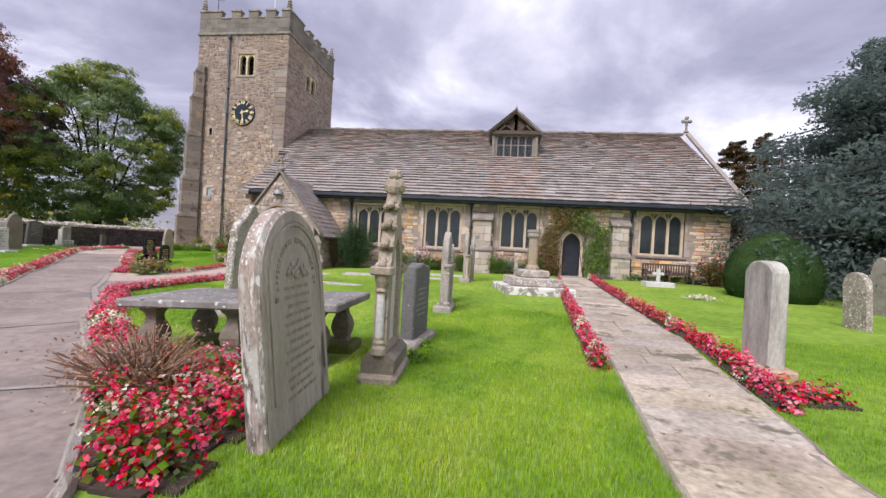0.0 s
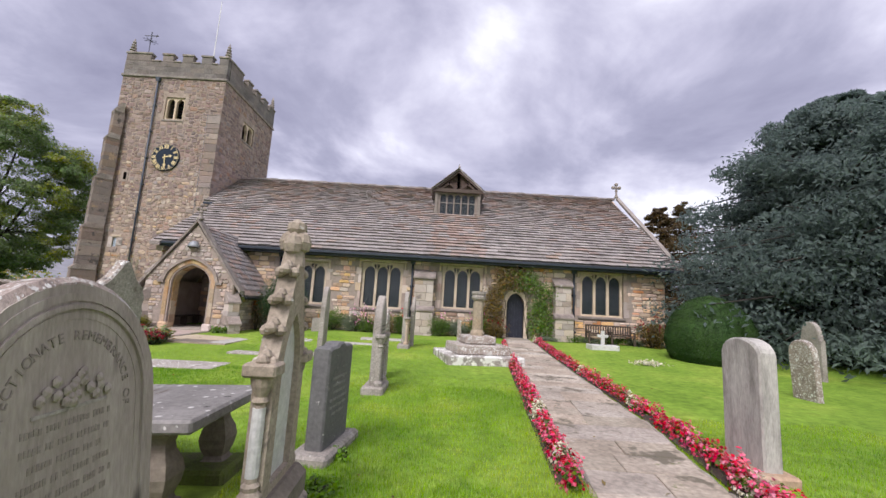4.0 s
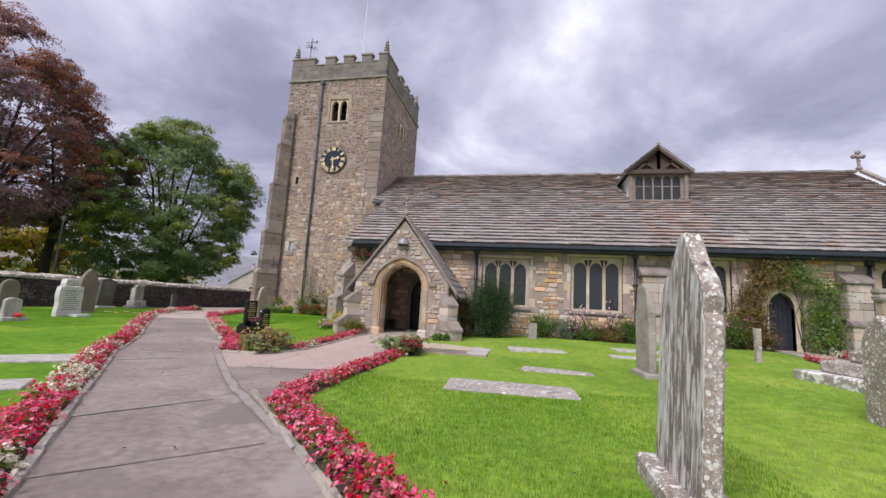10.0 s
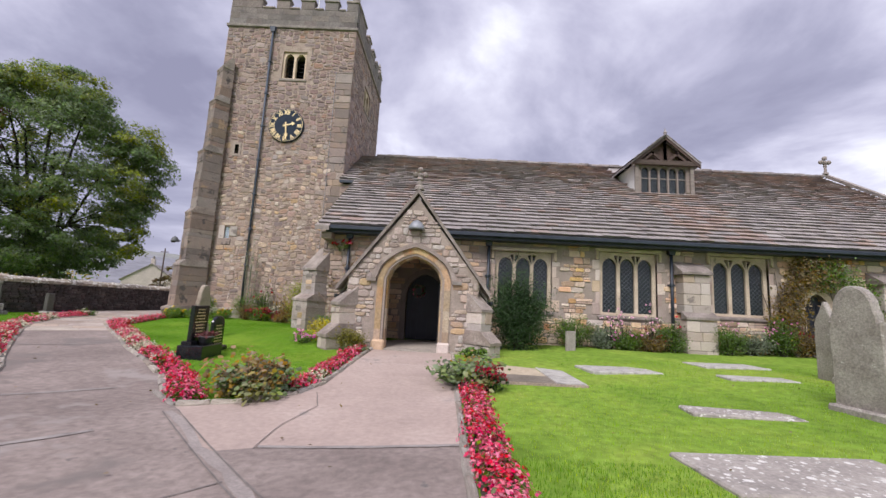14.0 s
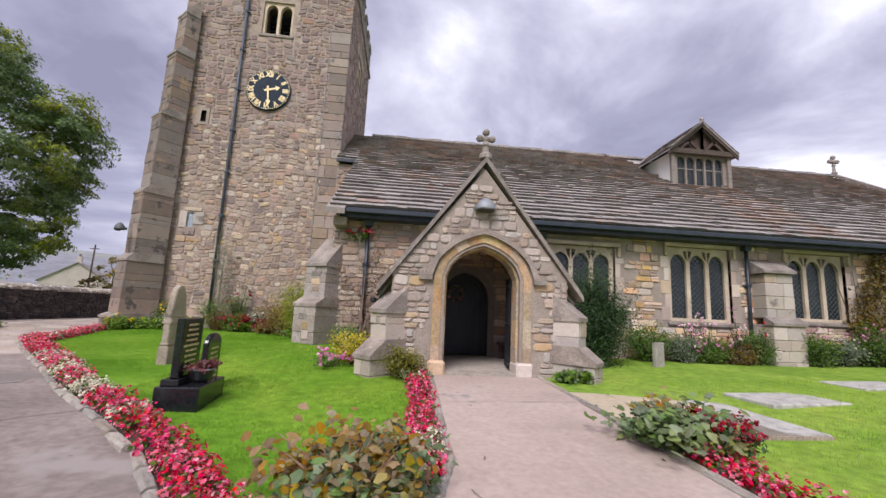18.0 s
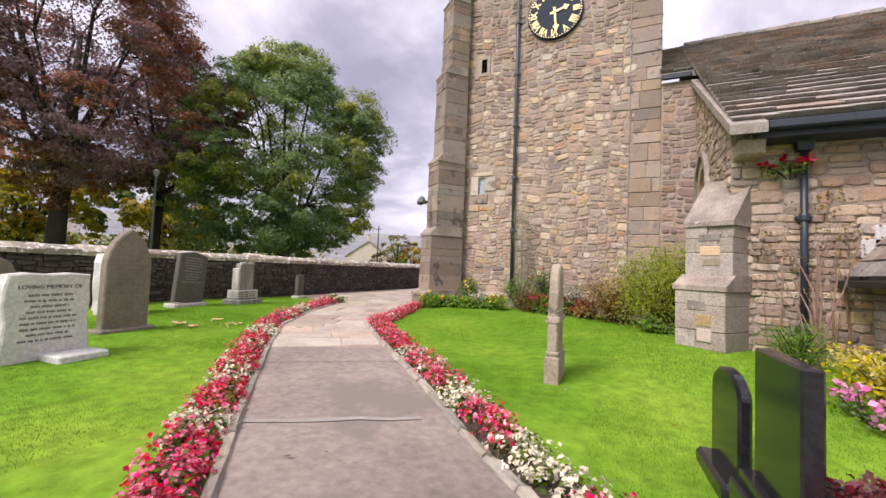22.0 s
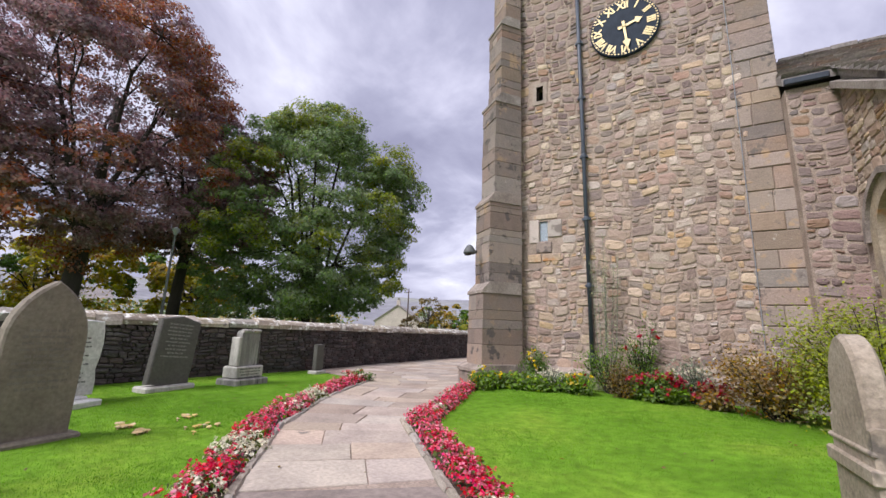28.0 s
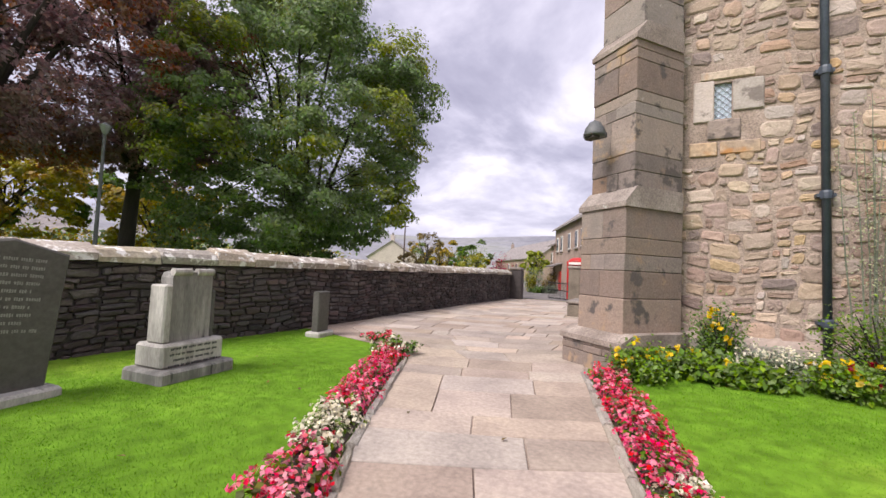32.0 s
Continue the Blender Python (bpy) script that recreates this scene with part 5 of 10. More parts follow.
# roof of stone slates
def slate_slope(parent, name, m, width, length, seed, rows, near=None, skip=None, thick=0.095, brown=None):
    """Courses of stone slates up a slope: m takes (along, up the slope, out) to the world; the courses shrink towards the ridge."""
    g = rng_of(seed)
    shapes = []
    for k in range(6):
        gg = rng_of(seed * 7 + k)
        j = gg.normal(0, .012, 6)
        vs = np.array([(-.5, -.36 + j[0], 0), (.5, -.36 + j[1], 0), (.5, .55, 0), (-.5, .55, 0), (-.5 + abs(j[2]), -.5 + j[0], 1), (.5 - abs(j[3]), -.5 + j[1], 1), (.5, .55, .25), (-.5, .55, .25)])
        shapes.append((vs, [(0, 3, 2, 1), (4, 5, 6, 7), (0, 1, 5, 4), (1, 2, 6, 5), (2, 3, 7, 6), (3, 0, 4, 7)]))
    meshes = [raw_mesh(name, v.tolist(), f, M_slate_piece) for v, f in shapes]
    brown_meshes = [raw_mesh(name, v.tolist(), f, M_slate_brown) for v, f in shapes]
    M, made = np.array(m), 0
    bags = [[], [], 0], [[], [], 0]
    sizes = np.linspace(1.35, .75, rows)
    sizes = sizes / sizes.sum() * length
    v = 0.0
    for hgt in sizes:
        u = -g.uniform(0, .3)
        while u < width:
            w = g.uniform(.24, .7)
            p, q = max(u, 0), min(u + w, width)
            cu, cv = (p + q) / 2, v + hgt / 2
            if q - p > .06 and not (skip and skip(cu, cv)):
                k = int(g.integers(6))
                th = thick * g.uniform(.8, 1.25)
                warm = 1 if g.random() < (brown(cu, cv) if brown else .25) else 0
                if near and made < 300 and near(cu, cv):
                    ob = new(name, (brown_meshes if warm else meshes)[k])
                    ob.parent = parent
                    ob.matrix_basis = parent.matrix_basis.inverted() @ m @ Matrix.Translation((cu, cv, 0)) @ Matrix.Diagonal((q - p - .004, hgt, th, 1))
                    made += 1
                else:
                    vs, fs_ = shapes[k]
                    loc = np.c_[vs[:, 0] * (q - p - .004) + cu, vs[:, 1] * hgt + cv, vs[:, 2] * th, np.ones(len(vs))]
                    bag = bags[warm]
                    bag[0].append((loc @ M.T)[:, :3])
                    bag[1] += [tuple(bag[2] + i for i in f) for f in fs_]
                    bag[2] += len(vs)
            u += w
        v += hgt
    for (verts, faces, _), mat in zip(bags, (M_slate, M_slate_brown_far)):
        if verts:
            ob = new(name + "s", raw_mesh(name + "s", np.concatenate(verts).tolist(), faces, mat))
            ob.parent = parent
            ob.matrix_parent_inverse = parent.matrix_basis.inverted()
            tagged(ob, kind="stuff")


def slope_frame(o, along_dir, up_dir):
    a, u = Vector(along_dir).normalized(), Vector(up_dir).normalized()
    n = a.cross(u)
    return Matrix(((a.x, u.x, n.x, o[0]), (a.y, u.y, n.y, o[1]), (a.z, u.z, n.z, o[2]), (0, 0, 0, 1)))


roof = thing("roof_nave", "long stone-slated church roof with brown weathered courses", "church roof", kind="structure", at=(0, 29.2, 11.0))
rinv = roof.matrix_basis.inverted()
b = bmesh.new()
slab(b, [(WX0, 19.95, 4.78), (WX0, 29.2, 11.0), (WX0, 38.45, 4.78), (WX0, 38.45, 4.62), (WX0, 29.2, 10.8), (WX0, 19.95, 4.62)], (WX1 - WX0 + .5, 0, 0))
part("roof_deck", b, M_slate, roof).matrix_parent_inverse = rinv
RL = math.hypot(29.2 - 19.95, 11.0 - 4.78)
DX0, DX1, DY, DSILL, DEAVE, DAPEX = 0.0, 2.76, 24.95, 7.98, 9.72, 11.15
slate_slope(roof, "slate", slope_frame((WX0 - .1, 19.9, 4.77), (1, 0, 0), (0, 29.2 - 19.95, 11.0 - 4.78)), WX1 - WX0 + .75, RL, 71, 36,
            brown=lambda u, v: .7 if DX0 - .1 < u + WX0 - .1 < DX1 + .1 and v < 6 else min(.6, max(.06, (v - 4.2) / 9 * min(1, u / 5) + .25 * math.sin(u * .55) + .12 * math.sin(u * 1.7 + v))), near=lambda u, v: v < 3.2 and 2.0 < u < 15, skip=lambda u, v: u + WX0 - .1 > 12.25 + .45 + v / RL * .8 or (DX0 < u + WX0 < DX1 and v / RL * 9.25 + 19.95 > DY + .1))
slate_slope(roof, "slate", slope_frame((-15.0, 24.9, roof_z(24.9) - .02), (1, 0, 0), (0, 29.2 - 19.95, 11.0 - 4.78)), .94, (29.2 - 24.9) / 9.25 * RL, 72, 17)
b = bmesh.new()
slab(b, [(-15.0, 24.9, roof_z(24.9) - .02), (-15.0, 29.2, 10.98), (-15.0, 29.2, 10.8), (-15.0, 24.9, roof_z(24.9) - .2)], (.96, 0, 0))
slab(b, [(WX0 + .03, 20.3, west_top(20.3) + .1), (WX0 + .03, 24.9, west_top(24.9) + .1), (WX0 + .03, 24.9, roof_z(24.9) - .03), (WX0 + .03, 20.3, roof_z(20.3) - .03)], (.14, 0, 0))
part("verge", b, M_slate, roof, "slated strip between coping and tower").matrix_parent_inverse = rinv
part("short_gutter", new_box(-14.98, -14.2, 24.8, 24.9, roof_z(24.85) - .2, roof_z(24.85) - .05, chamfer=.02), M_pipe, roof, "short dark gutter beside the tower").matrix_parent_inverse = rinv
b = bmesh.new()
for k in range(44):
    x = WX0 + .02 + k * .622
    box(b, x, x + .61, 29.0, 29.4, 10.98, 11.10 + .02 * (k % 3), chamfer=.02)
part("ridge_stones", b, M_slate, roof, "stone ridge tiles").matrix_parent_inverse = rinv
b = bmesh.new()
box(b, WX0 + .37, WX1 + .4, 19.77, 19.93, 4.60, 4.74, chamfer=.02)
gut = part("gutter", b, M_pipe, roof, "dark painted eaves gutter")
gut.matrix_parent_inverse = rinv
b = bmesh.new()
box(b, WX0 + .2, WX1 + .1, 19.96, WY - .02, 4.5, 4.62)
part("fascia", b, M_pipe, roof).matrix_parent_inverse = rinv
b = bmesh.new()
slab(b, [(WX1 + .38, 19.9, 4.75), (WX1 + .38, 19.9, 4.93), (WX1 + 1.22, 29.2, 11.2), (WX1 + 1.22, 29.2, 11.0)], (.26, 0, 0))
part("gable_coping", b, M_cope_slab, roof, "weathered gable coping").matrix_parent_inverse = rinv
b = bmesh.new()
slab(b, [(WX0 - .16, 19.72, west_top(20.05) - .2), (WX0 - .16, 19.72, west_top(20.05) - .03), (WX0 - .16, 24.9, west_top(24.9) + .16), (WX0 - .16, 24.9, west_top(24.9))], (.52, 0, 0))
part("gable_coping", b, M_cope_slab, roof, "broad weathered coping slab of the aisle gable").matrix_parent_inverse = rinv
b = bmesh.new()
box(b, WX0 + .02, WX0 + .4, 20.0, WY + .2, 4.26, 4.52, chamfer=.02)
part("kneeler", b, M_golden, roof, "small golden corbel stone under the coping").matrix_parent_inverse = rinv


def finial(x, y, z, hgt, name, label):
    f = thing(name, label, "finial", at=(x, y, z))
    part("stem", lathe(bmesh.new(), [(.15, 0), (.16, .09), (.085, .15), (.07, hgt * .4), (.1, hgt * .45), (.06, hgt * .6)], 8), M_grey_stone, f)
    b = bmesh.new()
    r = hgt * .125
    for dx, dz in ((0, .9), (-.2, .68), (.2, .68), (0, .66)):
        lathe(b, [(.01, -r), (r * .8, -r * .6), (r, 0), (r * .8, r * .6), (.01, r)], 8, Matrix.Translation((dx * hgt, 0, dz * hgt)))
    part("cross_head", b, M_grey_stone, f, "weathered trefoil cross head")
    return f


finial(WX1 + 1.25, 29.2, 11.2, 1.15, "gable_finial", "weathered carved stone finial on the east gable")

downpipe(-.86, WY, 0.9, 4.62)
downpipe(7.5, WY, 0.9, 4.62)
downpipe(-7.72, WY, 0.9, 4.62)
downpipe(-13.05, WY, 0.9, 4.62)


def three_light(r, name):
    """Square-headed three-light window with label mould, tracery and leaded glass."""
    x0, x1, z0, z1 = r
    w = thing(name, "three-light stone mullioned window with diamond-leaded dark glass", "window", "nave windows", kind="structure")
    m = Matrix.Translation((0, WY, 0))
    n = (x1 - x0 - .54) / 3
    a0 = x0 + .14
    lights = []
    holes = []
    for k in range(3):
        a = a0 + k * (n + .13)
        lights.append((a, a + n))
        holes.append(light_head(a, a + n, z0 + .1, z1 - .22))
    for k in range(4):
        c = a0 - .065 + k * (n + .13)
        if 0 < k < 3:
            for s in (-1, 1):
                holes.append([(c + s * .02, z1 - .1), (c + s * .17, z1 - .13), (c + s * .03, z1 - .46)][::s])
    part("window_frame", plate(bmesh.new(), rect((x0 + .005, x1 - .005, z0 + .005, z1 - .005)), holes, .22, m @ Matrix.Translation((0, .10, 0))), M_tracery, w)
    b = bmesh.new()
    box(b, x0 - .16, x1 + .16, -.10, .08, z1 + .0, z1 + .13, m, .02)
    box(b, x0 - .16, x0 - .06, -.09, .05, z1 - .32, z1 - .005, m, .02)
    box(b, x1 + .06, x1 + .16, -.09, .05, z1 - .32, z1 - .005, m, .02)
    part("label_mould", b, M_tracery, w, "projecting square label mould")
    part("window_sill", slab(bmesh.new(), [(x0 - .1, -.09, z0 - .12), (x0 - .1, -.09, z0 - .05), (x0 - .1, .3, z0 + .06), (x0 - .1, .3, z0 - .12)], (x1 - x0 + .2, 0, 0), m), M_grey_stone, w)
    for s, x in ((0, x0 - .17), (1, x1)):
        z = z0
        k = 0
        while z < z1 - .35:
            wd = .17 if k % 2 else .30
            xa, xb = (x, x + .165) if s else (x + .005, x + .17)
            if k % 2 == 0:
                xa, xb = (xa, xb + .12) if s else (xa - .12, xb)
            part("jamb_stone", new_box(xa, xb, -.022, .3, z + .005, min(z + .42, z1 - .33) - .005, m, .01), M_porch_piece, w)
            z += .42
            k += 1
    for a, c in lights:
        leaded_light(w, (a - .01, c + .01, z0 + .08, z1 - .2), m, .17)
    return w


for k, r in enumerate(WINS):
    three_light(r, "window_%d" % (k + 1))

# chancel door
d1 = thing("door_1", "closed navy-black arched wooden chancel door", "door", kind="structure", at=((DOOR[0] + DOOR[1]) / 2, WY, .85))
dm = d1.matrix_basis.inverted()
b = plate(bmesh.new(), arch(DOOR[0] + .005, DOOR[1] - .005, .86, DOOR[3], DOOR[4]), [], .06, Matrix.Translation((0, WY + .22, 0)))
part("door_leaf", b, M_door, d1).matrix_parent_inverse = dm
for k in range(5):
    x = DOOR[0] + .16 + k * .15
    part("batten", new_box(x - .012, x + .012, WY + .195, WY + .22, .9, 2.75), M_door, d1).matrix_parent_inverse = dm
part("door_handle", lathe(bmesh.new(), [(.03, 0), (.045, .02), (.03, .05)], 10, Matrix.Translation((DOOR[0] + .12, WY + .2, 1.85)) @ face), M_iron, d1, "round iron handle").matrix_parent_inverse = dm
so = arch(DOOR[0] - .22, DOOR[1] + .22, .6, DOOR[3], DOOR[4] + .22)
si = arch(DOOR[0], DOOR[1], .6, DOOR[3], DOOR[4])
b = bmesh.new()
plate(b, so + si[::-1], [], .25, Matrix.Translation((0, WY - .03, 0)))
part("door_surround", b, M_tracery, d1, "pale pointed stone surround").matrix_parent_inverse = dm
part("threshold", new_box(DOOR[0] - .2, DOOR[1] + .2, WY - .35, WY + .7, .55, .9, chamfer=.02), M_grey_stone, d1).matrix_parent_inverse = dm


def wall_buttress(x0, x1, name):
    """Flat wall buttress with one set-off and a sloping top."""
    t = thing(name, "short dressed-stone wall buttress with sloping slab tops", "buttress", "aisle buttresses", kind="structure", at=((x0 + x1) / 2, WY, .6))
    inv = t.matrix_basis.inverted()
    g = rng_of(int(x0 * 10) + 500)
    for y, za, zb, ex in ((WY - .78, .5, 2.0, .06), (WY - .55, 2.2, 3.62, 0)):
        z = za
        k = 0
        while z < zb - .05:
            hh = min(g.uniform(.26, .42), zb - z)
            c = (x0 + x1) / 2 + g.uniform(-.2, .2)
            for a, d in ((x0 - ex, c), (c, x1 + ex)):
                part("block", new_box(a + .004, d - .004, y + g.normal(0, .006), WY - .02, z + .004, z + hh - .004, chamfer=.014), M_pale_block, t).matrix_parent_inverse = inv
            z += hh
            k += 1
    b = bmesh.new()
    slab(b, [(x0 - .1, WY - .84, 1.98), (x0 - .1, WY - .84, 2.06), (x0 - .1, WY - .5, 2.26), (x0 - .1, WY - .5, 1.98)], (x1 - x0 + .2, 0, 0))
    part("set_off", b, M_grey_stone, t).matrix_parent_inverse = inv
    b = bmesh.new()
    slab(b, [(x0 - .08, WY - .64, 3.6), (x0 - .08, WY - .64, 3.68), (x0 - .08, WY, 4.08), (x0 - .08, WY, 3.6)], (x1 - x0 + .16, 0, 0))
    part("sloping_top", b, M_grey_stone, t, "dark weathered sloping slab").matrix_parent_inverse = inv


wall_buttress(-.68, .28, "buttress_mid")
wall_buttress(6.45, 7.25, "buttress_east")
AB = [(.5, 1.95, 1.0, .42), (2.15, 3.1, .72, .40)]
stepped_buttress((-14.02, 20.84), (-.57, -.82), AB, "buttress", "stepped diagonal corner buttress with sloping top", 3.98, M_grey_block, 53, nave, ninv, .34, [(1.55, .17, -.2, .3, 1.0, M_grey_stone), (1.28, .2, -.06, .26, 1.0, M_golden), (1.02, .22, -.03, .24, 1.0, M_porch_piece), (2.78, .13, -.16, .36, .72, M_grey_stone), (2.52, .17, -.14, .34, .72, M_porch_piece), (2.34, .14, -.1, .3, .72, M_golden)])

# west aisle window
w = thing("window_aisle_west", "pointed aisle window with golden stone surround", "window", kind="structure")
b = bmesh.new()
plate(b, flip(arch(WWIN[0] - .2, WWIN[1] + .2, WWIN[2] - .2, WWIN[3], WWIN[4] + .2)), [flip(arch(WWIN[0] + .1, WWIN[1] - .1, WWIN[2], WWIN[3], WWIN[4] - .1))], .25, fwm @ Matrix.Translation((0, -.03, 0)))
part("window_frame", b, M_golden, w)
cm = (WWIN[0] + WWIN[1]) / 2
b = bmesh.new()
plate(b, flip(arch(WWIN[0], WWIN[1], WWIN[2] - .05, WWIN[3], WWIN[4])), [flip(light_head(WWIN[0] + .12, cm - .05, WWIN[2], WWIN[3] + .25)), flip(light_head(cm + .05, WWIN[1] - .12, WWIN[2], WWIN[3] + .25)), flip([(cm - .14, WWIN[3] + .3), (cm, WWIN[3] + .14), (cm + .14, WWIN[3] + .3), (cm, WWIN[3] + .48)])], .15, fwm @ Matrix.Translation((0, .1, 0)))
part("tracery", b, M_tracery, w)
b = bmesh.new()
plate(b, flip(arch(WWIN[0] + .02, WWIN[1] - .02, WWIN[2], WWIN[3], WWIN[4] - .02)), [], .01, fwm @ Matrix.Translation((0, .2, 0)))
part("pane", b, M_glass, w)
b = bmesh.new()
plate(b, flip(arch(WWIN[0] - .32, WWIN[1] + .32, WWIN[3] - .05, WWIN[3], WWIN[4] + .32) + arch(WWIN[0] - .2, WWIN[1] + .2, WWIN[3] - .05, WWIN[3], WWIN[4] + .2)[::-1]), [], .14, fwm @ Matrix.Translation((0, -.1, 0)))
part("hood_mould", b, M_grey_stone, w)


# ---- porch ----
PY, PX0, PX1, PC = 17.1, -12.15, -8.3, -10.22
porch = thing("wall_porch", "gabled stone church porch with moulded pointed arch", "porch", kind="structure", at=(PC, PY, .6))
pinv = porch.matrix_basis.inverted()


def ppart(name, bm, mat, label="", parent=None):
    ob = part(name, bm, mat, parent or porch, label)
    if parent is None:
        ob.matrix_parent_inverse = pinv
    return ob


PA = (-10.98, -9.42, .3, 2.70, .66)
P_EAVE, P_APEX = 2.72, 5.3
b = bmesh.new()
plate(b, [(PX0, .3)] + arch(PA[0] - .05, PA[1] + .05, .3, PA[3], PA[4] + .05, 10) + [(PX1, .3), (PX1, P_EAVE), (PC, P_APEX - .12), (PX0, P_EAVE)], [], .5, Matrix.Translation((0, PY, 0)))
box(b, PX0, PX0 + .45, PY + .5, WY, .3, P_EAVE)
box(b, PX1 - .45, PX1, PY + .5, WY, .3, P_EAVE)
ppart("wall_core", b, M_mortar_dark)


def porch_skip(u, v, a, c):
    x, z = PX0 + u, v + .3
    lim = P_EAVE + (P_APEX - P_EAVE) * (1 - abs(x - PC) / (PC - PX0)) - .16
    if z + c * .6 > lim:
        return True
    r = (PA[1] - PA[0]) / 2 + .30
    if abs(x - PC) - a < r and z - c < PA[3] + .2:
        return True
    k = abs(x - PC) - a * .5
    return k < r and z - c < PA[3] + (PA[4] + .38) * (1 - max(k, 0) / r) ** .6


stones = lay_courses(PX1 - PX0, 5.2, (.09, .25), (.11, .42), 81, porch_skip, .02, .004, .3)
face_with_stones(porch, "stone", stones, wall_frame(PX0, PY, .3, 0), ROUGH, .026, M_porch, M_porch_piece, near=lambda u, v: True, seed=82)
stones = lay_courses(WY - PY, P_EAVE - .3, (.1, .2), (.14, .42), 83, None, .014)
face_with_stones(porch, "stone", stones, wall_frame(PX0, WY, .3, -90), SQUARED, .02, M_porch, M_porch_piece, seed=84)
stones = lay_courses(WY - PY, P_EAVE - .3, (.1, .2), (.14, .42), 85, None, .014)
face_with_stones(porch, "stone", stones, wall_frame(PX1, PY, .3, 90), SQUARED, .02, M_porch, M_porch_piece, seed=86)

# arch mouldings: orders stepping inwards, cut into voussoirs and jamb stones
def arch_order(inner, outer, y0, y1, n, mat, name, label):
    """One order of an arch between two arch lines, split into stones."""
    for i in range(n):
        a, c = i / n, (i + 1) / n
        quad = []
        for line, t in ((inner, a), (outer, a), (outer, c), (inner, c)):
            f = t * (len(line) - 1)
            k = min(int(f), len(line) - 2)
            p, q = Vector(line[k]), Vector(line[k + 1])
            quad.append(p + (q - p) * (f - k))
        mid = [(inner[0], outer[0])]
        pts_in = [quad[0]] + [Vector(p) for j, p in enumerate(inner) if a < j / (len(inner) - 1) < c] + [quad[3]]
        pts_out = [quad[1]] + [Vector(p) for j, p in enumerate(outer) if a < j / (len(outer) - 1) < c] + [quad[2]]
        b = bmesh.new()
        poly = pts_in + pts_out[::-1]
        slab(b, [(p.x, y0, p.y) for p in poly], (0, y1 - y0, 0))
        ppart(name, b, mat, label)


def arch_line(pad, z0=.62, n=14):
    """An arch line of evenly spaced points: up one jamb, over the head, down the other."""
    pts = []
    for k in range(6):
        pts.append((PA[0] - pad, z0 + (PA[3] - z0) * k / 6))
    pts += arch(PA[0] - pad, PA[1] + pad, z0, PA[3], PA[4] + pad, 7)[1:-1]
    for k in range(5, -1, -1):
        pts.append((PA[1] + pad, z0 + (PA[3] - z0) * k / 6))
    return pts


arch_order(arch_line(0), arch_line(.12), PY + .12, PY + .5, 15, M_golden, "voussoir", "")
arch_order(arch_line(.12), arch_line(.30), PY - .03, PY + .45, 15, M_golden, "voussoir", "")
hood_o, hood_i = arch(PA[0] - .47, PA[1] + .47, PA[3], PA[3], PA[4] + .42, 10), arch(PA[0] - .34, PA[1] + .34, PA[3], PA[3], PA[4] + .30, 10)
b = bmesh.new()
plate(b, hood_o[1:-1] + hood_i[1:-1][::-1], [], .16, Matrix.Translation((0, PY - .11, 0)))
box(b, PA[0] - .62, PA[0] - .34, PY - .11, PY + .02, PA[3] - .1, PA[3] + .005)
box(b, PA[1] + .34, PA[1] + .62, PY - .11, PY + .02, PA[3] - .1, PA[3] + .005)
ppart("hood_mould", b, M_grey_stone, "dark weathered hood mould")
for x0, x1 in ((PA[0] - .36, PA[0] + .02), (PA[1] - .02, PA[1] + .36)):
    ppart("base_block", new_box(x0, x1, PY - .08, PY + .5, .45, .92, chamfer=.05), M_porch_piece)

# copings and roof
b = bmesh.new()
ex = .33
for s in (-1, 1):
    xe = PC + s * (PC - PX0 + ex)
    dz = (P_APEX - P_EAVE) / (PC - PX0) * ex
    slab(b, [(PC, PY - .1, P_APEX + .02), (PC, PY - .1, P_APEX + .16), (xe, PY - .1, P_EAVE - dz + .14), (xe, PY - .1, P_EAVE - dz)], (0, .42, 0))
ppart("gable_coping", b, M_grey_stone, "plain weathered gable coping")
PRL = math.hypot(PC - PX0 + ex, P_APEX - P_EAVE + .45)
proof = thing("roof_porch", "steep stone-slated porch roof with lichen", "porch roof", kind="structure", at=(PC, 18.8, P_APEX))
b = bmesh.new()
slab(b, [(PX0 - .3, PY + .3, P_EAVE - .45), (PC, PY + .3, P_APEX - .05), (PX1 + .3, PY + .3, P_EAVE - .45), (PX1 + .3, PY + .3, P_EAVE - .57), (PC, PY + .3, P_APEX - .2), (PX0 - .3, PY + .3, P_EAVE - .57)], (0, 3.2, 0))
part("roof_deck", b, M_slate, proof).matrix_parent_inverse = proof.matrix_basis.inverted()
for s in (-1, 1):
    xe = PC + s * (PC - PX0 + .36)
    o = (xe, PY + .32, P_EAVE - .5) if s > 0 else (xe, WY + .3, P_EAVE - .5)
    fr = slope_frame(o, (0, s, 0), (PC - xe, 0, P_APEX + .5 - P_EAVE))
    slate_slope(proof, "slate", fr, WY - PY, PRL, 91 + s, 15, near=lambda u, v: True, thick=.03)
for s in (-1, 1):
    xe = PC + s * (PC - PX0 + .42)
    gut = new_box(xe - .05, xe + .05, PY + .3, WY - .02, P_EAVE - .66, P_EAVE - .55, chamfer=.02)
    part("gutter", gut, M_iron, proof, "black iron gutter").matrix_parent_inverse = proof.matrix_basis.inverted()
flash = thing("roof_flashing", "stepped pale lead flashing above the porch roof", "flashing", at=(PX0 - .36, WY - .05, P_EAVE - .5))
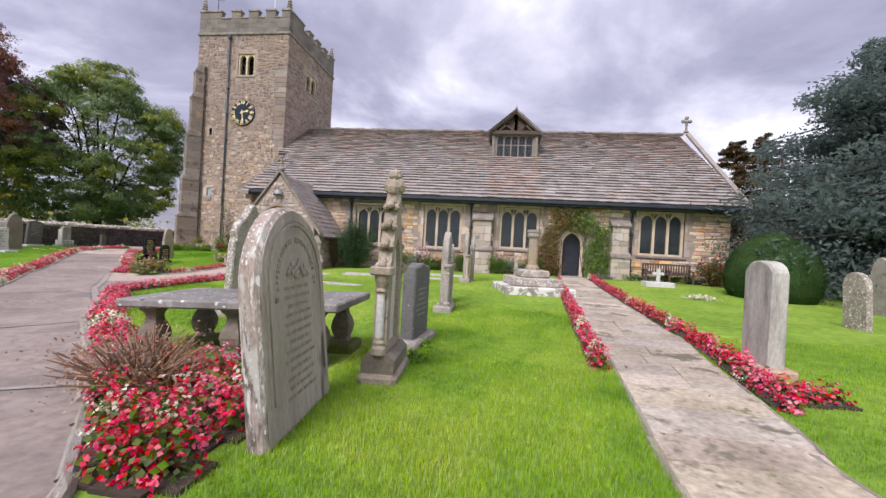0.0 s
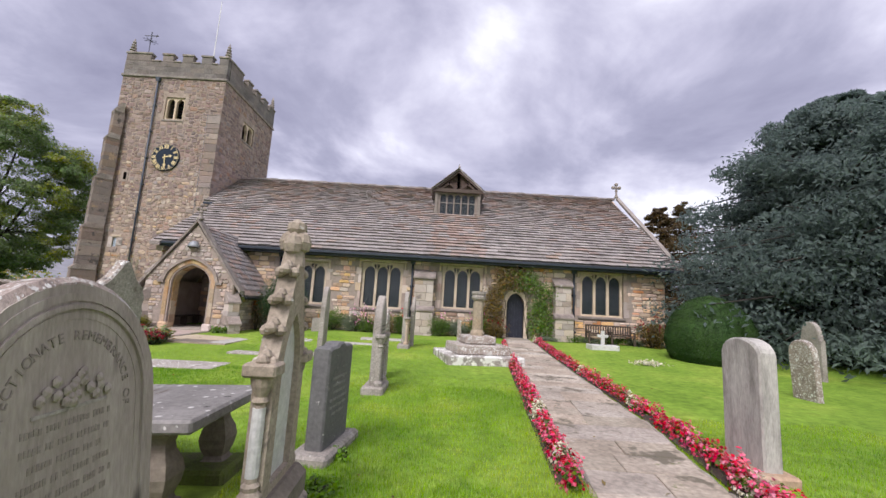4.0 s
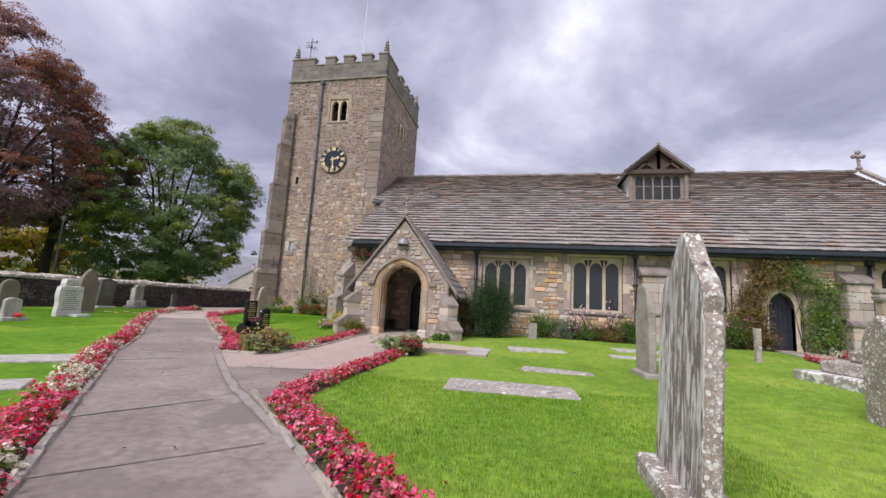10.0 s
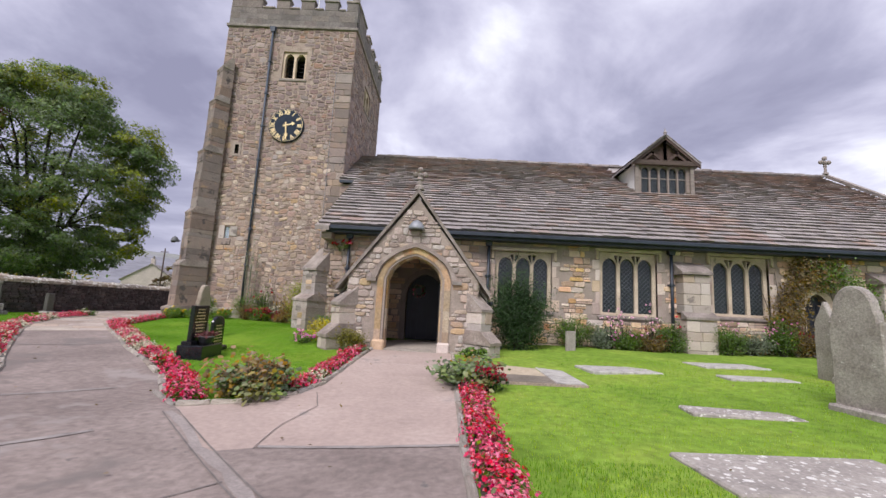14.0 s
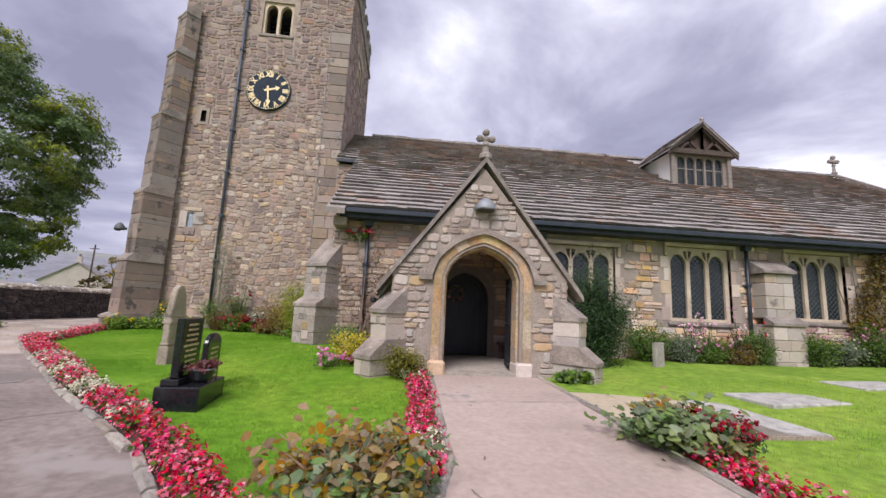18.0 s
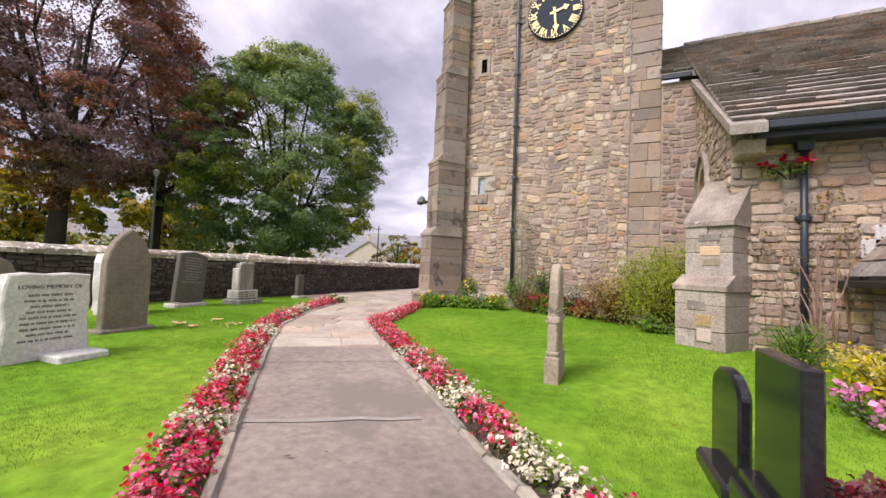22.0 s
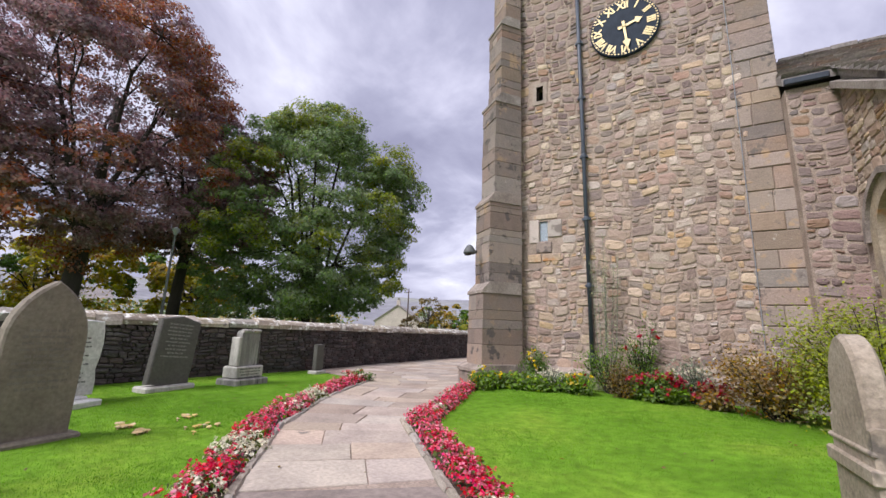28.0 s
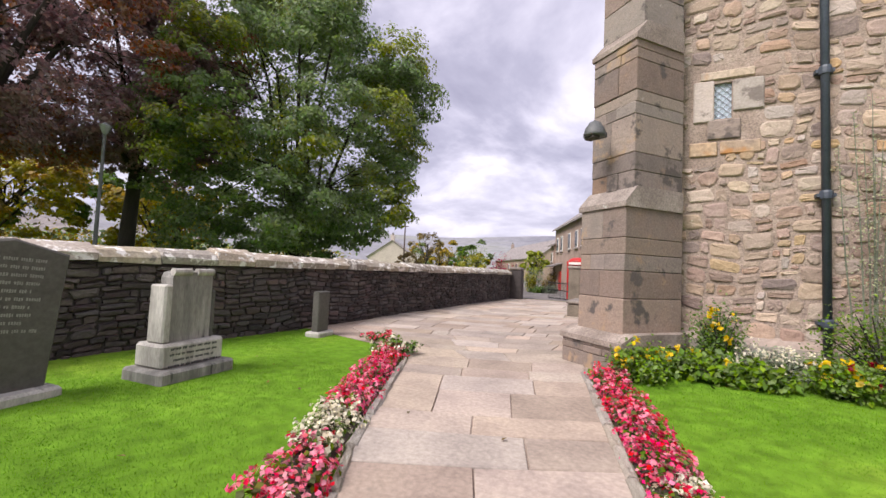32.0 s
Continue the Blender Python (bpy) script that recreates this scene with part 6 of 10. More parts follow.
for k in range(9):
    f = .10 + k * .075
    xs = f * (PC - PX0 + .36)
    zs = f * (P_APEX + .5 - P_EAVE)
    if P_EAVE - .5 + zs + .34 < 4.4:
        part("lead_step", new_box(xs - .04, xs + .2, -.012, .012, zs + .02, zs + .32, chamfer=.004), M_pale_lead, flash)
finial(PC, PY + .08, P_APEX + .15, .72, "porch_finial", "weathered stone cross finial on the porch gable")

lamp = thing("porch_lamp", "grey dome bulkhead floodlight above the porch arch", "lamp", at=(PC, PY - .02, 4.18))
b = bmesh.new()
prof = [(.24, 0), (.245, .03), (.22, .12), (.15, .22), (.07, .27), (.01, .28)]
lathe(b, prof, 18)
for v in list(b.verts):
    v.co.y = min(v.co.y * .9 - .1, -.0)
part("hood", b, M_lead, lamp, smooth=True)
part("lens", new_box(-.18, .18, -.24, -.03, -.03, 0, chamfer=.01), M_dark, lamp)

for o, n, sd in (((-11.95, 17.3), (-.72, -.69), 54), ((-8.5, 17.3), (.72, -.69), 55)):
    stepped_buttress(o, n, [(.4, 1.0, .95, .24), (1.3, 1.9, .62, .23)], "buttress", "stepped diagonal porch buttress with slab tops", 2.45, M_pale_block, sd, porch, pinv, .26)

# inside the porch: paved floor, bench, inner door with a wreath, open iron gate
structure("floor_porch", new_box(PX0 + .45, PX1 - .45, PY - .02, WY + .1, .5, .68), M_flag_stuff, "worn stone porch floor")
inner = thing("door_2", "dark oak inner church door hung with a wreath", "door", kind="structure", at=(-10.05, WY + .3, .65))
iinv = inner.matrix_basis.inverted()
part("door_leaf", plate(bmesh.new(), arch(INNER[0] + .01, INNER[1] - .01, .66, INNER[3], INNER[4]), [], .07, Matrix.Translation((0, WY + .3, 0))), M_door, inner).matrix_parent_inverse = iinv
for k in range(6):
    x = INNER[0] + .2 + k * .2
    part("plank_strip", new_box(x - .015, x + .015, WY + .27, WY + .3, .7, 2.8), M_door, inner).matrix_parent_inverse = iinv
part("door_surround", plate(bmesh.new(), arch(INNER[0] - .2, INNER[1] + .2, .66, INNER[3], INNER[4] + .2) + arch(INNER[0], INNER[1], .66, INNER[3], INNER[4])[::-1], [], .2, Matrix.Translation((0, WY - .05, 0))), M_porch_piece, inner).matrix_parent_inverse = iinv
for s, x0, x1 in (("w", PX0 + .46, PX0 + .82), ("e", PX1 - .82, PX1 - .46)):
    st = thing("porch_bench", "plain dark wooden bench along the porch wall", "bench", "porch benches", at=(x0, 18.0, .68))
    part("seat", new_box(0, x1 - x0, 0, 2.2, .40, .46, chamfer=.01), M_oak, st)
    for y in (.15, 1.1, 2.05):
        part("leg", new_box(.05, x1 - x0 - .05, y - .04, y + .04, 0, .40), M_oak, st)
gate = thing("porch_gate", "black iron porch gate standing open inwards", "gate", at=(PA[1] - .04, PY + .5, .68))
gm = Matrix.Rotation(radians(82), 4, "Z")
for z in (.1, 1.0, 1.9):
    part("rail", new_box(0, .74, -.015, .015, z, z + .05, gm), M_iron, gate)
for k in range(8):
    part("bar", tube(bmesh.new(), [gm @ Vector((.03 + k * .098, 0, .05)), gm @ Vector((.03 + k * .098, 0, 2.1))], .012, 6), M_iron, gate)

# dormer
M_timber = material("weathered_brown_timber", ((0.20, 0.165, 0.14), (0.31, 0.265, 0.23)), 2, 0.8, 0.4, 12, stretch=(1, 1, 6), vary=0.15)
dorm = thing("roof_dormer", "gabled timber roof dormer with five leaded lights", "dormer", kind="structure", at=((DX0 + DX1) / 2, DY, DSILL))
dinv = dorm.matrix_basis.inverted()


def dpart(name, bm, mat, label=""):
    ob = part(name, bm, mat, dorm, label)
    ob.matrix_parent_inverse = dinv
    return ob


DC = (DX0 + DX1) / 2
b = bmesh.new()
win_d = (DX0 + .22, DX1 - .22, DSILL + .2, DEAVE - .2)
nl = 5
lw = (win_d[1] - win_d[0]) / nl
dholes = [light_head(win_d[0] + k * lw + .04, win_d[0] + (k + 1) * lw - .04, win_d[2], win_d[3]) for k in range(nl)]
plate(b, [(DX0, DSILL), (DX1, DSILL), (DX1, DEAVE), (DX0, DEAVE)], dholes, .16, Matrix.Translation((0, DY, 0)))
dpart("window_frame", b, M_timber, "grey weathered timber window frame")
b = bmesh.new()
for x in (DX0, DX1 - .12):
    slab(b, [(x, DY + .16, DSILL), (x, DY + .16, DEAVE), (x, 28.0, DEAVE), (x, 28.0, DEAVE)][:3], (.12, 0, 0))
dpart("cheek", b, M_white, "pale painted dormer cheek")
for k in range(nl):
    dpart("pane", new_box(win_d[0] + k * lw + .03, win_d[0] + (k + 1) * lw - .03, DY + .1, DY + .11, win_d[2], win_d[3]), M_glass)
    dpart("lead_lattice", lattice(bmesh.new(), win_d[0] + k * lw + .03, win_d[0] + (k + 1) * lw - .03, win_d[2], win_d[3], DY + .08, None, .13), M_came)
    dpart("glazing_bar", new_box(win_d[0] + k * lw + .03, win_d[0] + (k + 1) * lw - .03, DY + .06, DY + .09, win_d[2] + .75, win_d[2] + .79), M_timber)
# added dark sheet that stands in for the shade inside the dormer
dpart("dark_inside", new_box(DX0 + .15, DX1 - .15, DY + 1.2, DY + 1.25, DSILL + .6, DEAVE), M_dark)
dpart("sill", new_box(DX0 - .12, DX1 + .12, DY - .2, DY + .05, DSILL - .08, DSILL + .1, chamfer=.02), M_white, "white lead-covered sill")
b = bmesh.new()
slab(b, [(DX0 - .15, DY - .16, DSILL - .03), (DX1 + .15, DY - .16, DSILL - .03), (DX1 + .25, DY - .29, DSILL - .2), (DX0 - .25, DY - .29, DSILL - .2)], (0, 0, .03))
dpart("sill_apron", b, M_lead, "pale lead apron under the dormer")
OV = .34
for s in (-1, 1):
    xe = DC + s * ((DX1 - DX0) / 2 + OV)
    zr = DEAVE - .02
    # slated slope running back into the main roof
    b2 = bmesh.new()
    back_hi, back_lo = 29.15, 19.95 + (zr - 4.8) / ROOF_S
    vs = [b2.verts.new(p) for p in ((DC, DY - .32, DAPEX + .02), (xe, DY - .32, zr), (xe, back_lo + .2, zr), (DC, back_hi, DAPEX + .02), (DC, DY - .32, DAPEX - .08), (xe, DY - .32, zr - .1), (xe, back_lo + .2, zr - .1), (DC, back_hi, DAPEX - .08))]
    for q in ((0, 1, 2, 3), (4, 7, 6, 5), (0, 4, 5, 1), (1, 5, 6, 2), (2, 6, 7, 3), (3, 7, 4, 0)):
        b2.faces.new([vs[i] for i in q])
    dpart("roof_slope", b2, M_slate)
    sl = math.hypot(xe - DC, DAPEX - zr)
    o = (xe, DY - .34, zr + .03) if s > 0 else (xe, DY + 2.4, zr + .03)
    lim = 2.9
    fr = slope_frame(o, (0, s, 0), (DC - xe, 0, DAPEX - zr))
    slate_slope(dorm, "slate", fr, lim - .02, sl, 95 + s, 8, thick=.04)
    # barge board and truss
    dpart("barge_board", slab(bmesh.new(), [(DC, DY - .29, DAPEX - .06), (DC, DY - .29, DAPEX - .24), (xe, DY - .29, zr - .25), (xe, DY - .29, zr - .08)], (0, .06, 0)), M_oak, "dark timber barge board")
    dpart("strut", slab(bmesh.new(), [(DC + s * .1, DY - .2, DEAVE + .15), (DC + s * .75, DY - .2, DEAVE + .70), (DC + s * .82, DY - .2, DEAVE + .60), (DC + s * .2, DY - .2, DEAVE + .08)], (0, .1, 0)), M_oak)
    dpart("strut", slab(bmesh.new(), [(DC + s * .95, DY - .2, DEAVE + .12), (DC + s * .5, DY - .2, DEAVE + .5), (DC + s * .6, DY - .2, DEAVE + .58), (DC + s * 1.1, DY - .2, DEAVE + .15)], (0, .1, 0)), M_oak)
    dpart("corner_post", new_box(DC + s * 1.38 - .09, DC + s * 1.38 + .09, DY - .12, DY - .002, DSILL, DEAVE, chamfer=.01), M_timber)
dpart("tie_beam", new_box(DC - 1.52, DC + 1.52, DY - .27, DY - .1, DEAVE - .15, DEAVE + .1, chamfer=.02), M_oak, "dark timber tie beam")
dpart("king_post", new_box(DC - .08, DC + .08, DY - .2, DY - .2, DEAVE + .1, DAPEX - .2), M_oak)
b = bmesh.new()
slab(b, [(DX0, DY + .02, DEAVE), (DX1, DY + .02, DEAVE), (DC, DY + .02, DAPEX - .1)], (0, .08, 0))
dpart("gable_boarding", b, M_oak)
dpart("ridge_finial", lathe(bmesh.new(), [(.1, 0), (.05, .08), (.09, .16), (.04, .25), (.01, .38)], 8, Matrix.Translation((DC, DY - .25, DAPEX - .02))), M_slate)


# ---- gravestones ----
G_GREY = ((0.216, 0.189, 0.167), (0.315, 0.284, 0.252), (0.378, 0.347, 0.306))
M_grave = material("grey_gravestone", G_GREY, 2.2, 0.9, 0.6, 26, fine=0.35, spots=[((0.22, 0.195, 0.165), 1.6, 0.59), ((0.17, 0.145, 0.12), 3.4, 0.64), ((0.58, 0.56, 0.50), 11.0, 0.66)])
M_lichen = material("lichened_gravestone", ((0.20, 0.165, 0.14), (0.30, 0.25, 0.21), (0.38, 0.325, 0.28)), 3.2, 0.92, 0.8, 24, fine=0.35, spots=[((0.27, 0.185, 0.13), 1.3, 0.61), ((0.38, 0.37, 0.22), 3.0, 0.70), ((0.47, 0.45, 0.42), 3.6, 0.56), ((0.095, 0.085, 0.08), 4.2, 0.645), ((0.56, 0.545, 0.51), 9.0, 0.62), ((0.62, 0.61, 0.57), 42.0, 0.66, 1), ((0.66, 0.65, 0.61), 20.0, 0.64, 1), ((0.70, 0.69, 0.65), 11.0, 0.57, 1)])
M_streak = material("gravestone_streaked_with_lichen", ((0.244, 0.189, 0.159), (0.354, 0.287, 0.250), (0.439, 0.372, 0.329)), 2.6, 0.92, 0.8, 26, fine=0.35, stretch=(1.9, 1.9, .55), spots=[((0.13, 0.105, 0.095), 2.2, 0.58), ((0.45, 0.43, 0.39), 5.0, 0.56), ((0.58, 0.56, 0.53), 7.0, 0.58), ((0.66, 0.645, 0.61), 13.0, 0.60), ((0.70, 0.69, 0.65), 9.0, 0.50, 1), ((0.68, 0.67, 0.63), 24.0, 0.55, 1)])
M_white_streak = material("stone_run_with_white_lichen", ((0.17, 0.145, 0.128), (0.24, 0.21, 0.19), (0.31, 0.28, 0.255)), 2.0, 0.92, 0.8, 26, fine=0.35, stretch=(5, 5, .8), spots=[((0.12, 0.10, 0.092), 1.6, 0.56), ((0.50, 0.485, 0.455), 2.2, 0.50), ((0.70, 0.685, 0.65), 3.6, 0.51)])
M_ledger = material("lichen_spotted_ledger", ((0.24, 0.215, 0.195), (0.33, 0.295, 0.265), (0.39, 0.355, 0.32)), 1.6, 0.92, 0.4, 26, spots=[((0.17, 0.15, 0.135), 2.0, 0.62), ((0.66, 0.64, 0.60), 7.0, 0.56, 1), ((0.62, 0.60, 0.56), 16.0, 0.56, 1), ((0.58, 0.56, 0.52), 2.4, 0.63)])
M_brownish = material("lichened_brown_gravestone", ((0.22, 0.18, 0.135), (0.32, 0.265, 0.205), (0.38, 0.325, 0.26)), 2.4, 0.9, 0.5, 22, fine=0.3, spots=[((0.13, 0.112, 0.095), 2.2, 0.60), ((0.56, 0.54, 0.48), 7.0, 0.68)])
M_moss = material("damp_mossy_stone", ((0.05, 0.075, 0.012), (0.11, 0.14, 0.022), (0.09, 0.075, 0.05)), 3.0, 0.95, 0.9, 30)
M_brown = material("brown_sandstone_gravestone", ((0.118, 0.100, 0.077), (0.185, 0.155, 0.122), (0.229, 0.196, 0.155)), 1.5, 0.9, 0.35, 26, spots=[((0.42, 0.40, 0.35), 9.0, 0.72)])
M_slatestone = material("dark_slate_gravestone", ((0.064, 0.060, 0.053), (0.102, 0.096, 0.086)), 1.5, 0.65, 0.15, 30, spots=[((0.5, 0.5, 0.48), 16.0, 0.74)])
M_slate_spotted = material("slate_spotted_with_lichen", ((0.10, 0.098, 0.096), (0.155, 0.152, 0.148)), 1.5, 0.75, 0.3, 30, spots=[((0.28, 0.27, 0.255), 2.2, 0.64), ((0.60, 0.59, 0.56), 13.0, 0.66)])
M_granite = material("polished_black_granite", ((0.008, 0.009, 0.011), (0.018, 0.019, 0.022)), 20, 0.14, 0.0)
M_marble = material("white_marble", ((0.468, 0.459, 0.441), (0.630, 0.621, 0.603)), 1.4, 0.55, 0.15, 24, spots=[((0.33, 0.32, 0.29), 2.6, 0.64)])
M_dirty = material("rain_streaked_limestone", ((0.22, 0.207, 0.187), (0.41, 0.39, 0.355), (0.50, 0.48, 0.44)), 1.6, 0.85, 0.25, 24, stretch=(2.5, 2.5, .6), spots=[((0.19, 0.18, 0.17), 1.4, 0.63)])
M_tomb = material("dark_table_tomb_top", ((0.146, 0.137, 0.128), (0.201, 0.189, 0.179), (0.256, 0.240, 0.226)), 1.6, 0.75, 0.35, 30, spots=[((0.30, 0.29, 0.27), 2.2, 0.60), ((0.085, 0.08, 0.075), 1.9, 0.61), ((0.42, 0.41, 0.39), 6.5, 0.66), ((0.055, 0.05, 0.047), 6.0, 0.47, 1), ((0.55, 0.54, 0.51), 12.0, 0.52, 1)])
M_letter = material("weathered_inscription", ((0.13, 0.112, 0.098), (0.19, 0.168, 0.148)), 6, 0.9, 0.1)
M_face = material("streaked_inscribed_face", ((0.269, 0.228, 0.192), (0.358, 0.310, 0.266), (0.435, 0.384, 0.333)), 1.5, 0.9, 0.5, 24, stretch=(2.4, 2.4, .5), fine=0.2, spots=[((0.15, 0.13, 0.112), 1.4, 0.62), ((0.46, 0.44, 0.40), 8.0, 0.70)])
M_faint = material("worn_shallow_inscription", ((0.226, 0.193, 0.162), (0.281, 0.244, 0.210)), 6, 0.9, 0.1)
M_goldletter = material("gilt_inscription", ((0.55, 0.42, 0.20), (0.66, 0.52, 0.28)), 6, 0.5, 0.1)
M_darkletter = material("leaded_inscription", ((0.05, 0.05, 0.052), (0.09, 0.09, 0.09)), 6, 0.7, 0.1)
M_palemark = material("faint_pale_inscription", ((0.22, 0.21, 0.20), (0.28, 0.27, 0.25)), 6, 0.9, 0.1)


def outline(shape, w, hgt):
    """Half-symmetric outline of a headstone, bottom left up and round to bottom right."""
    r = w / 2
    if shape == "round":
        return [(-r, 0), (-r, hgt - r)] + [(-r * math.cos(a), hgt - r + r * math.sin(a)) for a in np.linspace(.15, math.pi - .15, 15)] + [(r, hgt - r), (r, 0)]
    if shape == "low_round":
        q = r * .55
        return [(-r, 0), (-r, hgt - q)] + [(-r * math.cos(a), hgt - q + q * math.sin(a)) for a in np.linspace(.15, math.pi - .15, 13)] + [(r, hgt - q), (r, 0)]
    if shape == "pointed":
        rise = w * .88
        R = (r * r + rise * rise) / (2 * r)
        end = math.asin(min(1, rise / R))
        side = [(-r + R - R * math.cos(a), hgt - rise + R * math.sin(a)) for a in np.linspace(0, end, 8)]
        return [(-r, 0)] + side + [(-x, z) for x, z in side[-2::-1]] + [(r, 0)]
    if shape == "ogee":
        return [(-r, 0), (-r, hgt * .62), (-r * .92, hgt * .66), (-r * .98, hgt * .72), (-r * .8, hgt * .80), (-r * .5, hgt * .86), (-r * .28, hgt * .93), (-r * .12, hgt * .99), (0, hgt), (r * .12, hgt * .99), (r * .28, hgt * .93), (r * .5, hgt * .86), (r * .8, hgt * .80), (r * .98, hgt * .72), (r * .92, hgt * .66), (r, hgt * .62), (r, 0)]
    if shape == "shoulder":
        return [(-r, 0), (-r, hgt * .70), (-r * .86, hgt * .70), (-r * .86, hgt * .76)] + [(-r * .8 * math.cos(a), hgt * .76 + hgt * .24 * math.sin(a) ** .9) for a in np.linspace(.1, math.pi - .1, 11)] + [(r * .86, hgt * .76), (r * .86, hgt * .70), (r, hgt * .70), (r, 0)]
    if shape == "gabled":
        return [(-r, 0), (-r, hgt * .93), (0, hgt), (r, hgt * .93), (r, 0)]
    if shape == "curvy":
        return [(-r, 0), (-r, hgt * .95), (-r * .8, hgt * .965), (-r * .4, hgt * .965), (-r * .2, hgt), (r * .2, hgt), (r * .4, hgt * .965), (r * .8, hgt * .965), (r, hgt * .95), (r, 0)]
    if shape == "rough":
        g = rng_of(int(w * 1000))
        return [(-r, 0)] + [(-r + g.normal(0, .018), hgt * k / 6) for k in range(1, 6)] + [(-r * .93, hgt * .98), (-r * .5, hgt), (0, hgt * .985), (r * .5, hgt), (r * .95, hgt * .985)] + [(r + g.normal(0, .018), hgt * k / 6) for k in range(5, 0, -1)] + [(r, 0)]
    return [(-r, 0), (-r, hgt), (r, hgt), (r, 0)]


def slab_stone(bm, pts, thick, edge=0.02):
    """A stone cut to an outline, with worn front and back edges. Front at y=-thick/2."""
    cx, cz = 0.0, sum(p[1] for p in pts) / len(pts)

    def inset(d):
        return [(x - math.copysign(min(d, abs(x)), x), max(z - (d if z > 0.02 else 0), 0)) for x, z in pts]

    rings = []
    for d, y in ((edge, -thick / 2), (0, -thick / 2 + edge), (0, thick / 2 - edge), (edge, thick / 2)):
        rings.append([bm.verts.new((x, y, z)) for x, z in inset(d)])
    n = len(pts)
    for a, b in zip(rings, rings[1:]):
        for i in range(n):
            bm.faces.new((a[i], a[(i + 1) % n], b[(i + 1) % n], b[i]))
    bm.faces.new(rings[0])
    bm.faces.new(rings[-1][::-1])
    return bm


def text_lines(parent, mat, w, z_top, lines, y, step=0.075, seed=1, label=""):
    """Rows of short bars where an inscription cannot be read."""
    g = rng_of(seed)
    b = bmesh.new()
    for k in range(lines):
        span = w * g.uniform(.55, .95)
        x = -span / 2
        z = z_top - k * step
        while x < span / 2:
            for _ in range(int(g.integers(2, 8))):
                l = g.uniform(.009, .016)
                if x + l < span / 2:
                    box(b, x, x + l, y - .002, y + .004, z - step * g.uniform(.16, .24), z + step * g.uniform(.16, .24))
                x += l + .006
            x += .018
    tagged(part("inscription", b, mat, parent, label), kind="stuff")


def words(parent, txt, size, m, mat, name="inscription"):
    cu = bpy.data.curves.new(name, "FONT")
    cu.body, cu.size, cu.align_x, cu.align_y, cu.extrude = txt, size, "CENTER", "CENTER", .003
    cu.materials.append(mat)
    ob = new(name, cu)
    ob.parent = parent
    ob.matrix_basis = m @ Matrix.Rotation(radians(90), 4, "X")
    return ob


def headstone(label, x, y, turn, w, hgt, thick, shape, mat, base=None, lean=0.0, tilt=0.0, lines=0, letter=None, sink=0.08, base_mat=None, group="churchyard gravestones", z_top=None, panel=None, back=None):
    """An upright gravestone; its broad face looks to local -y."""
    t = thing("gravestone", label, "gravestone", group, at=(x, y, gz(x, y)), turn=turn)
    bh = base[2] if base else 0
    if base:
        part("base", new_box(-base[0] / 2, base[0] / 2, -base[1] / 2, base[1] / 2, -sink, bh, chamfer=.03), base_mat or mat, t)
    m = Matrix.Translation((0, 0, bh - (0 if base else sink))) @ Matrix.Rotation(radians(tilt), 4, "X") @ Matrix.Rotation(radians(lean), 4, "Y")
    bm = slab_stone(bmesh.new(), outline(shape, w, hgt - bh + (0 if base else sink)), thick)
    bmesh.ops.transform(bm, matrix=m, verts=bm.verts[:])
    st = part("stone", bm, mat, t)
    if panel:
        bm = plate(bmesh.new(), outline(shape, w - .05, hgt - bh - .025), [], .01, Matrix.Translation((0, -thick / 2 - .004, 0)))
        bmesh.ops.transform(bm, matrix=m, verts=bm.verts[:])
        part("face_panel", bm, panel, st, "cleaner dressed face")
    if back:
        bm = plate(bmesh.new(), outline(shape, w - .03, hgt - bh - .015), [], .01, Matrix.Translation((0, thick / 2 - .005, 0)))
        bmesh.ops.transform(bm, matrix=m, verts=bm.verts[:])
        part("back_panel", bm, back, st, "back run over with white lichen streaks")
    if lines:
        top = z_top or hgt * .68
        text_lines(st, letter or M_letter, w * .75, top, lines, -thick / 2, .075, int(abs(x * 100)))
        st.children[0].matrix_basis = m @ Matrix.Translation((0, 0, -bh if base else sink))
    return t


# the broad headstone with an arched border, carved wreath and lettering
big = thing("gravestone", "tall round-headed gravestone with carved border and lettering", "gravestone", "churchyard gravestones", at=(-.805, 1.42, .6), turn=94.4)
# it leans back a little
big.matrix_basis = pose(-.805, 1.42, .6, -6.5, 0, 94.4)
bw, bh_ = 1.2, 1.665
bm = slab_stone(bmesh.new(), outline("round", bw, bh_ + .1), .15, .025)
bmesh.ops.translate(bm, verts=bm.verts[:], vec=(0, 0, -.1))
bstone = part("stone", bm, M_streak, big)
part("face_panel", plate(bmesh.new(), outline("round", bw - .07, bh_ - .035)[:], [], .012, Matrix.Translation((0, -.080, 0))), M_face, bstone, "dressed grey inscribed face")
for k, (d, wd, pr) in enumerate(((.075, .035, .012), (.125, .02, .02), (.16, .03, .008))):
    def ring(dd):
        r = bw / 2 - dd
        cz = bh_ - bw / 2
        return [(-r, .25)] + [(-r * math.cos(a), cz + r * math.sin(a)) for a in np.linspace(0, math.pi, 25)] + [(r, .25)]
    bb = bmesh.new()
    plate(bb, ring(d) + ring(d + wd)[::-1], [], pr + .01, Matrix.Translation((0, -.075 - pr, 0)))
    part("border_moulding", bb, M_face, bstone)
arc_text, cz, rr = "AFFECTIONATE REMEMBRANCE OF", bh_ - bw / 2, .335
for i, ch in enumerate(arc_text):
    a = math.pi * (1.02 - 1.04 * i / (len(arc_text) - 1))
    if ch != " ":
        words(bstone, ch, .062, Matrix.Translation((rr * math.cos(a), -.0815, cz + rr * math.sin(a))) @ Matrix.Rotation(math.pi / 2 - a, 4, "Y"), M_faint)
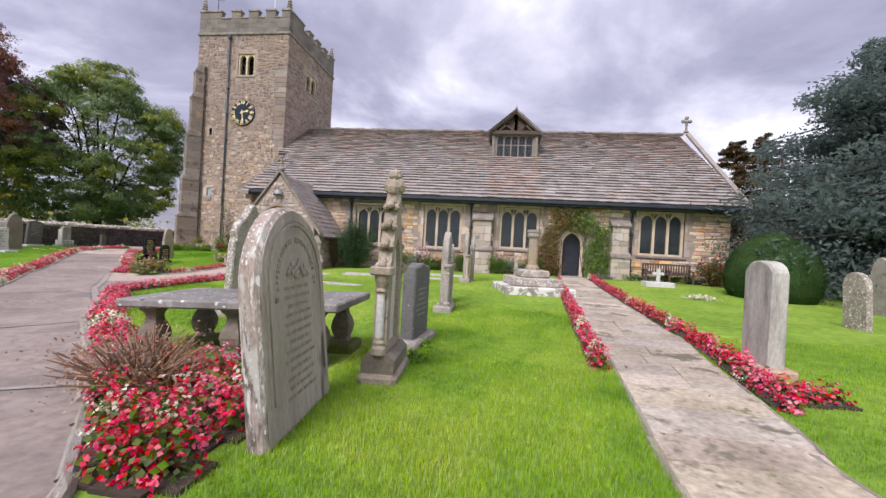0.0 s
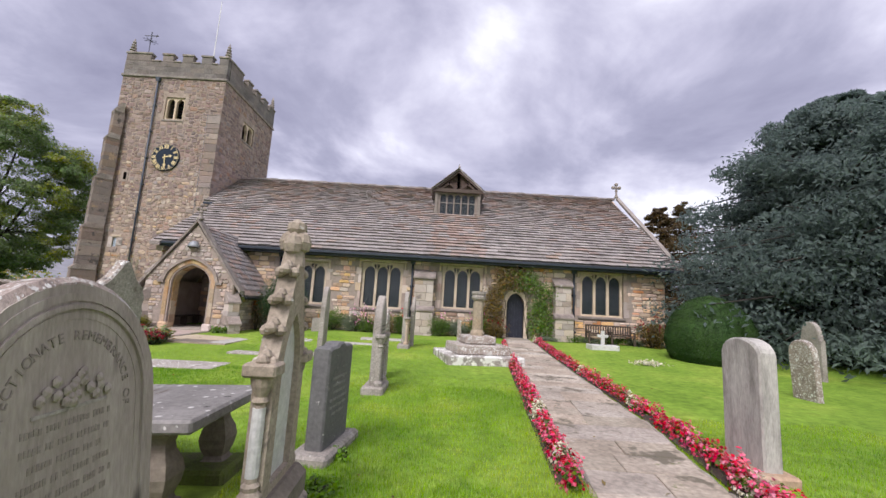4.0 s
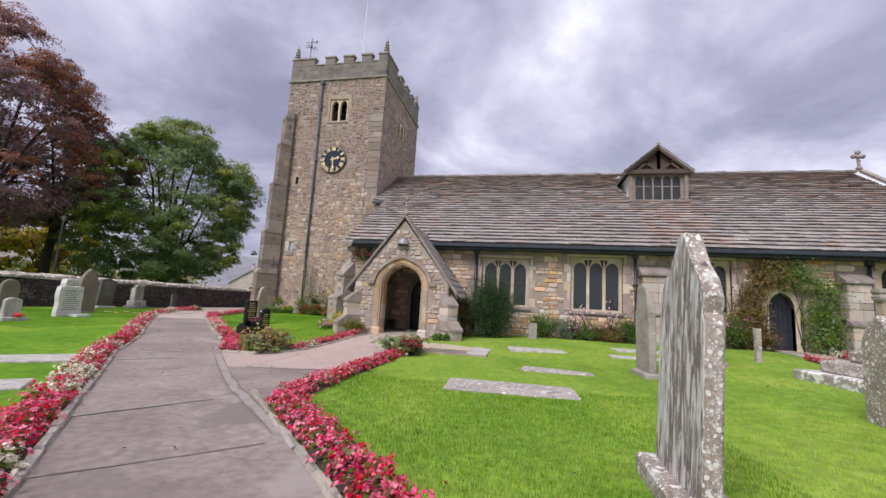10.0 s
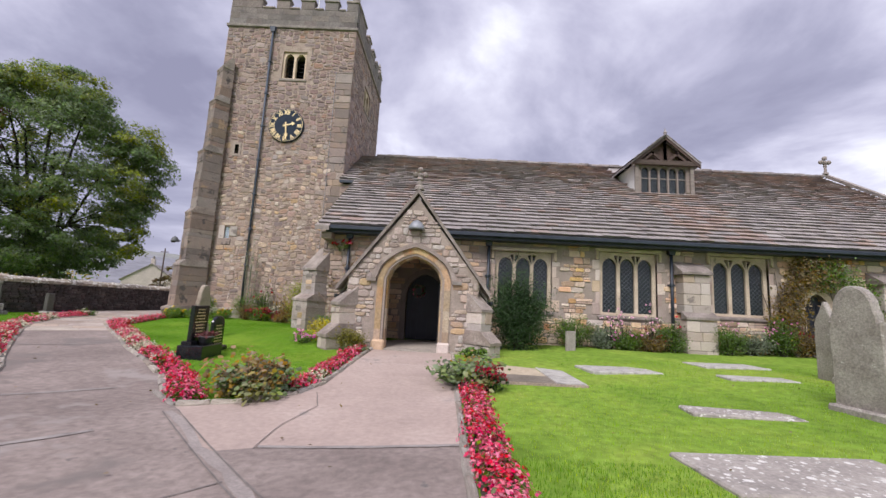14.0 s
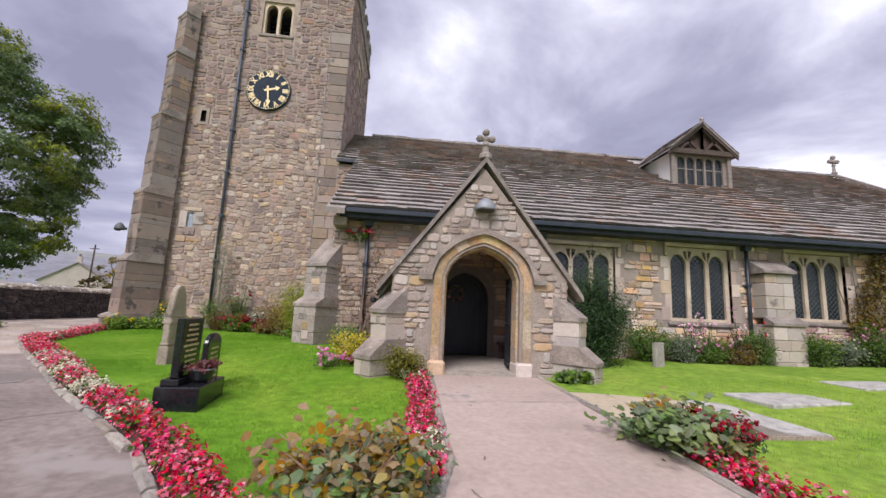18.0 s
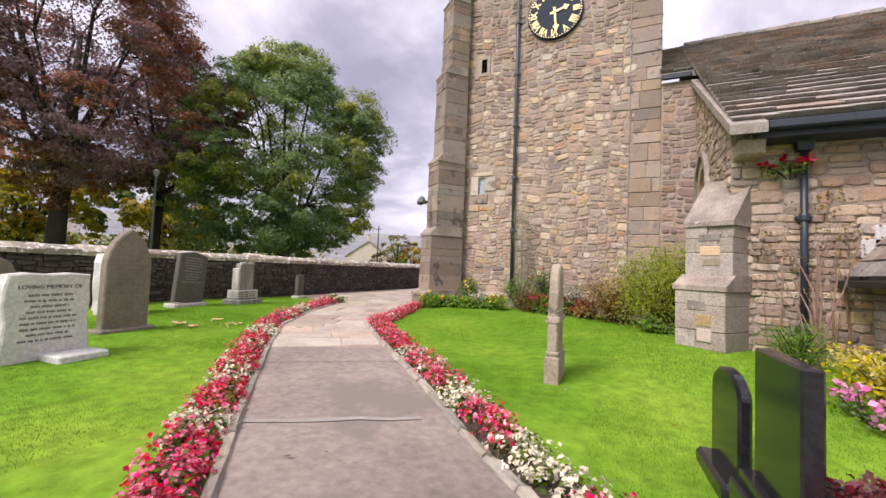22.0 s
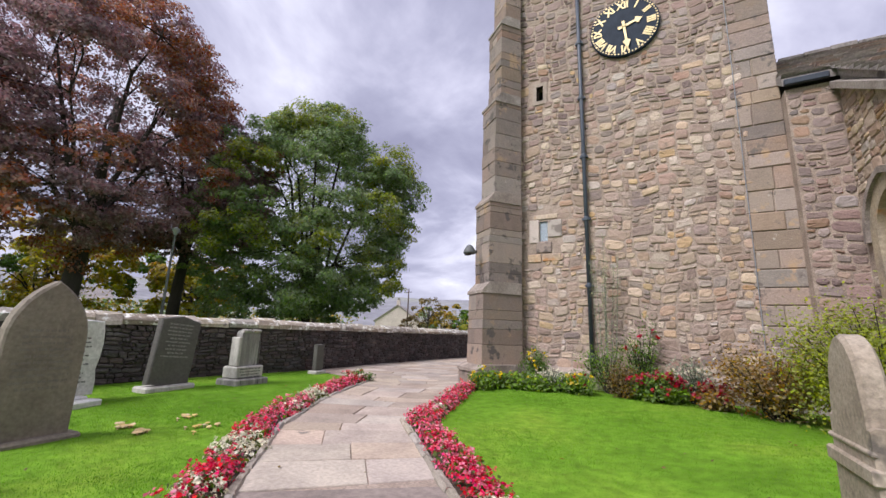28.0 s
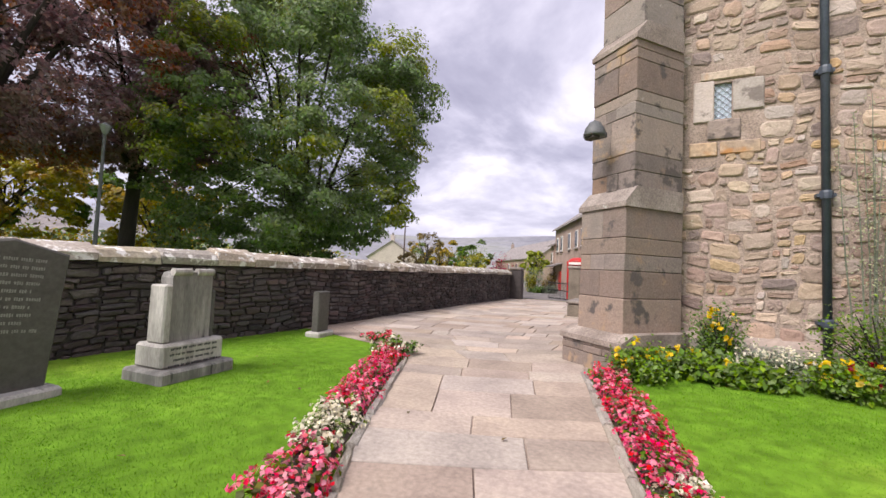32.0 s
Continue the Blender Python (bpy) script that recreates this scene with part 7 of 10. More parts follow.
words(bstone, "IN", .062, Matrix.Translation((-.36, -.0815, cz - .1)), M_faint)
g = rng_of(5)
for k in range(22):
    bb = bmesh.new()
    a = g.uniform(0, math.pi)
    r = .17 * math.sqrt(g.uniform(0, 1))
    lathe(bb, [(.002, -.012), (.022, -.004), (.026, .006), (.002, .016)], 6, Matrix.Translation((r * math.cos(a) * 1.15, -.086, cz + .05 + r * math.sin(a) * .75)) @ Matrix.Rotation(radians(90), 4, "X"))
    part("carved_leaf", bb, M_face, bstone)
part("wreath_ledge", new_box(-.2, .2, -.085, -.07, cz + .02, cz + .035), M_grave, bstone)
text_lines(bstone, M_faint, .62, cz - .03, 13, -.0805, .068, 6)

# crocketed marble-panelled monument
mon = thing("gothic_monument", "gothic gabled stone monument with crockets and marble panel", "monument", at=(-.44, 2.71, gz(-.44, 2.71) - .06), turn=93)
part("base", new_box(-.42, .42, -.2, .2, -.08, .16, chamfer=.04), M_brownish, mon)
part("plinth", slab(bmesh.new(), [(-.38, -.17, .16), (-.38, -.17, .3), (-.38, -.1, .36), (-.38, .1, .36), (-.38, .17, .3), (-.38, .17, .16)], (.76, 0, 0)), M_brown, mon)
gable = [(-.34, .36), (-.34, 1.2), (-.06, 1.95), (.06, 1.95), (.34, 1.2), (.34, .36)]
hole = arch(-.2, .2, .42, 1.15, .42, 8)
part("gable_frame", plate(bmesh.new(), gable, [hole], .14, Matrix.Translation((0, -.07, 0))), M_brownish, mon)
part("marble_panel", plate(bmesh.new(), arch(-.21, .21, .41, 1.15, .43, 8), [], .05, Matrix.Translation((0, -.025, 0))), M_marble, mon, "white marble inscription panel")
for s in (-1, 1):
    part("colonnette", lathe(bmesh.new(), [(.075, .36), (.075, .42), (.05, .45), (.06, .48), (.038, .5), (.036, .98), (.055, 1.0), (.04, 1.03), (.07, 1.1), (.08, 1.16)], 12, Matrix.Translation((s * .36, 0, 0))), M_brownish, mon, "slender moulded colonnette")
    part("shaft", lathe(bmesh.new(), [(.042, .53), (.042, .96)], 12, Matrix.Translation((s * .36, 0, 0))), M_marble, mon, "pale marble shaft")
    part("capital", new_box(s * .36 - .1, s * .36 + .1, -.11, .11, 1.16, 1.25, chamfer=.015), M_brownish, mon)
    for k in range(4):
        f = .06 + k * .28
        x, z = s * (.34 - .28 * f + .03), 1.2 + .75 * f
        bb = bmesh.new()
        for dx, dy, dz in ((0, -.05, 0), (0, .05, 0), (s * .05, 0, .02), (0, 0, .05)):
            lathe(bb, [(.004, -.04), (.035, -.025), (.045, 0), (.03, .03), (.004, .045)], 7, Matrix.Translation((x + dx, dy, z + dz)))
        part("crocket", bb, M_brownish, mon, "carved leaf crocket")
part("finial_stem", lathe(bmesh.new(), [(.085, 1.93), (.075, 2.0), (.07, 2.08)], 8, None, .8), M_brownish, mon)
bb = bmesh.new()
for a in range(4):
    lathe(bb, [(.005, -.09), (.06, -.06), (.075, 0), (.055, .06), (.005, .1)], 8, Matrix.Translation((.05 * math.cos(a * 1.57), .05 * math.sin(a * 1.57), 2.1 + .02 * (a % 2))))
lathe(bb, [(.05, 2.14), (.05, 2.18), (.075, 2.22), (.07, 2.27), (.01, 2.31)], 8)
part("finial", bb, M_brownish, mon, "carved bud finial")

# table tomb on baluster legs
tomb = thing("table_tomb", "low table tomb with dark lichened slab on baluster legs", "tomb", at=(-2.243, 3.103, .6))
tomb.matrix_basis = pose(-2.243, 3.103, .6, 0, -2.4, 2.6)
tz = .686
part("tabletop", new_box(-1.30, 1.30, -.65, .65, tz - .10, tz, chamfer=.02), M_tomb, tomb, "worn dark stone slab with incised ovals")
part("footing", new_box(-1.2, 1.2, .12, .62, -.1, .06, chamfer=.03), M_moss, tomb, "sunken mossy footing stone")
legprof = [(.125, -.06), (.125, .05), (.095, .07), (.085, .10), (.115, .17), (.13, .25), (.115, .33), (.075, .42), (.068, .47), (.08, .51), (.115, .545), (.125, tz - .10)]
legmesh = mesh_of(lathe(bmesh.new(), legprof, 12, None, .75), "leg", M_brown)
for x in (-1.0, .0, .98):
    for y in (-.42, .45):
        part("leg", legmesh, None, tomb, "square stone baluster", m=Matrix.Translation((x, y, 0)))
for cx, cy, a, c in ((-.75, .15, .42, .34), (-.78, .3, .1, .07), (-.5, .28, .12, .09), (-.62, -.12, .13, .08)):
    bb = bmesh.new()
    loop = [(cx + a * math.cos(q), cy + c * math.sin(q)) for q in np.linspace(0, 2 * math.pi, 25)[:-1]]
    loop2 = [(cx + (a - .014) * math.cos(q), cy + (c - .014) * math.sin(q)) for q in np.linspace(0, 2 * math.pi, 25)[:-1]]
    v1, v2 = [bb.verts.new((x, y, tz + .002)) for x, y in loop], [bb.verts.new((x, y, tz + .002)) for x, y in loop2]
    for i in range(24):
        bb.faces.new((v1[i], v1[(i + 1) % 24], v2[(i + 1) % 24], v2[i]))
    part("incised_oval", bb, M_letter, tomb)
bb = bmesh.new()
for k in range(7):
    for j in range(30):
        if (j * 7 + k * 3) % 11 > 1:
            box(bb, -.1 + k * .1, -.06 + k * .1, -.42 + j * .028, -.405 + j * .028, tz - .002, tz + .002)
tagged(part("inscription", bb, M_letter, tomb), kind="stuff")

headstone("dark slate gravestone with notched top on stone base", -.45, 4.29, 84, .74, 1.17, .19, "curvy", M_slate_spotted, (1.05, .42, .1), lines=6, letter=M_palemark, base_mat=M_grave)
headstone("tall leaning gravestone thick with white lichen", -4.06, 5.50, 90, .98, 2.08, .13, "ogee", M_lichen, (1.15, .44, .16), tilt=2.5, panel=M_grave, back=M_white_streak)
for y0, nm, mt, shape, hh in ((7.45, "gravestone with a carved side colonnette on moulded base", M_grave, "pointed", 1.78), (14.05, "gravestone with red granite colonnettes", M_grave, "pointed", 1.95)):
    x0 = -.42 if y0 < 10 else -.5
    t = headstone(nm, x0, y0, 90, .66, hh, .15, shape, mt, (.85, .4, .14), lines=8)
    for s in (-1, 1):
        part("colonnette", lathe(bmesh.new(), [(.085, .14), (.085, .2), (.05, .24), (.045, .28), (.045, .82), (.065, .84), (.05, .88), (.09, .98)], 10, Matrix.Translation((s * .3, -.08, 0))), M_grave if y0 < 10 else M_golden, t)
        part("capital", new_box(s * .3 - .1, s * .3 + .1, -.17, .02, .98, 1.06, chamfer=.02), M_grave, t)
headstone("plain pointed gravestone streaked with lichen", -.48, 8.7, 90, .62, 1.5, .13, "pointed", M_lichen, lines=6)
headstone("slim leaning gravestone with moulded shoulders", -2.72, 11.72, 97, .76, 1.98, .15, "shoulder", M_grave, (.86, .36, .1), lean=1.0)
headstone("tall rounded gravestone with stepped base", -.3, 14.9, 90, .55, 1.8, .13, "ogee", M_grave)
headstone("pale rounded gravestone on sandstone footing", 4.32, 4.36, 88, .64, 1.47, .2, "low_round", M_dirty, (.85, .42, .1), base_mat=M_golden)
headstone("lichen-spotted round-headed gravestone, slightly tilted", 8.9, 8.75, 92, .62, 1.3, .14, "round", M_lichen, tilt=-3)
headstone("pale shouldered gravestone standing on the lawn", 12.2, 12.2, 90, .75, 1.75, .15, "shoulder", M_grave)
headstone("tilted small dark gravestone by the shrub border", -5.1, 18.75, 20, .34, .62, .12, "square", M_grave)
headstone("stone stump at the wall foot", 1.5, 16.0, 90, .16, 1.0, .16, "square", M_lichen)

# graves in the west lawn
w1 = headstone("white rough-edged gravestone with inscribed panel", -22.92, 14.42, 98, .98, 1.16, .2, "rough", M_marble, lines=9, letter=M_darkletter, z_top=.86)
words(w1, "LOVING MEMORY OF", .075, Matrix.Translation((0, -.103, .97)), M_darkletter)
part("foot_slab", new_box(-.1, .5, -.55, -.12, -.05, .08, chamfer=.02), M_marble, w1)
headstone("tall pointed brown sandstone gravestone", -24.27, 16.05, 98, .82, 1.9, .17, "pointed", M_brown, (1.0, .4, .06), lines=10)
scroll = headstone("white marble scroll gravestone with dark lettering", -26.65, 17.08, 110, 1.02, 1.42, .26, "rough", M_marble, (.7, .5, .12), lines=11, letter=M_darkletter, z_top=1.1)
part("tablet", new_box(-.28, .28, -.62, -.35, -.03, .1, chamfer=.02), M_marble, scroll)
headstone("dark slate gravestone with peaked top on pale base", -26.98, 18.95, 98, .9, 1.54, .16, "gabled", M_slatestone, (1.06, .45, .1), lean=5, lines=10, letter=M_palemark, base_mat=M_dirty, z_top=1.35)
M_bookface = material("sooty_streaked_limestone", ((0.13, 0.125, 0.115), (0.22, 0.212, 0.195), (0.36, 0.345, 0.315)), 1.8, 0.88, 0.3, 24, stretch=(3, 3, .5), spots=[((0.07, 0.068, 0.065), 2.4, 0.62)])
bk = thing("gravestone", "book-shaped pale limestone grave marker on stepped base", "gravestone", "churchyard gravestones", at=(-26.8, 20.6, gz(-26.8, 20.6)), turn=97)
part("base", new_box(-.49, .49, -.36, .30, -.06, .14, chamfer=.03), M_bookface, bk)
ins = part("plinth", new_box(-.41, .41, -.24, .22, .14, .42, chamfer=.03), M_dirty, bk)
text_lines(ins, M_darkletter, .68, .36, 4, -.241, .065, 9)
bb = bmesh.new()
prof = [(-.265, .42), (-.265, 1.18), (-.24, 1.24), (-.15, 1.26), (-.09, 1.25), (.09, 1.25), (.15, 1.26), (.24, 1.24), (.265, 1.18), (.265, .42)]
slab(bb, [(x, -.13, z) for x, z in prof], (0, .2, 0))
part("tablet", bb, M_bookface, bk, "scroll-topped tablet streaked by rain")
part("side_block", new_box(-.37, -.27, -.17, .1, .42, 1.10, chamfer=.02), M_dirty, bk)
part("side_block", new_box(.27, .33, -.14, .1, .42, 1.02, chamfer=.02), M_slatestone, bk)
for s in (-1, 1):
    part("scroll_roll", tube(bmesh.new(), [(s * .04, -.12, 1.25), (s * .265, -.12, 1.25)], .045, 10), M_dirty, bk)
headstone("small grey grave marker near the wall", -27.75, 23.95, 100, .38, .92, .16, "square", M_slatestone, (.55, .35, .1), base_mat=M_dirty)
sm = headstone("small pale gravestone with red flowers at its foot", -22.0, 12.1, 95, .5, .75, .14, "low_round", M_dirty, (.75, .5, .12))
part("flower_tribute", lathe(bmesh.new(), [(.02, .12), (.12, .14), (.14, .2), (.05, .25)], 8, Matrix.Translation((.1, -.18, 0))), material("red_tribute", ((.5, .02, .02), (.65, .06, .05)), 8, .7), sm)
headstone("dark rounded gravestone by the wall", -27.4, 15.2, 95, .7, 1.25, .14, "round", M_brown)
headstone("low white kerbed gravestone", -23.4, 10.4, 95, .7, .8, .16, "square", M_marble, (1.0, .5, .12))

# island lawn: black granite graves and a moulded stone
bg = thing("gravestone", "polished black granite gravestone with flower urn and gilt lettering", "gravestone", "churchyard gravestones", at=(-14.82, 14.55, gz(-14.82, 14.55)), turn=94)
part("base", new_box(-.46, .46, -.34, .2, -.05, .28, chamfer=.015), M_granite, bg)
part("base_step", new_box(-.40, .40, -.06, .16, .28, .36, chamfer=.01), M_granite, bg)
gs = part("stone", new_box(-.30, .33, .0, .10, .36, 1.14, chamfer=.012), M_granite, bg)
text_lines(gs, M_goldletter, .5, 1.05, 9, -.001, .07, 12)
urn = part("flower_bowl", lathe(bmesh.new(), [(.09, .28), (.13, .33), (.16, .42), (.165, .46), (.15, .47)], 16, Matrix.Translation((-.05, -.19, 0))), M_iron, bg, "round grey bowl")
part("bowl_rim", lathe(bmesh.new(), [(.165, .445), (.175, .455), (.165, .468)], 16, Matrix.Translation((-.05, -.19, 0))), M_lead, urn)
bg2 = headstone("small curved black granite gravestone with gilt lettering", -14.95, 15.5, 96, .62, .86, .09, "low_round", M_granite, (.72, .3, .12), lines=7, letter=M_goldletter, z_top=.62)
part("cup", lathe(bmesh.new(), [(.04, .0), (.055, .12), (.058, .13)], 10, Matrix.Translation((-.4, -.2, 0))), M_marble, bg2)
shoulder = headstone("weathered brown gravestone with moulded shoulders", -16.6, 17.5, 92, .62, 1.58, .13, "shoulder", M_brownish, None, lean=-1)
for z_, h_, e_ in ((0, .34, .03), (.36, .05, .02), (.78, .09, .025), (.92, .035, .012)):
    part("moulded_band", new_box(-.31 - e_, .31 + e_, -.065 - e_, .065 + e_, z_ - (.08 if z_ == 0 else 0), z_ + h_, chamfer=.012), M_brownish, shoulder)

M_white_top = material("step_white_with_lichen", ((0.24, 0.215, 0.19), (0.33, 0.30, 0.27)), 2.2, 0.92, 0.7, 22, fine=0.35, spots=[((0.66, 0.65, 0.61), 3.0, 0.50), ((0.74, 0.73, 0.69), 7.0, 0.54)])
# churchyard cross on steps
cr_ = thing("churchyard_cross", "stepped base and shaft of an old churchyard cross", "cross", at=(1.85, 11.85, gz(1.85, 11.85)), turn=12)
part("lower_step", new_box(-1.1, 1.1, -1.06, 1.06, -.1, .22, chamfer=.03), M_white_top, cr_, "white-lichened lowest step")
part("middle_step", new_box(-.78, .78, -.74, .74, .22, .48, chamfer=.03), M_lichen, cr_)
part("socket_stone", new_box(-.46, .46, -.44, .44, .48, .72, chamfer=.04), M_lichen, cr_)
part("shaft", lathe(bmesh.new(), [(.2, .72), (.2, .80), (.15, .88), (.145, 1.6), (.14, 1.75)], 8, None, .85), M_golden, cr_)
part("capital", lathe(bmesh.new(), [(.15, 1.75), (.2, 1.8), (.21, 1.86), (.18, 1.9), (.21, 1.95), (.21, 2.02)], 8, None, .9), M_grave, cr_)

sc = thing("gravestone", "small white marble cross on a low kerbed grave", "gravestone", "churchyard gravestones", at=(7.65, 17.0, gz(7.65, 17.0)), turn=4)
part("kerb_base", new_box(-.6, .6, -.3, .3, -.05, .2, chamfer=.02), M_marble, sc)
bb = bmesh.new()
box(bb, -.07, .07, -.05, .05, .2, .78, chamfer=.01)
box(bb, -.23, -.07, -.05, .05, .5, .62, chamfer=.01)
box(bb, .07, .23, -.05, .05, .5, .62, chamfer=.01)
part("cross", bb, M_marble, sc)


def ledger(x, y, w, d, turn, label, mat=None):
    t = thing("ledger_stone", label, "grave slab", "ledger stones in the lawn", at=(x, y, gz(x, y)), turn=turn)
    bb = new_box(-w / 2, w / 2, -d / 2, d / 2, -.06, .035, chamfer=.02)
    part("slab", bb, mat or M_ledger, t)


ledger(-5.55, 9.42, 2.3, 1.0, 4, "long grey ledger stone dotted with lichen")
ledger(-5.0, 15.3, 1.75, .95, 8, "pale flat grave slab flush with the grass", M_dirty)
ledger(-1.55, 16.6, 1.9, .9, 8, "pale flat grave slab flush with the grass", M_dirty)
ledger(-4.6, 11.75, 1.6, .5, -6, "narrow sunken grave slab", M_ledger)
ledger(-2.2, 14.6, 1.5, .55, 0, "narrow sunken grave slab", M_dirty)
ledger(-14.8, 8.1, 1.5, .9, 45, "pale flat grave slab flush with the grass", M_dirty)
ledger(-12.9, 6.2, 1.3, .7, 45, "pale flat grave slab flush with the grass", M_dirty)
M_pad = material("sandy_worn_slab", ((0.40, 0.325, 0.225), (0.48, 0.40, 0.29)), 1.0, 0.85, 0.25, 18, fine=0.2)
pad = structure("pavement_pad", new_box(-8.9, -6.38, 13.3, 16.85, .4, .592), M_mortar, "pale flagged pad of old slabs beside the porch", "paving")
for x0, x1, y0, y1, mt in ((-8.88, -7.62, 15.9, 16.84, M_dirty), (-7.6, -6.4, 15.75, 16.84, M_dirty), (-8.88, -8.2, 13.35, 15.88, M_pad), (-8.18, -7.0, 14.15, 15.73, M_pad), (-6.98, -6.4, 13.32, 15.73, M_dirty), (-8.18, -7.0, 13.32, 14.13, M_brown)):
    part("flagstone", new_box(x0, x1, y0, y1, .5, .605 + .006 * (x0 > -7.3), chamfer=.008), mt, pad)

# memorial bench by the wall
bn = thing("garden_bench", "dark slatted wooden bench against the chancel wall", "bench", at=(9.1, 19.75, gz(9.1, 19.75)))
for x in (-1.1, 0, 1.1):
    part("leg", new_box(x - .04, x + .04, -.28, -.2, 0, .62), M_oak, bn)
    part("leg", new_box(x - .04, x + .04, .18, .26, 0, .92), M_oak, bn)
    part("armrest", new_box(x - .04, x + .04, -.3, .2, .6, .65, chamfer=.01), M_oak, bn)
for k in range(4):
    part("seat_slat", new_box(-1.15, 1.15, -.28 + k * .12, -.19 + k * .12, .40, .44), M_oak, bn)
part("rail", new_box(-1.15, 1.15, .19, .24, .86, .94, chamfer=.01), M_oak, bn)
part("rail", new_box(-1.15, 1.15, .19, .24, .48, .54, chamfer=.01), M_oak, bn)
for k in range(19):
    part("back_slat", new_box(-1.1 + k * .122 - .03, -1.1 + k * .122 + .03, .2, .23, .54, .86), M_oak, bn)


# ---- boundary wall ----
BWX = -28.62
bwall = thing("wall_boundary", "dark rubble-stone boundary wall with pale lichened coping", "boundary wall", kind="structure", at=(BWX, 20, .7))
binv = bwall.matrix_basis.inverted()
B0, B1, BTOP = -6.0, 39.3, 2.05
part("wall_core", new_box(BWX - .5, BWX - .03, B0, B1, .2, BTOP), M_wallcore, bwall).matrix_parent_inverse = binv
cells = packed_rubble(B1 - B0, BTOP - .45, (.12, .42), (.055, .145), 101, lambda u, v, a, c: u < 14, .016, .03)
face_with_rubble(bwall, "stone", cells, wall_frame(BWX, B0, .45, 90), .034, M_drystone, M_drystone_piece, near=lambda u, v: 23.5 < u < 30, seed=102, embed=.04)
g = rng_of(103)
y = B0
while y < B1:
    l = g.uniform(.45, 1.15)
    e = g.normal(0, .02, 6)
    b = bmesh.new()
    slab(b, [(BWX + .09 + e[0], y, BTOP + e[4] * .5), (BWX + .11 + e[1], y, BTOP + .10 + e[5]), (BWX + .02, y, BTOP + .19 + e[2]), (BWX - .2, y, BTOP + .265 + e[2]), (BWX - .45, y, BTOP + .25 + e[3]), (BWX - .64, y, BTOP + .1), (BWX - .6, y, BTOP)], (0, min(l, B1 - y) - .014, 0))
    for v in b.verts:
        v.co += Vector(g.normal(0, .012, 3))
    part("coping_stone", b, M_cope, bwall).matrix_parent_inverse = binv
    y += l
# returning wall and gate at the street end
gp_ = thing("gate_post", "square dark stone gate pier", "gate pier", "churchyard gate piers", at=(-28.35, 39.65, .7))
part("shaft", new_box(-.34, .34, -.28, .28, -.2, 1.62, chamfer=.03), M_wallcore, gp_)
part("cap", new_box(-.33, .33, -.33, .33, 1.62, 1.78, chamfer=.05), M_grey_stone, gp_)
gp2 = thing("gate_post", "square dark stone gate pier", "gate pier", "churchyard gate piers", at=(-25.15, 39.4, .7))
part("shaft", new_box(-.28, .28, -.28, .28, -.2, 1.8, chamfer=.03), M_brown, gp2)
part("cap", new_box(-.33, .33, -.33, .33, 1.8, 1.96, chamfer=.05), M_grey_stone, gp2)
ret = bmesh.new()
box(ret, -24.85, -14.0, 39.2, 39.65, .3, 1.75)
structure("wall_street", ret, M_drystone, "dark stone wall along the street")
gt = thing("iron_gate", "open black iron churchyard gate", "gate", at=(-25.6, 40.2, .72))
gm = Matrix.Rotation(radians(140), 4, "Z")
for z in (.1, .55, .95):
    part("rail", new_box(0, 1.75, -.015, .015, z, z + .05, gm), M_iron, gt)
for k in range(15):
    part("bar", tube(bmesh.new(), [gm @ Vector((.03 + k * .121, 0, .05)), gm @ Vector((.03 + k * .121, 0, 1.08))], .011, 6), M_iron, gt)
mb = thing("mounting_block", "low worn stone block beside the tower", "stone block", at=(-24.05, 33.2, gz(-24.05, 33.2)))
part("block", new_box(-.2, .22, -.9, .9, -.05, .46, chamfer=.05), M_brown, mb)
part("top_slab", new_box(-.24, .25, -.95, .95, .46, .56, chamfer=.03), M_grey_stone, mb)

fl = thing("wall_floodlight", "grey bulkhead floodlight on the tower buttress", "lamp", at=(-22.48, 24.22, 4.38), turn=-40)
b = lathe(bmesh.new(), [(.17, 0), (.175, .03), (.15, .12), (.09, .22), (.02, .26)], 14)
part("hood", b, M_came, fl, smooth=True)
part("lens", new_box(-.1, .1, -.12, .02, -.05, 0, chamfer=.01), M_dark, fl)
part("bracket", new_box(-.04, .04, .0, .22, .02, .1), M_iron, fl)

# ---- village beyond ----
M_render_wall = material("pale_pink_render", ((.44, .37, .34), (.54, .47, .43)), .6, .9, .2)
M_house = material("village_stone", ((.27, .20, .165), (.39, .30, .255)), 1.2, .9, .5, 12, vary=.1)
M_road = material("worn_street_surface", ((.17, .155, .145), (.235, .215, .20)), .5, .9, .5, 60)
M_red = material("pillar_box_red_paint", ((.42, .012, .012), (.52, .02, .02)), 3, .35, .05)
road = bmesh.new()
vs = [road.verts.new(p) for p in ((-60, 40.2, .75), (20, 40.2, .75), (20, 47.5, .75), (-60, 47.5, .75))]
road.faces.new(vs)
structure("road", road, M_road, "grey village street beyond the gate", "road")
road = bmesh.new()
vs = [road.verts.new(p) for p in ((-31.0, 47.4, .755), (-25.0, 47.4, .755), (-38.5, 84, .75), (-44.5, 84, .75))]
road.faces.new(vs)
structure("road_lane", road, M_road, "narrow lane leading away between gardens", "road")


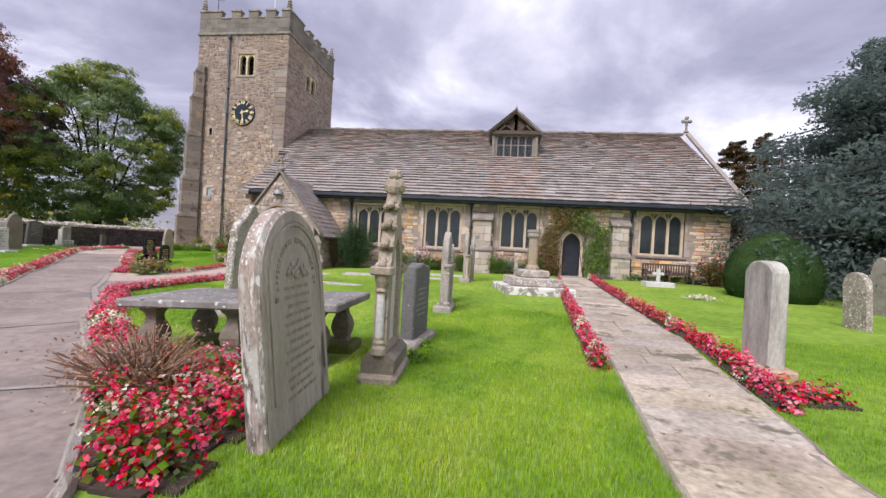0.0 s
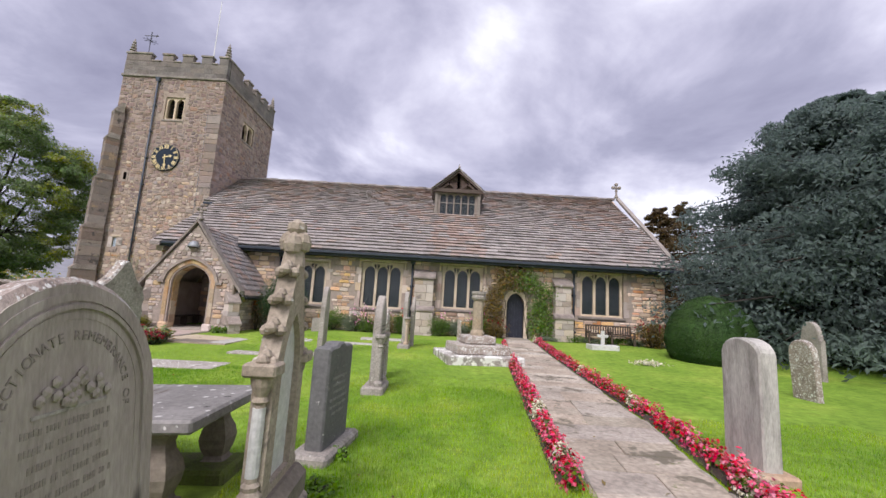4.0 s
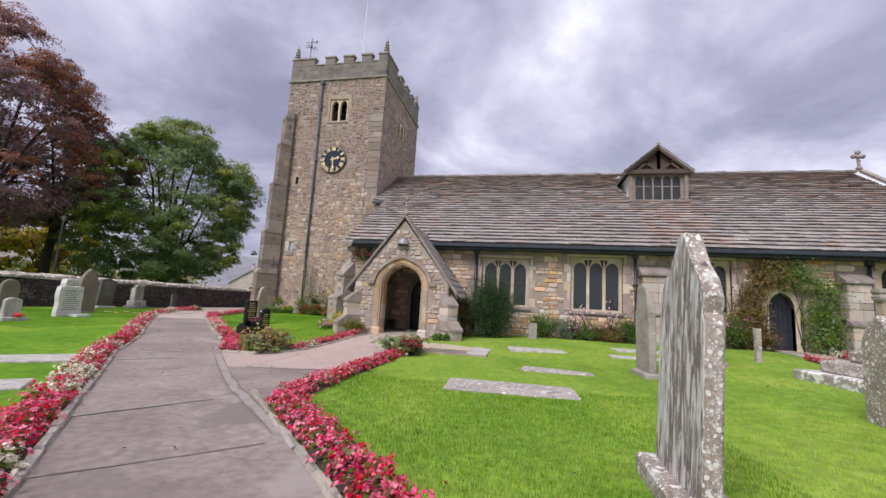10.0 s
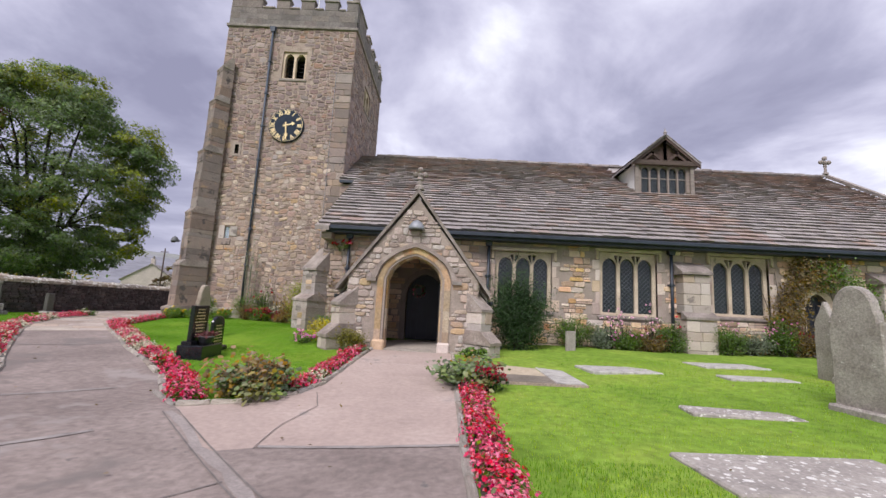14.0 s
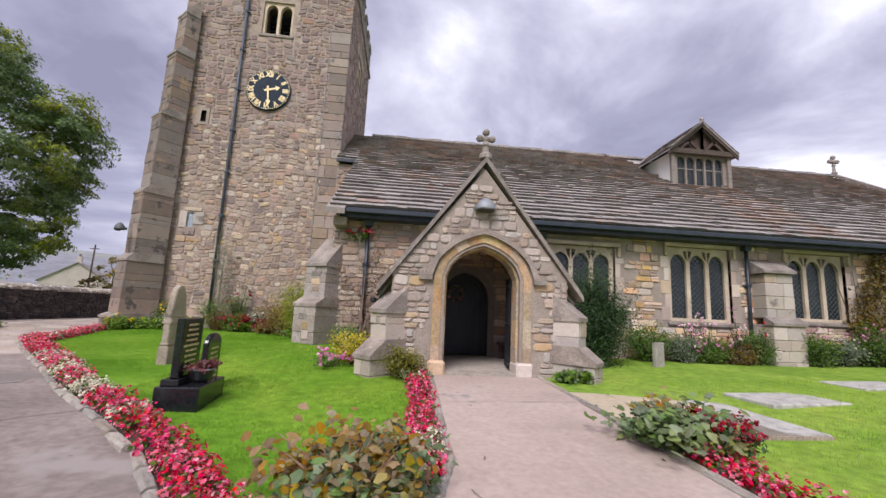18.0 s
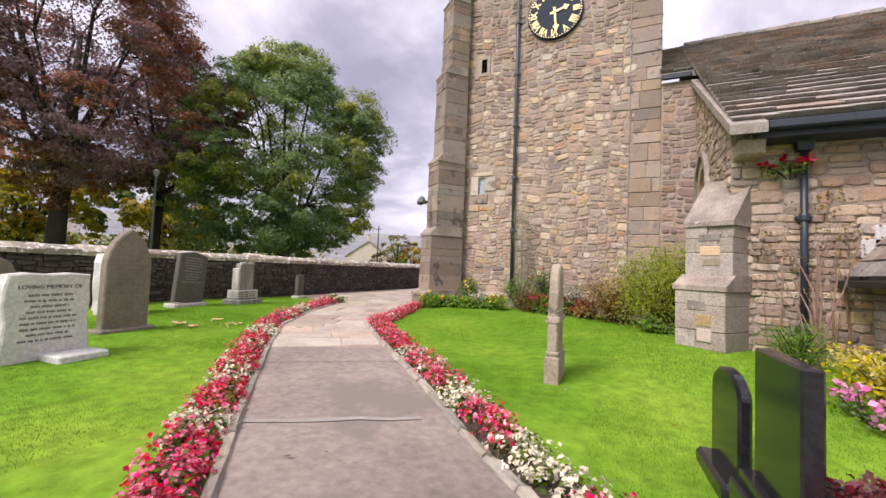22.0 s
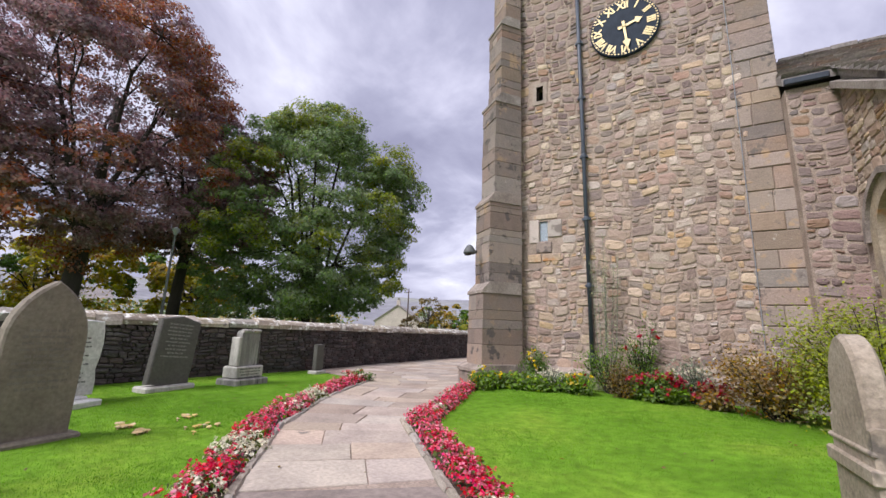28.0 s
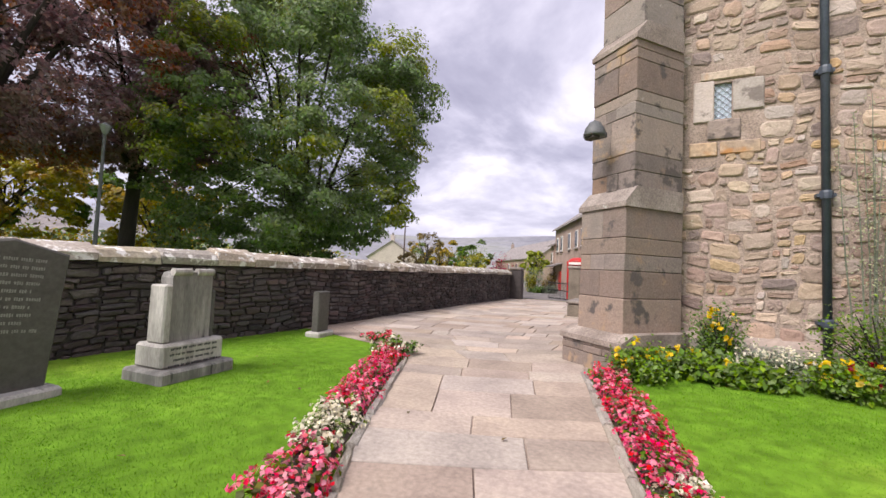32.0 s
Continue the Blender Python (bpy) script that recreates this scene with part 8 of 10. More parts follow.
def house(label, x, y, turn, w, d, eave, ridge, wall_mat, wins, chimneys=1, door=True, name="house"):
    t = thing(name, label, "house", "village houses", at=(x, y, .4), turn=turn)
    b = bmesh.new()
    slab(b, [(-w / 2, -d / 2, -3), (-w / 2, d / 2, -3), (-w / 2, d / 2, eave), (-w / 2, 0, ridge), (-w / 2, -d / 2, eave)], (w, 0, 0))
    wall = part("wall", b, wall_mat, t)
    for s in (-1, 1):
        b = bmesh.new()
        slab(b, [(-w / 2 - .2, s * (d / 2 + .3), eave - .22), (-w / 2 - .2, 0, ridge + .02), (-w / 2 - .2, 0, ridge + .16), (-w / 2 - .2, s * (d / 2 + .3), eave - .06)], (w + .4, 0, 0))
        part("roof_slope", b, M_slate, t)
    for k in range(chimneys):
        cx = -w / 2 + .6 + k * (w - 1.2)
        ch = part("chimney", new_box(cx - .4, cx + .4, -.3, .3, ridge - .4, ridge + 1.0, chamfer=.03), wall_mat, t)
        for j in (-.2, .2):
            part("chimney_pot", lathe(bmesh.new(), [(.12, ridge + 1.0), (.1, ridge + 1.35), (.12, ridge + 1.4)], 8, Matrix.Translation((cx + j, 0, 0))), M_brown, ch)
    for wx, wz, ww, wh in wins:
        wn_ = part("window", new_box(wx - ww / 2, wx + ww / 2, -d / 2 - .05, -d / 2 + .05, wz, wz + wh), M_white, t)
        for i in range(2):
            part("pane", new_box(wx - ww / 2 + .06 + i * ww / 2, wx + i * ww / 2 - .06, -d / 2 - .07, -d / 2 - .04, wz + .07, wz + wh - .07), M_glass, wn_)
        part("window_sill", new_box(wx - ww / 2 - .1, wx + ww / 2 + .1, -d / 2 - .14, -d / 2, wz - .12, wz - .01), M_grey_stone, wn_)
    if door:
        part("door", new_box(w / 2 - 1.9, w / 2 - 1.0, -d / 2 - .06, -d / 2 + .04, 0, 2.05), M_oak, t)
    return t


two = [(-2.6, .9, 1.0, 1.2), (0, .9, 1.0, 1.2), (-2.6, 3.4, 1.0, 1.1), (0, 3.4, 1.0, 1.1), (2.4, 3.4, 1.0, 1.1)]
th_ = house("tall stone terraced house along the street", -24.5, 53.1, -67.7, 11.4, 7, 6.1, 8.6, M_house, [(-4.4, 3.9, .8, 1.3), (-2.6, 3.9, .8, 1.3), (.4, 3.9, .8, 1.3), (2.8, 3.9, .8, 1.3), (4.6, 3.9, .8, 1.3), (.8, 1.0, 1.6, 1.3), (3.6, 1.0, 1.0, 1.3)], 2)
part("porch_canopy", slab(bmesh.new(), [(-5.6, -4.4, 2.45), (-5.6, -3.5, 2.75), (-5.6, -3.5, 2.85), (-5.6, -4.45, 2.55)], (3.4, 0, 0)), M_slate, th_, "slated lean-to canopy")
part("shop_door", new_box(-3.4, -2.5, -3.58, -3.45, 0, 2.1), M_red, th_, "red painted door")
house("small stone outbuilding joined to the terrace", -28.45, 58.4, -67.7, 1.7, 4, 4.7, 5.6, M_house, [(0, 3.0, .6, .9), (0, .8, .7, 1.1)], 0, False)
house("long row of low stone cottages beside the lane", -42.5, 95.8, -58.7, 33, 7.5, 4.4, 7.4, M_house, [(-12, 2.4, 1, 1.1), (-8, 2.4, 1, 1.1), (-3, 2.4, 1, 1.1), (3, 2.4, 1, 1.1), (8, 2.4, 1, 1.1), (13, 2.4, 1, 1.1)], 2)
house("pale pink rendered gabled house beyond the trees", -62.5, 78, 115, 9, 8, 3.4, 6.2, M_render_wall, two, 1)
house("white cottage glimpsed below the trees", -86, 52, 65, 10, 7, 4.4, 6.4, M_white, two, 1)
house("white cottage glimpsed below the trees", -92, 38, 75, 9, 7, 4.2, 6.2, M_white, two, 1)

pb = thing("telephone_box", "red cast-iron telephone kiosk with white crown panel", "telephone box", at=(-25.5, 42.4, .68), turn=-12)
part("plinth", new_box(-.46, .46, -.46, .46, 0, .2, chamfer=.02), M_red, pb)
for x in (-.41, .41):
    for yy in (-.41, .41):
        part("corner_post", new_box(x - .05, x + .05, yy - .05, yy + .05, .2, 2.1), M_red, pb)
for k, (a, cc, dd, e) in enumerate(((-.36, .36, -.44, -.42), (-.36, .36, .42, .44), (-.44, -.42, -.36, .36), (.42, .44, -.36, .36))):
    pn = part("pane", new_box(a, cc, dd, e, .3, 2.05), M_glass, pb)
    for j in range(7):
        z = .3 + j * .25
        part("glazing_bar", new_box(a - .01 * (k > 1), cc + .01 * (k > 1), dd - .01 * (k < 2), e + .01 * (k < 2), z, z + .035), M_red, pn)
part("header", new_box(-.48, .48, -.48, .48, 2.08, 2.32, chamfer=.02), M_red, pb)
part("sign_panel", new_box(-.36, .36, -.495, -.475, 2.13, 2.27), M_white, pb, "white lettered sign panel")
b = bmesh.new()
lathe(b, [(.48, 2.32), (.46, 2.38), (.36, 2.48), (.2, 2.54), (.02, 2.56)], 16, None, .7)
part("domed_roof", b, M_red, pb, smooth=True)
for x, yy, hh in ((-39.0, 24.5, 5.8), (-41.2, 34.25, 5.6)):
    lp = thing("street_lamp", "grey steel street lamp column beyond the wall", "street lamp", "street lamps", at=(x, yy, .6))
    part("column", tube(bmesh.new(), [(0, 0, -.3), (0, 0, 1.2), (0, 0, hh)], [.09, .075, .05], 8), M_came, lp)
    part("lantern", lathe(bmesh.new(), [(.06, hh), (.16, hh + .25), (.18, hh + .32), (.05, hh + .42)], 8), M_lead, lp)
up = thing("utility_pole", "tall dark utility pole by the street", "utility pole", at=(-53.0, 66.0, .4))
part("pole", tube(bmesh.new(), [(0, 0, -.3), (0, 0, 8.2)], [.12, .09], 8), M_oak, up)
part("crossarm", new_box(-.6, .6, -.05, .05, 7.6, 7.7), M_oak, up)


# ---- plants ----
def leaf_material(name, colors, vary=.3, rough=.6, thin=.35):
    m = material(name, colors, .8, rough, 0, vary=vary, fine=.2, coords="Object")
    bs = m.node_tree.nodes["Principled BSDF"]
    bs.inputs["Subsurface Weight"].default_value = 0.0
    bs.inputs["Specular IOR Level"].default_value = .2
    # thin leaves let some light through
    n, l = m.node_tree.nodes, m.node_tree.links
    tr = n.new("ShaderNodeBsdfTranslucent")
    l.new(bs.inputs["Base Color"].links[0].from_socket, tr.inputs[0])
    mx = n.new("ShaderNodeMixShader")
    mx.inputs[0].default_value = thin
    l.new(bs.outputs[0], mx.inputs[1])
    l.new(tr.outputs[0], mx.inputs[2])
    l.new(mx.outputs[0], n["Material Output"].inputs[0])
    return m


M_leaf_green = leaf_material("sycamore_leaves", ((0.128, 0.189, 0.092), (0.209, 0.284, 0.128), (0.311, 0.378, 0.162)), .35, thin=.5)
# lit copy of the sycamore leaves: sunlight put into some boughs' colour
M_leaf_olive = leaf_material("sunlit_sycamore_leaves", ((0.163, 0.206, 0.062), (0.263, 0.312, 0.090), (0.400, 0.388, 0.112)), .35, thin=.5)
M_leaf_purple = leaf_material("copper_beech_leaves", ((0.201, 0.146, 0.161), (0.287, 0.193, 0.205), (0.397, 0.256, 0.250)), .35, thin=.6)
M_leaf_rust = leaf_material("rusty_beech_leaves", ((0.23, 0.122, 0.102), (0.33, 0.168, 0.125), (0.44, 0.235, 0.13)), .4, thin=.55)
M_leaf_yellow = leaf_material("autumn_leaves", ((0.224, 0.182, 0.028), (0.364, 0.28, 0.042), (0.42, 0.224, 0.042)), .35)
# paler and bluer than yew: a veil of lens haze is mixed in
M_leaf_dark = leaf_material("hazed_yew_needles", ((0.150, 0.195, 0.185), (0.185, 0.237, 0.218), (0.215, 0.267, 0.242)), .08, .9, thin=.65)
M_leaf_dark.node_tree.nodes["Principled BSDF"].inputs["Specular IOR Level"].default_value = .06
M_leaf_brown = leaf_material("rusty_conifer", ((0.098, 0.072, 0.039), (0.156, 0.111, 0.058)), .3)
M_leaf_shrub = leaf_material("shrub_leaves", ((0.094, 0.160, 0.042), (0.160, 0.246, 0.064)), .35)
M_leaf_yellowgreen = leaf_material("golden_privet", ((0.264, 0.264, 0.042), (0.396, 0.384, 0.072)), .35)
M_leaf_golden = leaf_material("golden_feathery_leaves", ((0.24, 0.29, 0.045), (0.35, 0.38, 0.065)), .2)
M_leaf_evergreen = leaf_material("dark_evergreen_leaves", ((0.047, 0.084, 0.038), (0.084, 0.135, 0.057)), .35)
M_leaf_dull = leaf_material("dull_bronze_leaves", ((0.14, 0.105, 0.049), (0.224, 0.168, 0.07)), .4)
M_leaf_grey = leaf_material("grey_green_leaves", ((0.156, 0.192, 0.132), (0.252, 0.288, 0.204)), .3)
M_leaf_spire = leaf_material("pale_green_flower_spikes", ((0.30, 0.33, 0.20), (0.46, 0.46, 0.32)), .3)
M_leaf_fresh = leaf_material("fresh_green_leaves", ((0.11, 0.19, 0.035), (0.19, 0.29, 0.055)), .3)
M_leaf_cone = leaf_material("golden_green_conifer", ((0.15, 0.15, 0.035), (0.23, 0.21, 0.05)), .3)
M_leaf_varieg = leaf_material("yellow_variegated_leaves", ((0.42, 0.36, 0.04), (0.62, 0.54, 0.12)), .3)
M_leaf_lime = leaf_material("fresh_feathery_green", ((0.12, 0.24, 0.025), (0.20, 0.34, 0.05)), .25)
M_leaf_bronze = leaf_material("fading_bronze_leaves", ((0.20, 0.12, 0.06), (0.30, 0.21, 0.09), (0.24, 0.25, 0.10)), .4)
M_leaf_hyd = leaf_material("pale_lobed_leaves", ((0.11, 0.17, 0.075), (0.19, 0.25, 0.12), (0.26, 0.24, 0.10)), .35)
M_topiary = leaf_material("clipped_yew", ((0.035, 0.072, 0.026), (0.064, 0.112, 0.038)), .25)
M_bark = material("tree_bark", ((.022, .018, .015), (.05, .04, .033)), 3, .95, .9, 14, stretch=(1, 1, .3))
M_twig = material("dry_twigs", ((.20, .12, .08), (.32, .21, .15)), 6, .9, .2, vary=.3)


M_twig_pale = leaf_material("dry_straw_twigs", ((.27, .17, .12), (.40, .28, .20)), .3)


def quad_cloud(name, centres, normals, sizes, mat, parent=None, aspect=.62, bend=.25, label="", kind="stuff", seed=1, lobed=0):
    """Many small leaves as one mesh: each leaf a bent diamond of two triangles."""
    g = rng_of(seed)
    c, n = np.asarray(centres, float), np.asarray(normals, float)
    k = len(c)
    n = n / np.maximum(np.linalg.norm(n, axis=1, keepdims=True), 1e-6)
    r = g.normal(size=(k, 3))
    u = np.cross(n, r)
    u /= np.maximum(np.linalg.norm(u, axis=1, keepdims=True), 1e-6)
    v = np.cross(n, u)
    s = np.asarray(sizes, float)[:, None]
    tip, tail = c + u * s * .5, c - u * s * .5
    a = c + v * s * .5 * aspect + n * s * bend * .5
    b = c - v * s * .5 * aspect + n * s * bend * .5
    if lobed:
        # broad leaves with a notched outline: a ring of seven points round the stalk
        ang = np.array([0, 40, 75, 120, 180, 240, 285, 320]) * math.pi / 180
        rad = np.array([1, .72, .95, .7, .45, .7, .95, .72]) * .5
        ring = c[:, None] + (np.cos(ang) * rad)[None, :, None] * (u * s)[:, None] + (np.sin(ang) * rad * aspect * 1.2)[None, :, None] * (v * s)[:, None] - n[:, None] * (rad ** 2 * .5)[None, :, None] * s[:, None]
        verts = np.concatenate([c[:, None], ring], 1).reshape(-1, 3)
        faces = [(9 * i, 9 * i + 1 + j, 9 * i + 1 + (j + 1) % 8) for i in range(k) for j in range(8)]
        ob = new(name, raw_mesh(name, verts.tolist(), faces, mat))
        if parent is not None:
            ob.parent = parent
        return tagged(ob, label, kind=kind)
    verts = np.stack([tail, a, tip, b], 1).reshape(-1, 3)
    me = bpy.data.meshes.new(name)
    me.vertices.add(4 * k)
    me.vertices.foreach_set("co", verts.ravel())
    idx = np.arange(k)[:, None] * 4
    tri = np.concatenate([idx + [0, 1, 2], idx + [0, 2, 3]], 1).ravel()
    me.loops.add(6 * k)
    me.loops.foreach_set("vertex_index", tri)
    me.polygons.add(2 * k)
    me.polygons.foreach_set("loop_start", np.arange(0, 6 * k, 3))
    me.polygons.foreach_set("loop_total", np.full(2 * k, 3))
    me.update()
    me.validate()
    me.materials.append(mat)
    ob = new(name, me)
    if parent is not None:
        ob.parent = parent
    return tagged(ob, label, kind=kind)


def tree(label, x, y, hgt, radius, crown_low, mat, seed, leaves=26000, clumps=150, leaf=.24, trunk=.4, airy=1.0, name="tree", category="tree", shape=1.0, mat2=None, droop=0.0, z=None):
    """A broadleaf tree: tapered trunk, limbs and a crown of leaf clumps with an uneven outline."""
    g = rng_of(seed)
    t = thing(name, label, category, "trees round the churchyard", at=(x, y, gz(x, y) - .15 if z is None else z))
    # rounded boughs of foliage over an uneven crown, each made of smaller tufts
    bumps = g.normal(size=(9, 3))
    bumps /= np.linalg.norm(bumps, axis=1, keepdims=True)
    cz, half = (hgt + crown_low) / 2, (hgt - crown_low) / 2
    cen, outw, limbs = [], [], bmesh.new()
    n_l = max(clumps // 6, 8)
    for i in range(n_l):
        zz = 1 - 2 * (i + .5) / n_l
        a = i * 2.39996 + g.normal(0, .25)
        zz = float(np.clip(zz + g.normal(0, .06), -1, 1))
        d = np.array([math.cos(a) * math.sqrt(1 - zz * zz), math.sin(a) * math.sqrt(1 - zz * zz), zz])
        bulge = 1 + .2 * max((bumps @ d).max() - .55, 0) / .45 - .16 * g.random()
        wide = (1 - .36 * max(zz, 0)) * (1 + .06 * max(-zz, 0)) * shape ** max(zz, 0)
        f = g.uniform(.66, .9)
        cen.append([d[0] * radius * wide * f * bulge, d[1] * radius * wide * f * bulge, cz + zz * half * f * min(bulge, 1.05)])
        outw.append(d)
    cen = np.array(cen)
    th = crown_low + half * .5
    bend = g.normal(0, .25, 2)
    tp = [(0, 0, -.2), (bend[0] * .3, bend[1] * .3, th * .4), (bend[0], bend[1], th), (bend[0] * 1.3, bend[1] * 1.3, th + half * .7)]
    part("trunk", tube(bmesh.new(), tp, [trunk * 1.25, trunk, trunk * .75, trunk * .25], 10), M_bark, t, smooth=True)
    # main limbs rise steeply and fork; thin boughs lead from them to the clumps
    nodes = []
    for i in range(9):
        a = 2 * math.pi * (i + g.uniform(-.3, .3)) / 9
        s0 = g.uniform(.3, 1.0)
        o = Vector((bend[0] * s0, bend[1] * s0, th * (.5 + .5 * s0)))
        out_, rise = radius * g.uniform(.3, .55), half * g.uniform(.55, 1.25)
        d = Vector((math.cos(a) * out_, math.sin(a) * out_, rise))
        k1 = o + d * .35 + Vector((g.normal(0, .2), g.normal(0, .2), -.06 * rise))
        k2 = o + d * .7 + Vector((g.normal(0, .3), g.normal(0, .3), .08 * rise))
        e = o + d
        tube(limbs, [o, k1, k2, e], [trunk * .42, trunk * .3, trunk * .2, trunk * .1], 6)
        nodes += [k1, k2, e]
    for i in range(len(cen)):
        e = Vector(cen[i])
        o = min(nodes, key=lambda q: (q - e).length + .5 * max(q.z - e.z, 0))
        mid = o.lerp(e, .5) + Vector((g.normal(0, .25), g.normal(0, .25), .10 * (e - o).length))
        tube(limbs, [o, mid, e], [trunk * .11, trunk * .07, .02], 4)
    part("branchwork", limbs, M_bark, t)
    rad = radius * g.uniform(.17, .29, n_l) * airy
    share = rad ** 2 / (rad ** 2).sum()
    sets = ([], []), ([], [])
    for i in range(n_l):
        tufts = 16
        per = max(int(leaves * .88 * share[i] / tufts), 6)
        lean_ = outw[i] * .75 + np.array([0, 0, .55])
        which = 1 if mat2 and g.random() < .3 else 0
        made = 0
        while made < tufts:
            q = g.normal(size=3)
            q /= np.linalg.norm(q)
            if q @ lean_ < -.25:
                continue
            made += 1
            c = cen[i] + q * rad[i] * g.uniform(.6, 1.08) * np.array([1, 1, .72])
            r = rad[i] * g.uniform(.22, .42)
            w = g.normal(size=(per, 3))
            w /= np.linalg.norm(w, axis=1, keepdims=True)
            w *= (g.random((per, 1)) ** .5) * r * np.array([1.15, 1.15, .5])
            # sprays droop towards their ends
            w[:, 2] -= .35 * (w[:, :2] ** 2).sum(1) / r
            sets[which][0].append(c + w)
            sets[which][1].append(w / r * .6 + q * .7 + g.normal(0, .38, (per, 3)) + [0, 0, .55])
    n_in = int(leaves * .05)
    q = g.normal(size=(n_in, 3))
    q /= np.linalg.norm(q, axis=1, keepdims=True)
    q *= g.random((n_in, 1)) ** .4 * .72
    sets[0][0].append(q * [radius, radius, half] + [0, 0, cz])
    sets[0][1].append(q + g.normal(0, .6, (n_in, 3)))
    for k, m_ in enumerate((mat, mat2)):
        if sets[k][0]:
            pts, nrm = np.concatenate(sets[k][0]), np.concatenate(sets[k][1])
            quad_cloud("crown", pts, nrm, g.uniform(.6, 1.3, len(pts)) * leaf, m_, t, seed=seed + k)
    return t


def conifer(label, x, y, hgt, radius, low, mat, seed, tiers=26, leaves=30000, leaf=.22, mat2=None):
    """A spreading dark conifer: layered boughs with ragged ends round a tapering trunk."""
    g = rng_of(seed)
    t = thing("conifer", label, "tree", "trees round the churchyard", at=(x, y, gz(x, y) - .15))
    part("trunk", tube(bmesh.new(), [(0, 0, -.2), (.1, 0, hgt * .5), (0, .1, hgt)], [radius * .09, radius * .06, .04], 9), M_bark, t, smooth=True)
    limbs = bmesh.new()
    pts, nrm, sz = [], [], []
    boughs = tiers * 7
    per = leaves // boughs
    for i in range(boughs):
        f = g.random()
        z = low + (hgt - low) * f ** .9
        rr = radius * (1 - f) ** .62 * g.uniform(.5, 1.16) + .3
        a = g.uniform(0, 2 * math.pi)
        d = Vector((math.cos(a), math.sin(a), 0))
        e = d * rr + Vector((0, 0, z + g.uniform(-.1, .12) * rr))
        o = Vector((0, 0, z - .12 * rr))
        tube(limbs, [o, o.lerp(e, .6) + Vector((0, 0, .1 * rr)), e], [.07, .045, .015], 4)
        s = g.random(per) ** .6
        base = np.outer(1 - s, o) + np.outer(s, e)
        side = np.array((-d.y, d.x, 0))
        spread_ = rr * .23 * (1 - .6 * s) + .06
        base += np.outer(g.normal(0, 1, per) * spread_, side) + np.c_[np.zeros(per), np.zeros(per), g.normal(.06, .16, per) * rr * .26 * (1 - .25 * s) - .06 * rr * s ** 3]
        pts.append(base)
        nrm.append(g.normal(0, .9, (per, 3)) + [d.x * .5, d.y * .5, .3])
        sz.append(g.uniform(.5, 1.3, per) * leaf)
    part("branchwork", limbs, M_bark, t)
    pts, nrm, sz = np.concatenate(pts), np.concatenate(nrm), np.concatenate(sz)
    quad_cloud("crown", pts, nrm, sz, mat, t, aspect=.4, seed=seed)
    return t


tree("large green sycamore behind the boundary wall", -40.2, 34.3, 18.6, 7.7, .9, M_leaf_green, 201, 150000, 500, .21, .38, 1.06, mat2=M_leaf_olive)
tree("copper beech with dark purple-red leaves", -44.6, 22.6, 21.2, 8.2, 3.6, M_leaf_purple, 202, 125000, 520, .19, .42, .88, mat2=M_leaf_rust)
tree("copper beech with dark purple-red leaves", -49.5, 14.8, 19.5, 7.5, 5.0, M_leaf_purple, 203, 80000, 420, .2, .42, .88, mat2=M_leaf_rust)
tree("copper beech with dark purple-red leaves", -47.0, 29.0, 17.0, 6.0, 5.2, M_leaf_purple, 209, 36000, 240, .22, .36, .88)
tree("yellowing lime tree beyond the churchyard", -62, 40, 12.5, 6.5, 3.0, M_leaf_yellow, 204, 14000, 90, .36, .35, mat2=M_leaf_shrub)
tree("yellowing lime tree beyond the churchyard", -66, 29, 12.0, 6.5, 2.6, M_leaf_yellow, 205, 14000, 90, .36, .35, mat2=M_leaf_shrub)
M_leaf_lime_tree = leaf_material("yellow_green_lime_leaves", ((0.26, 0.27, 0.035), (0.42, 0.38, 0.05), (0.50, 0.34, 0.05)), .35, thin=.5)
for k, (x, y, hh, r) in enumerate(((-65, 28, 9.5, 5.8), (-61, 38, 8.5, 4.8))):
    tree("yellow-green lime tree beyond the churchyard", x, y, hh, r, .7, M_leaf_lime_tree, 215 + k, 14000, 100, .34, .3)
tree("yellowing lime tree beyond the churchyard", -66, 18, 12.5, 6.5, 2.6, M_leaf_yellow, 206, 14000, 90, .36, .35, mat2=M_leaf_green)
tree("yellowing lime tree beyond the churchyard", -62, 6, 13, 7, 2.6, M_leaf_yellow, 207, 12000, 90, .38, .35, mat2=M_leaf_green)
tree("green tree at the far side of the road", -58, 52, 11.5, 5.0, 2.5, M_leaf_green, 208, 10000, 70, .36, .35)
tree("thin half-bare tree beside the lane", -49.5, 66.0, 7.2, 2.8, 2.0, M_leaf_dull, 210, 1800, 70, .26, .18)
tree("thin half-bare tree beside the lane", -51.5, 64.5, 4.2, 1.8, .6, M_leaf_brown, 211, 4000, 40, .26, .14)
for k, (x, y, hh, r, mt) in enumerate(((-49.5, 84, 5.6, 2.6, M_leaf_yellowgreen), (-53, 87, 7.0, 3.2, M_leaf_shrub), (-57, 89, 7.2, 3.4, M_leaf_yellow), (-61, 92, 7.6, 3.6, M_leaf_yellow), (-65.5, 92, 7.2, 3.6, M_leaf_green), (-56, 100, 9, 4.5, M_leaf_green), (-71, 98, 8, 4, M_leaf_yellow), (-32.6, 60.0, 4.6, 1.7, M_leaf_golden))):
    tree("bushy tree in the village gardens", x, y, hh, r, .5, mt, 220 + k, 5000, 50, .4, .2)
conifer("large spreading dark yew beside the church", 18.6, 17.4, 12.4, 8.7, .6, M_leaf_dark, 231, 66, 210000, .24)
conifer("dark yew filling the eastern churchyard corner", 25.0, 12.0, 13.0, 6.5, .5, M_leaf_dark, 232, 26, 40000, .3)
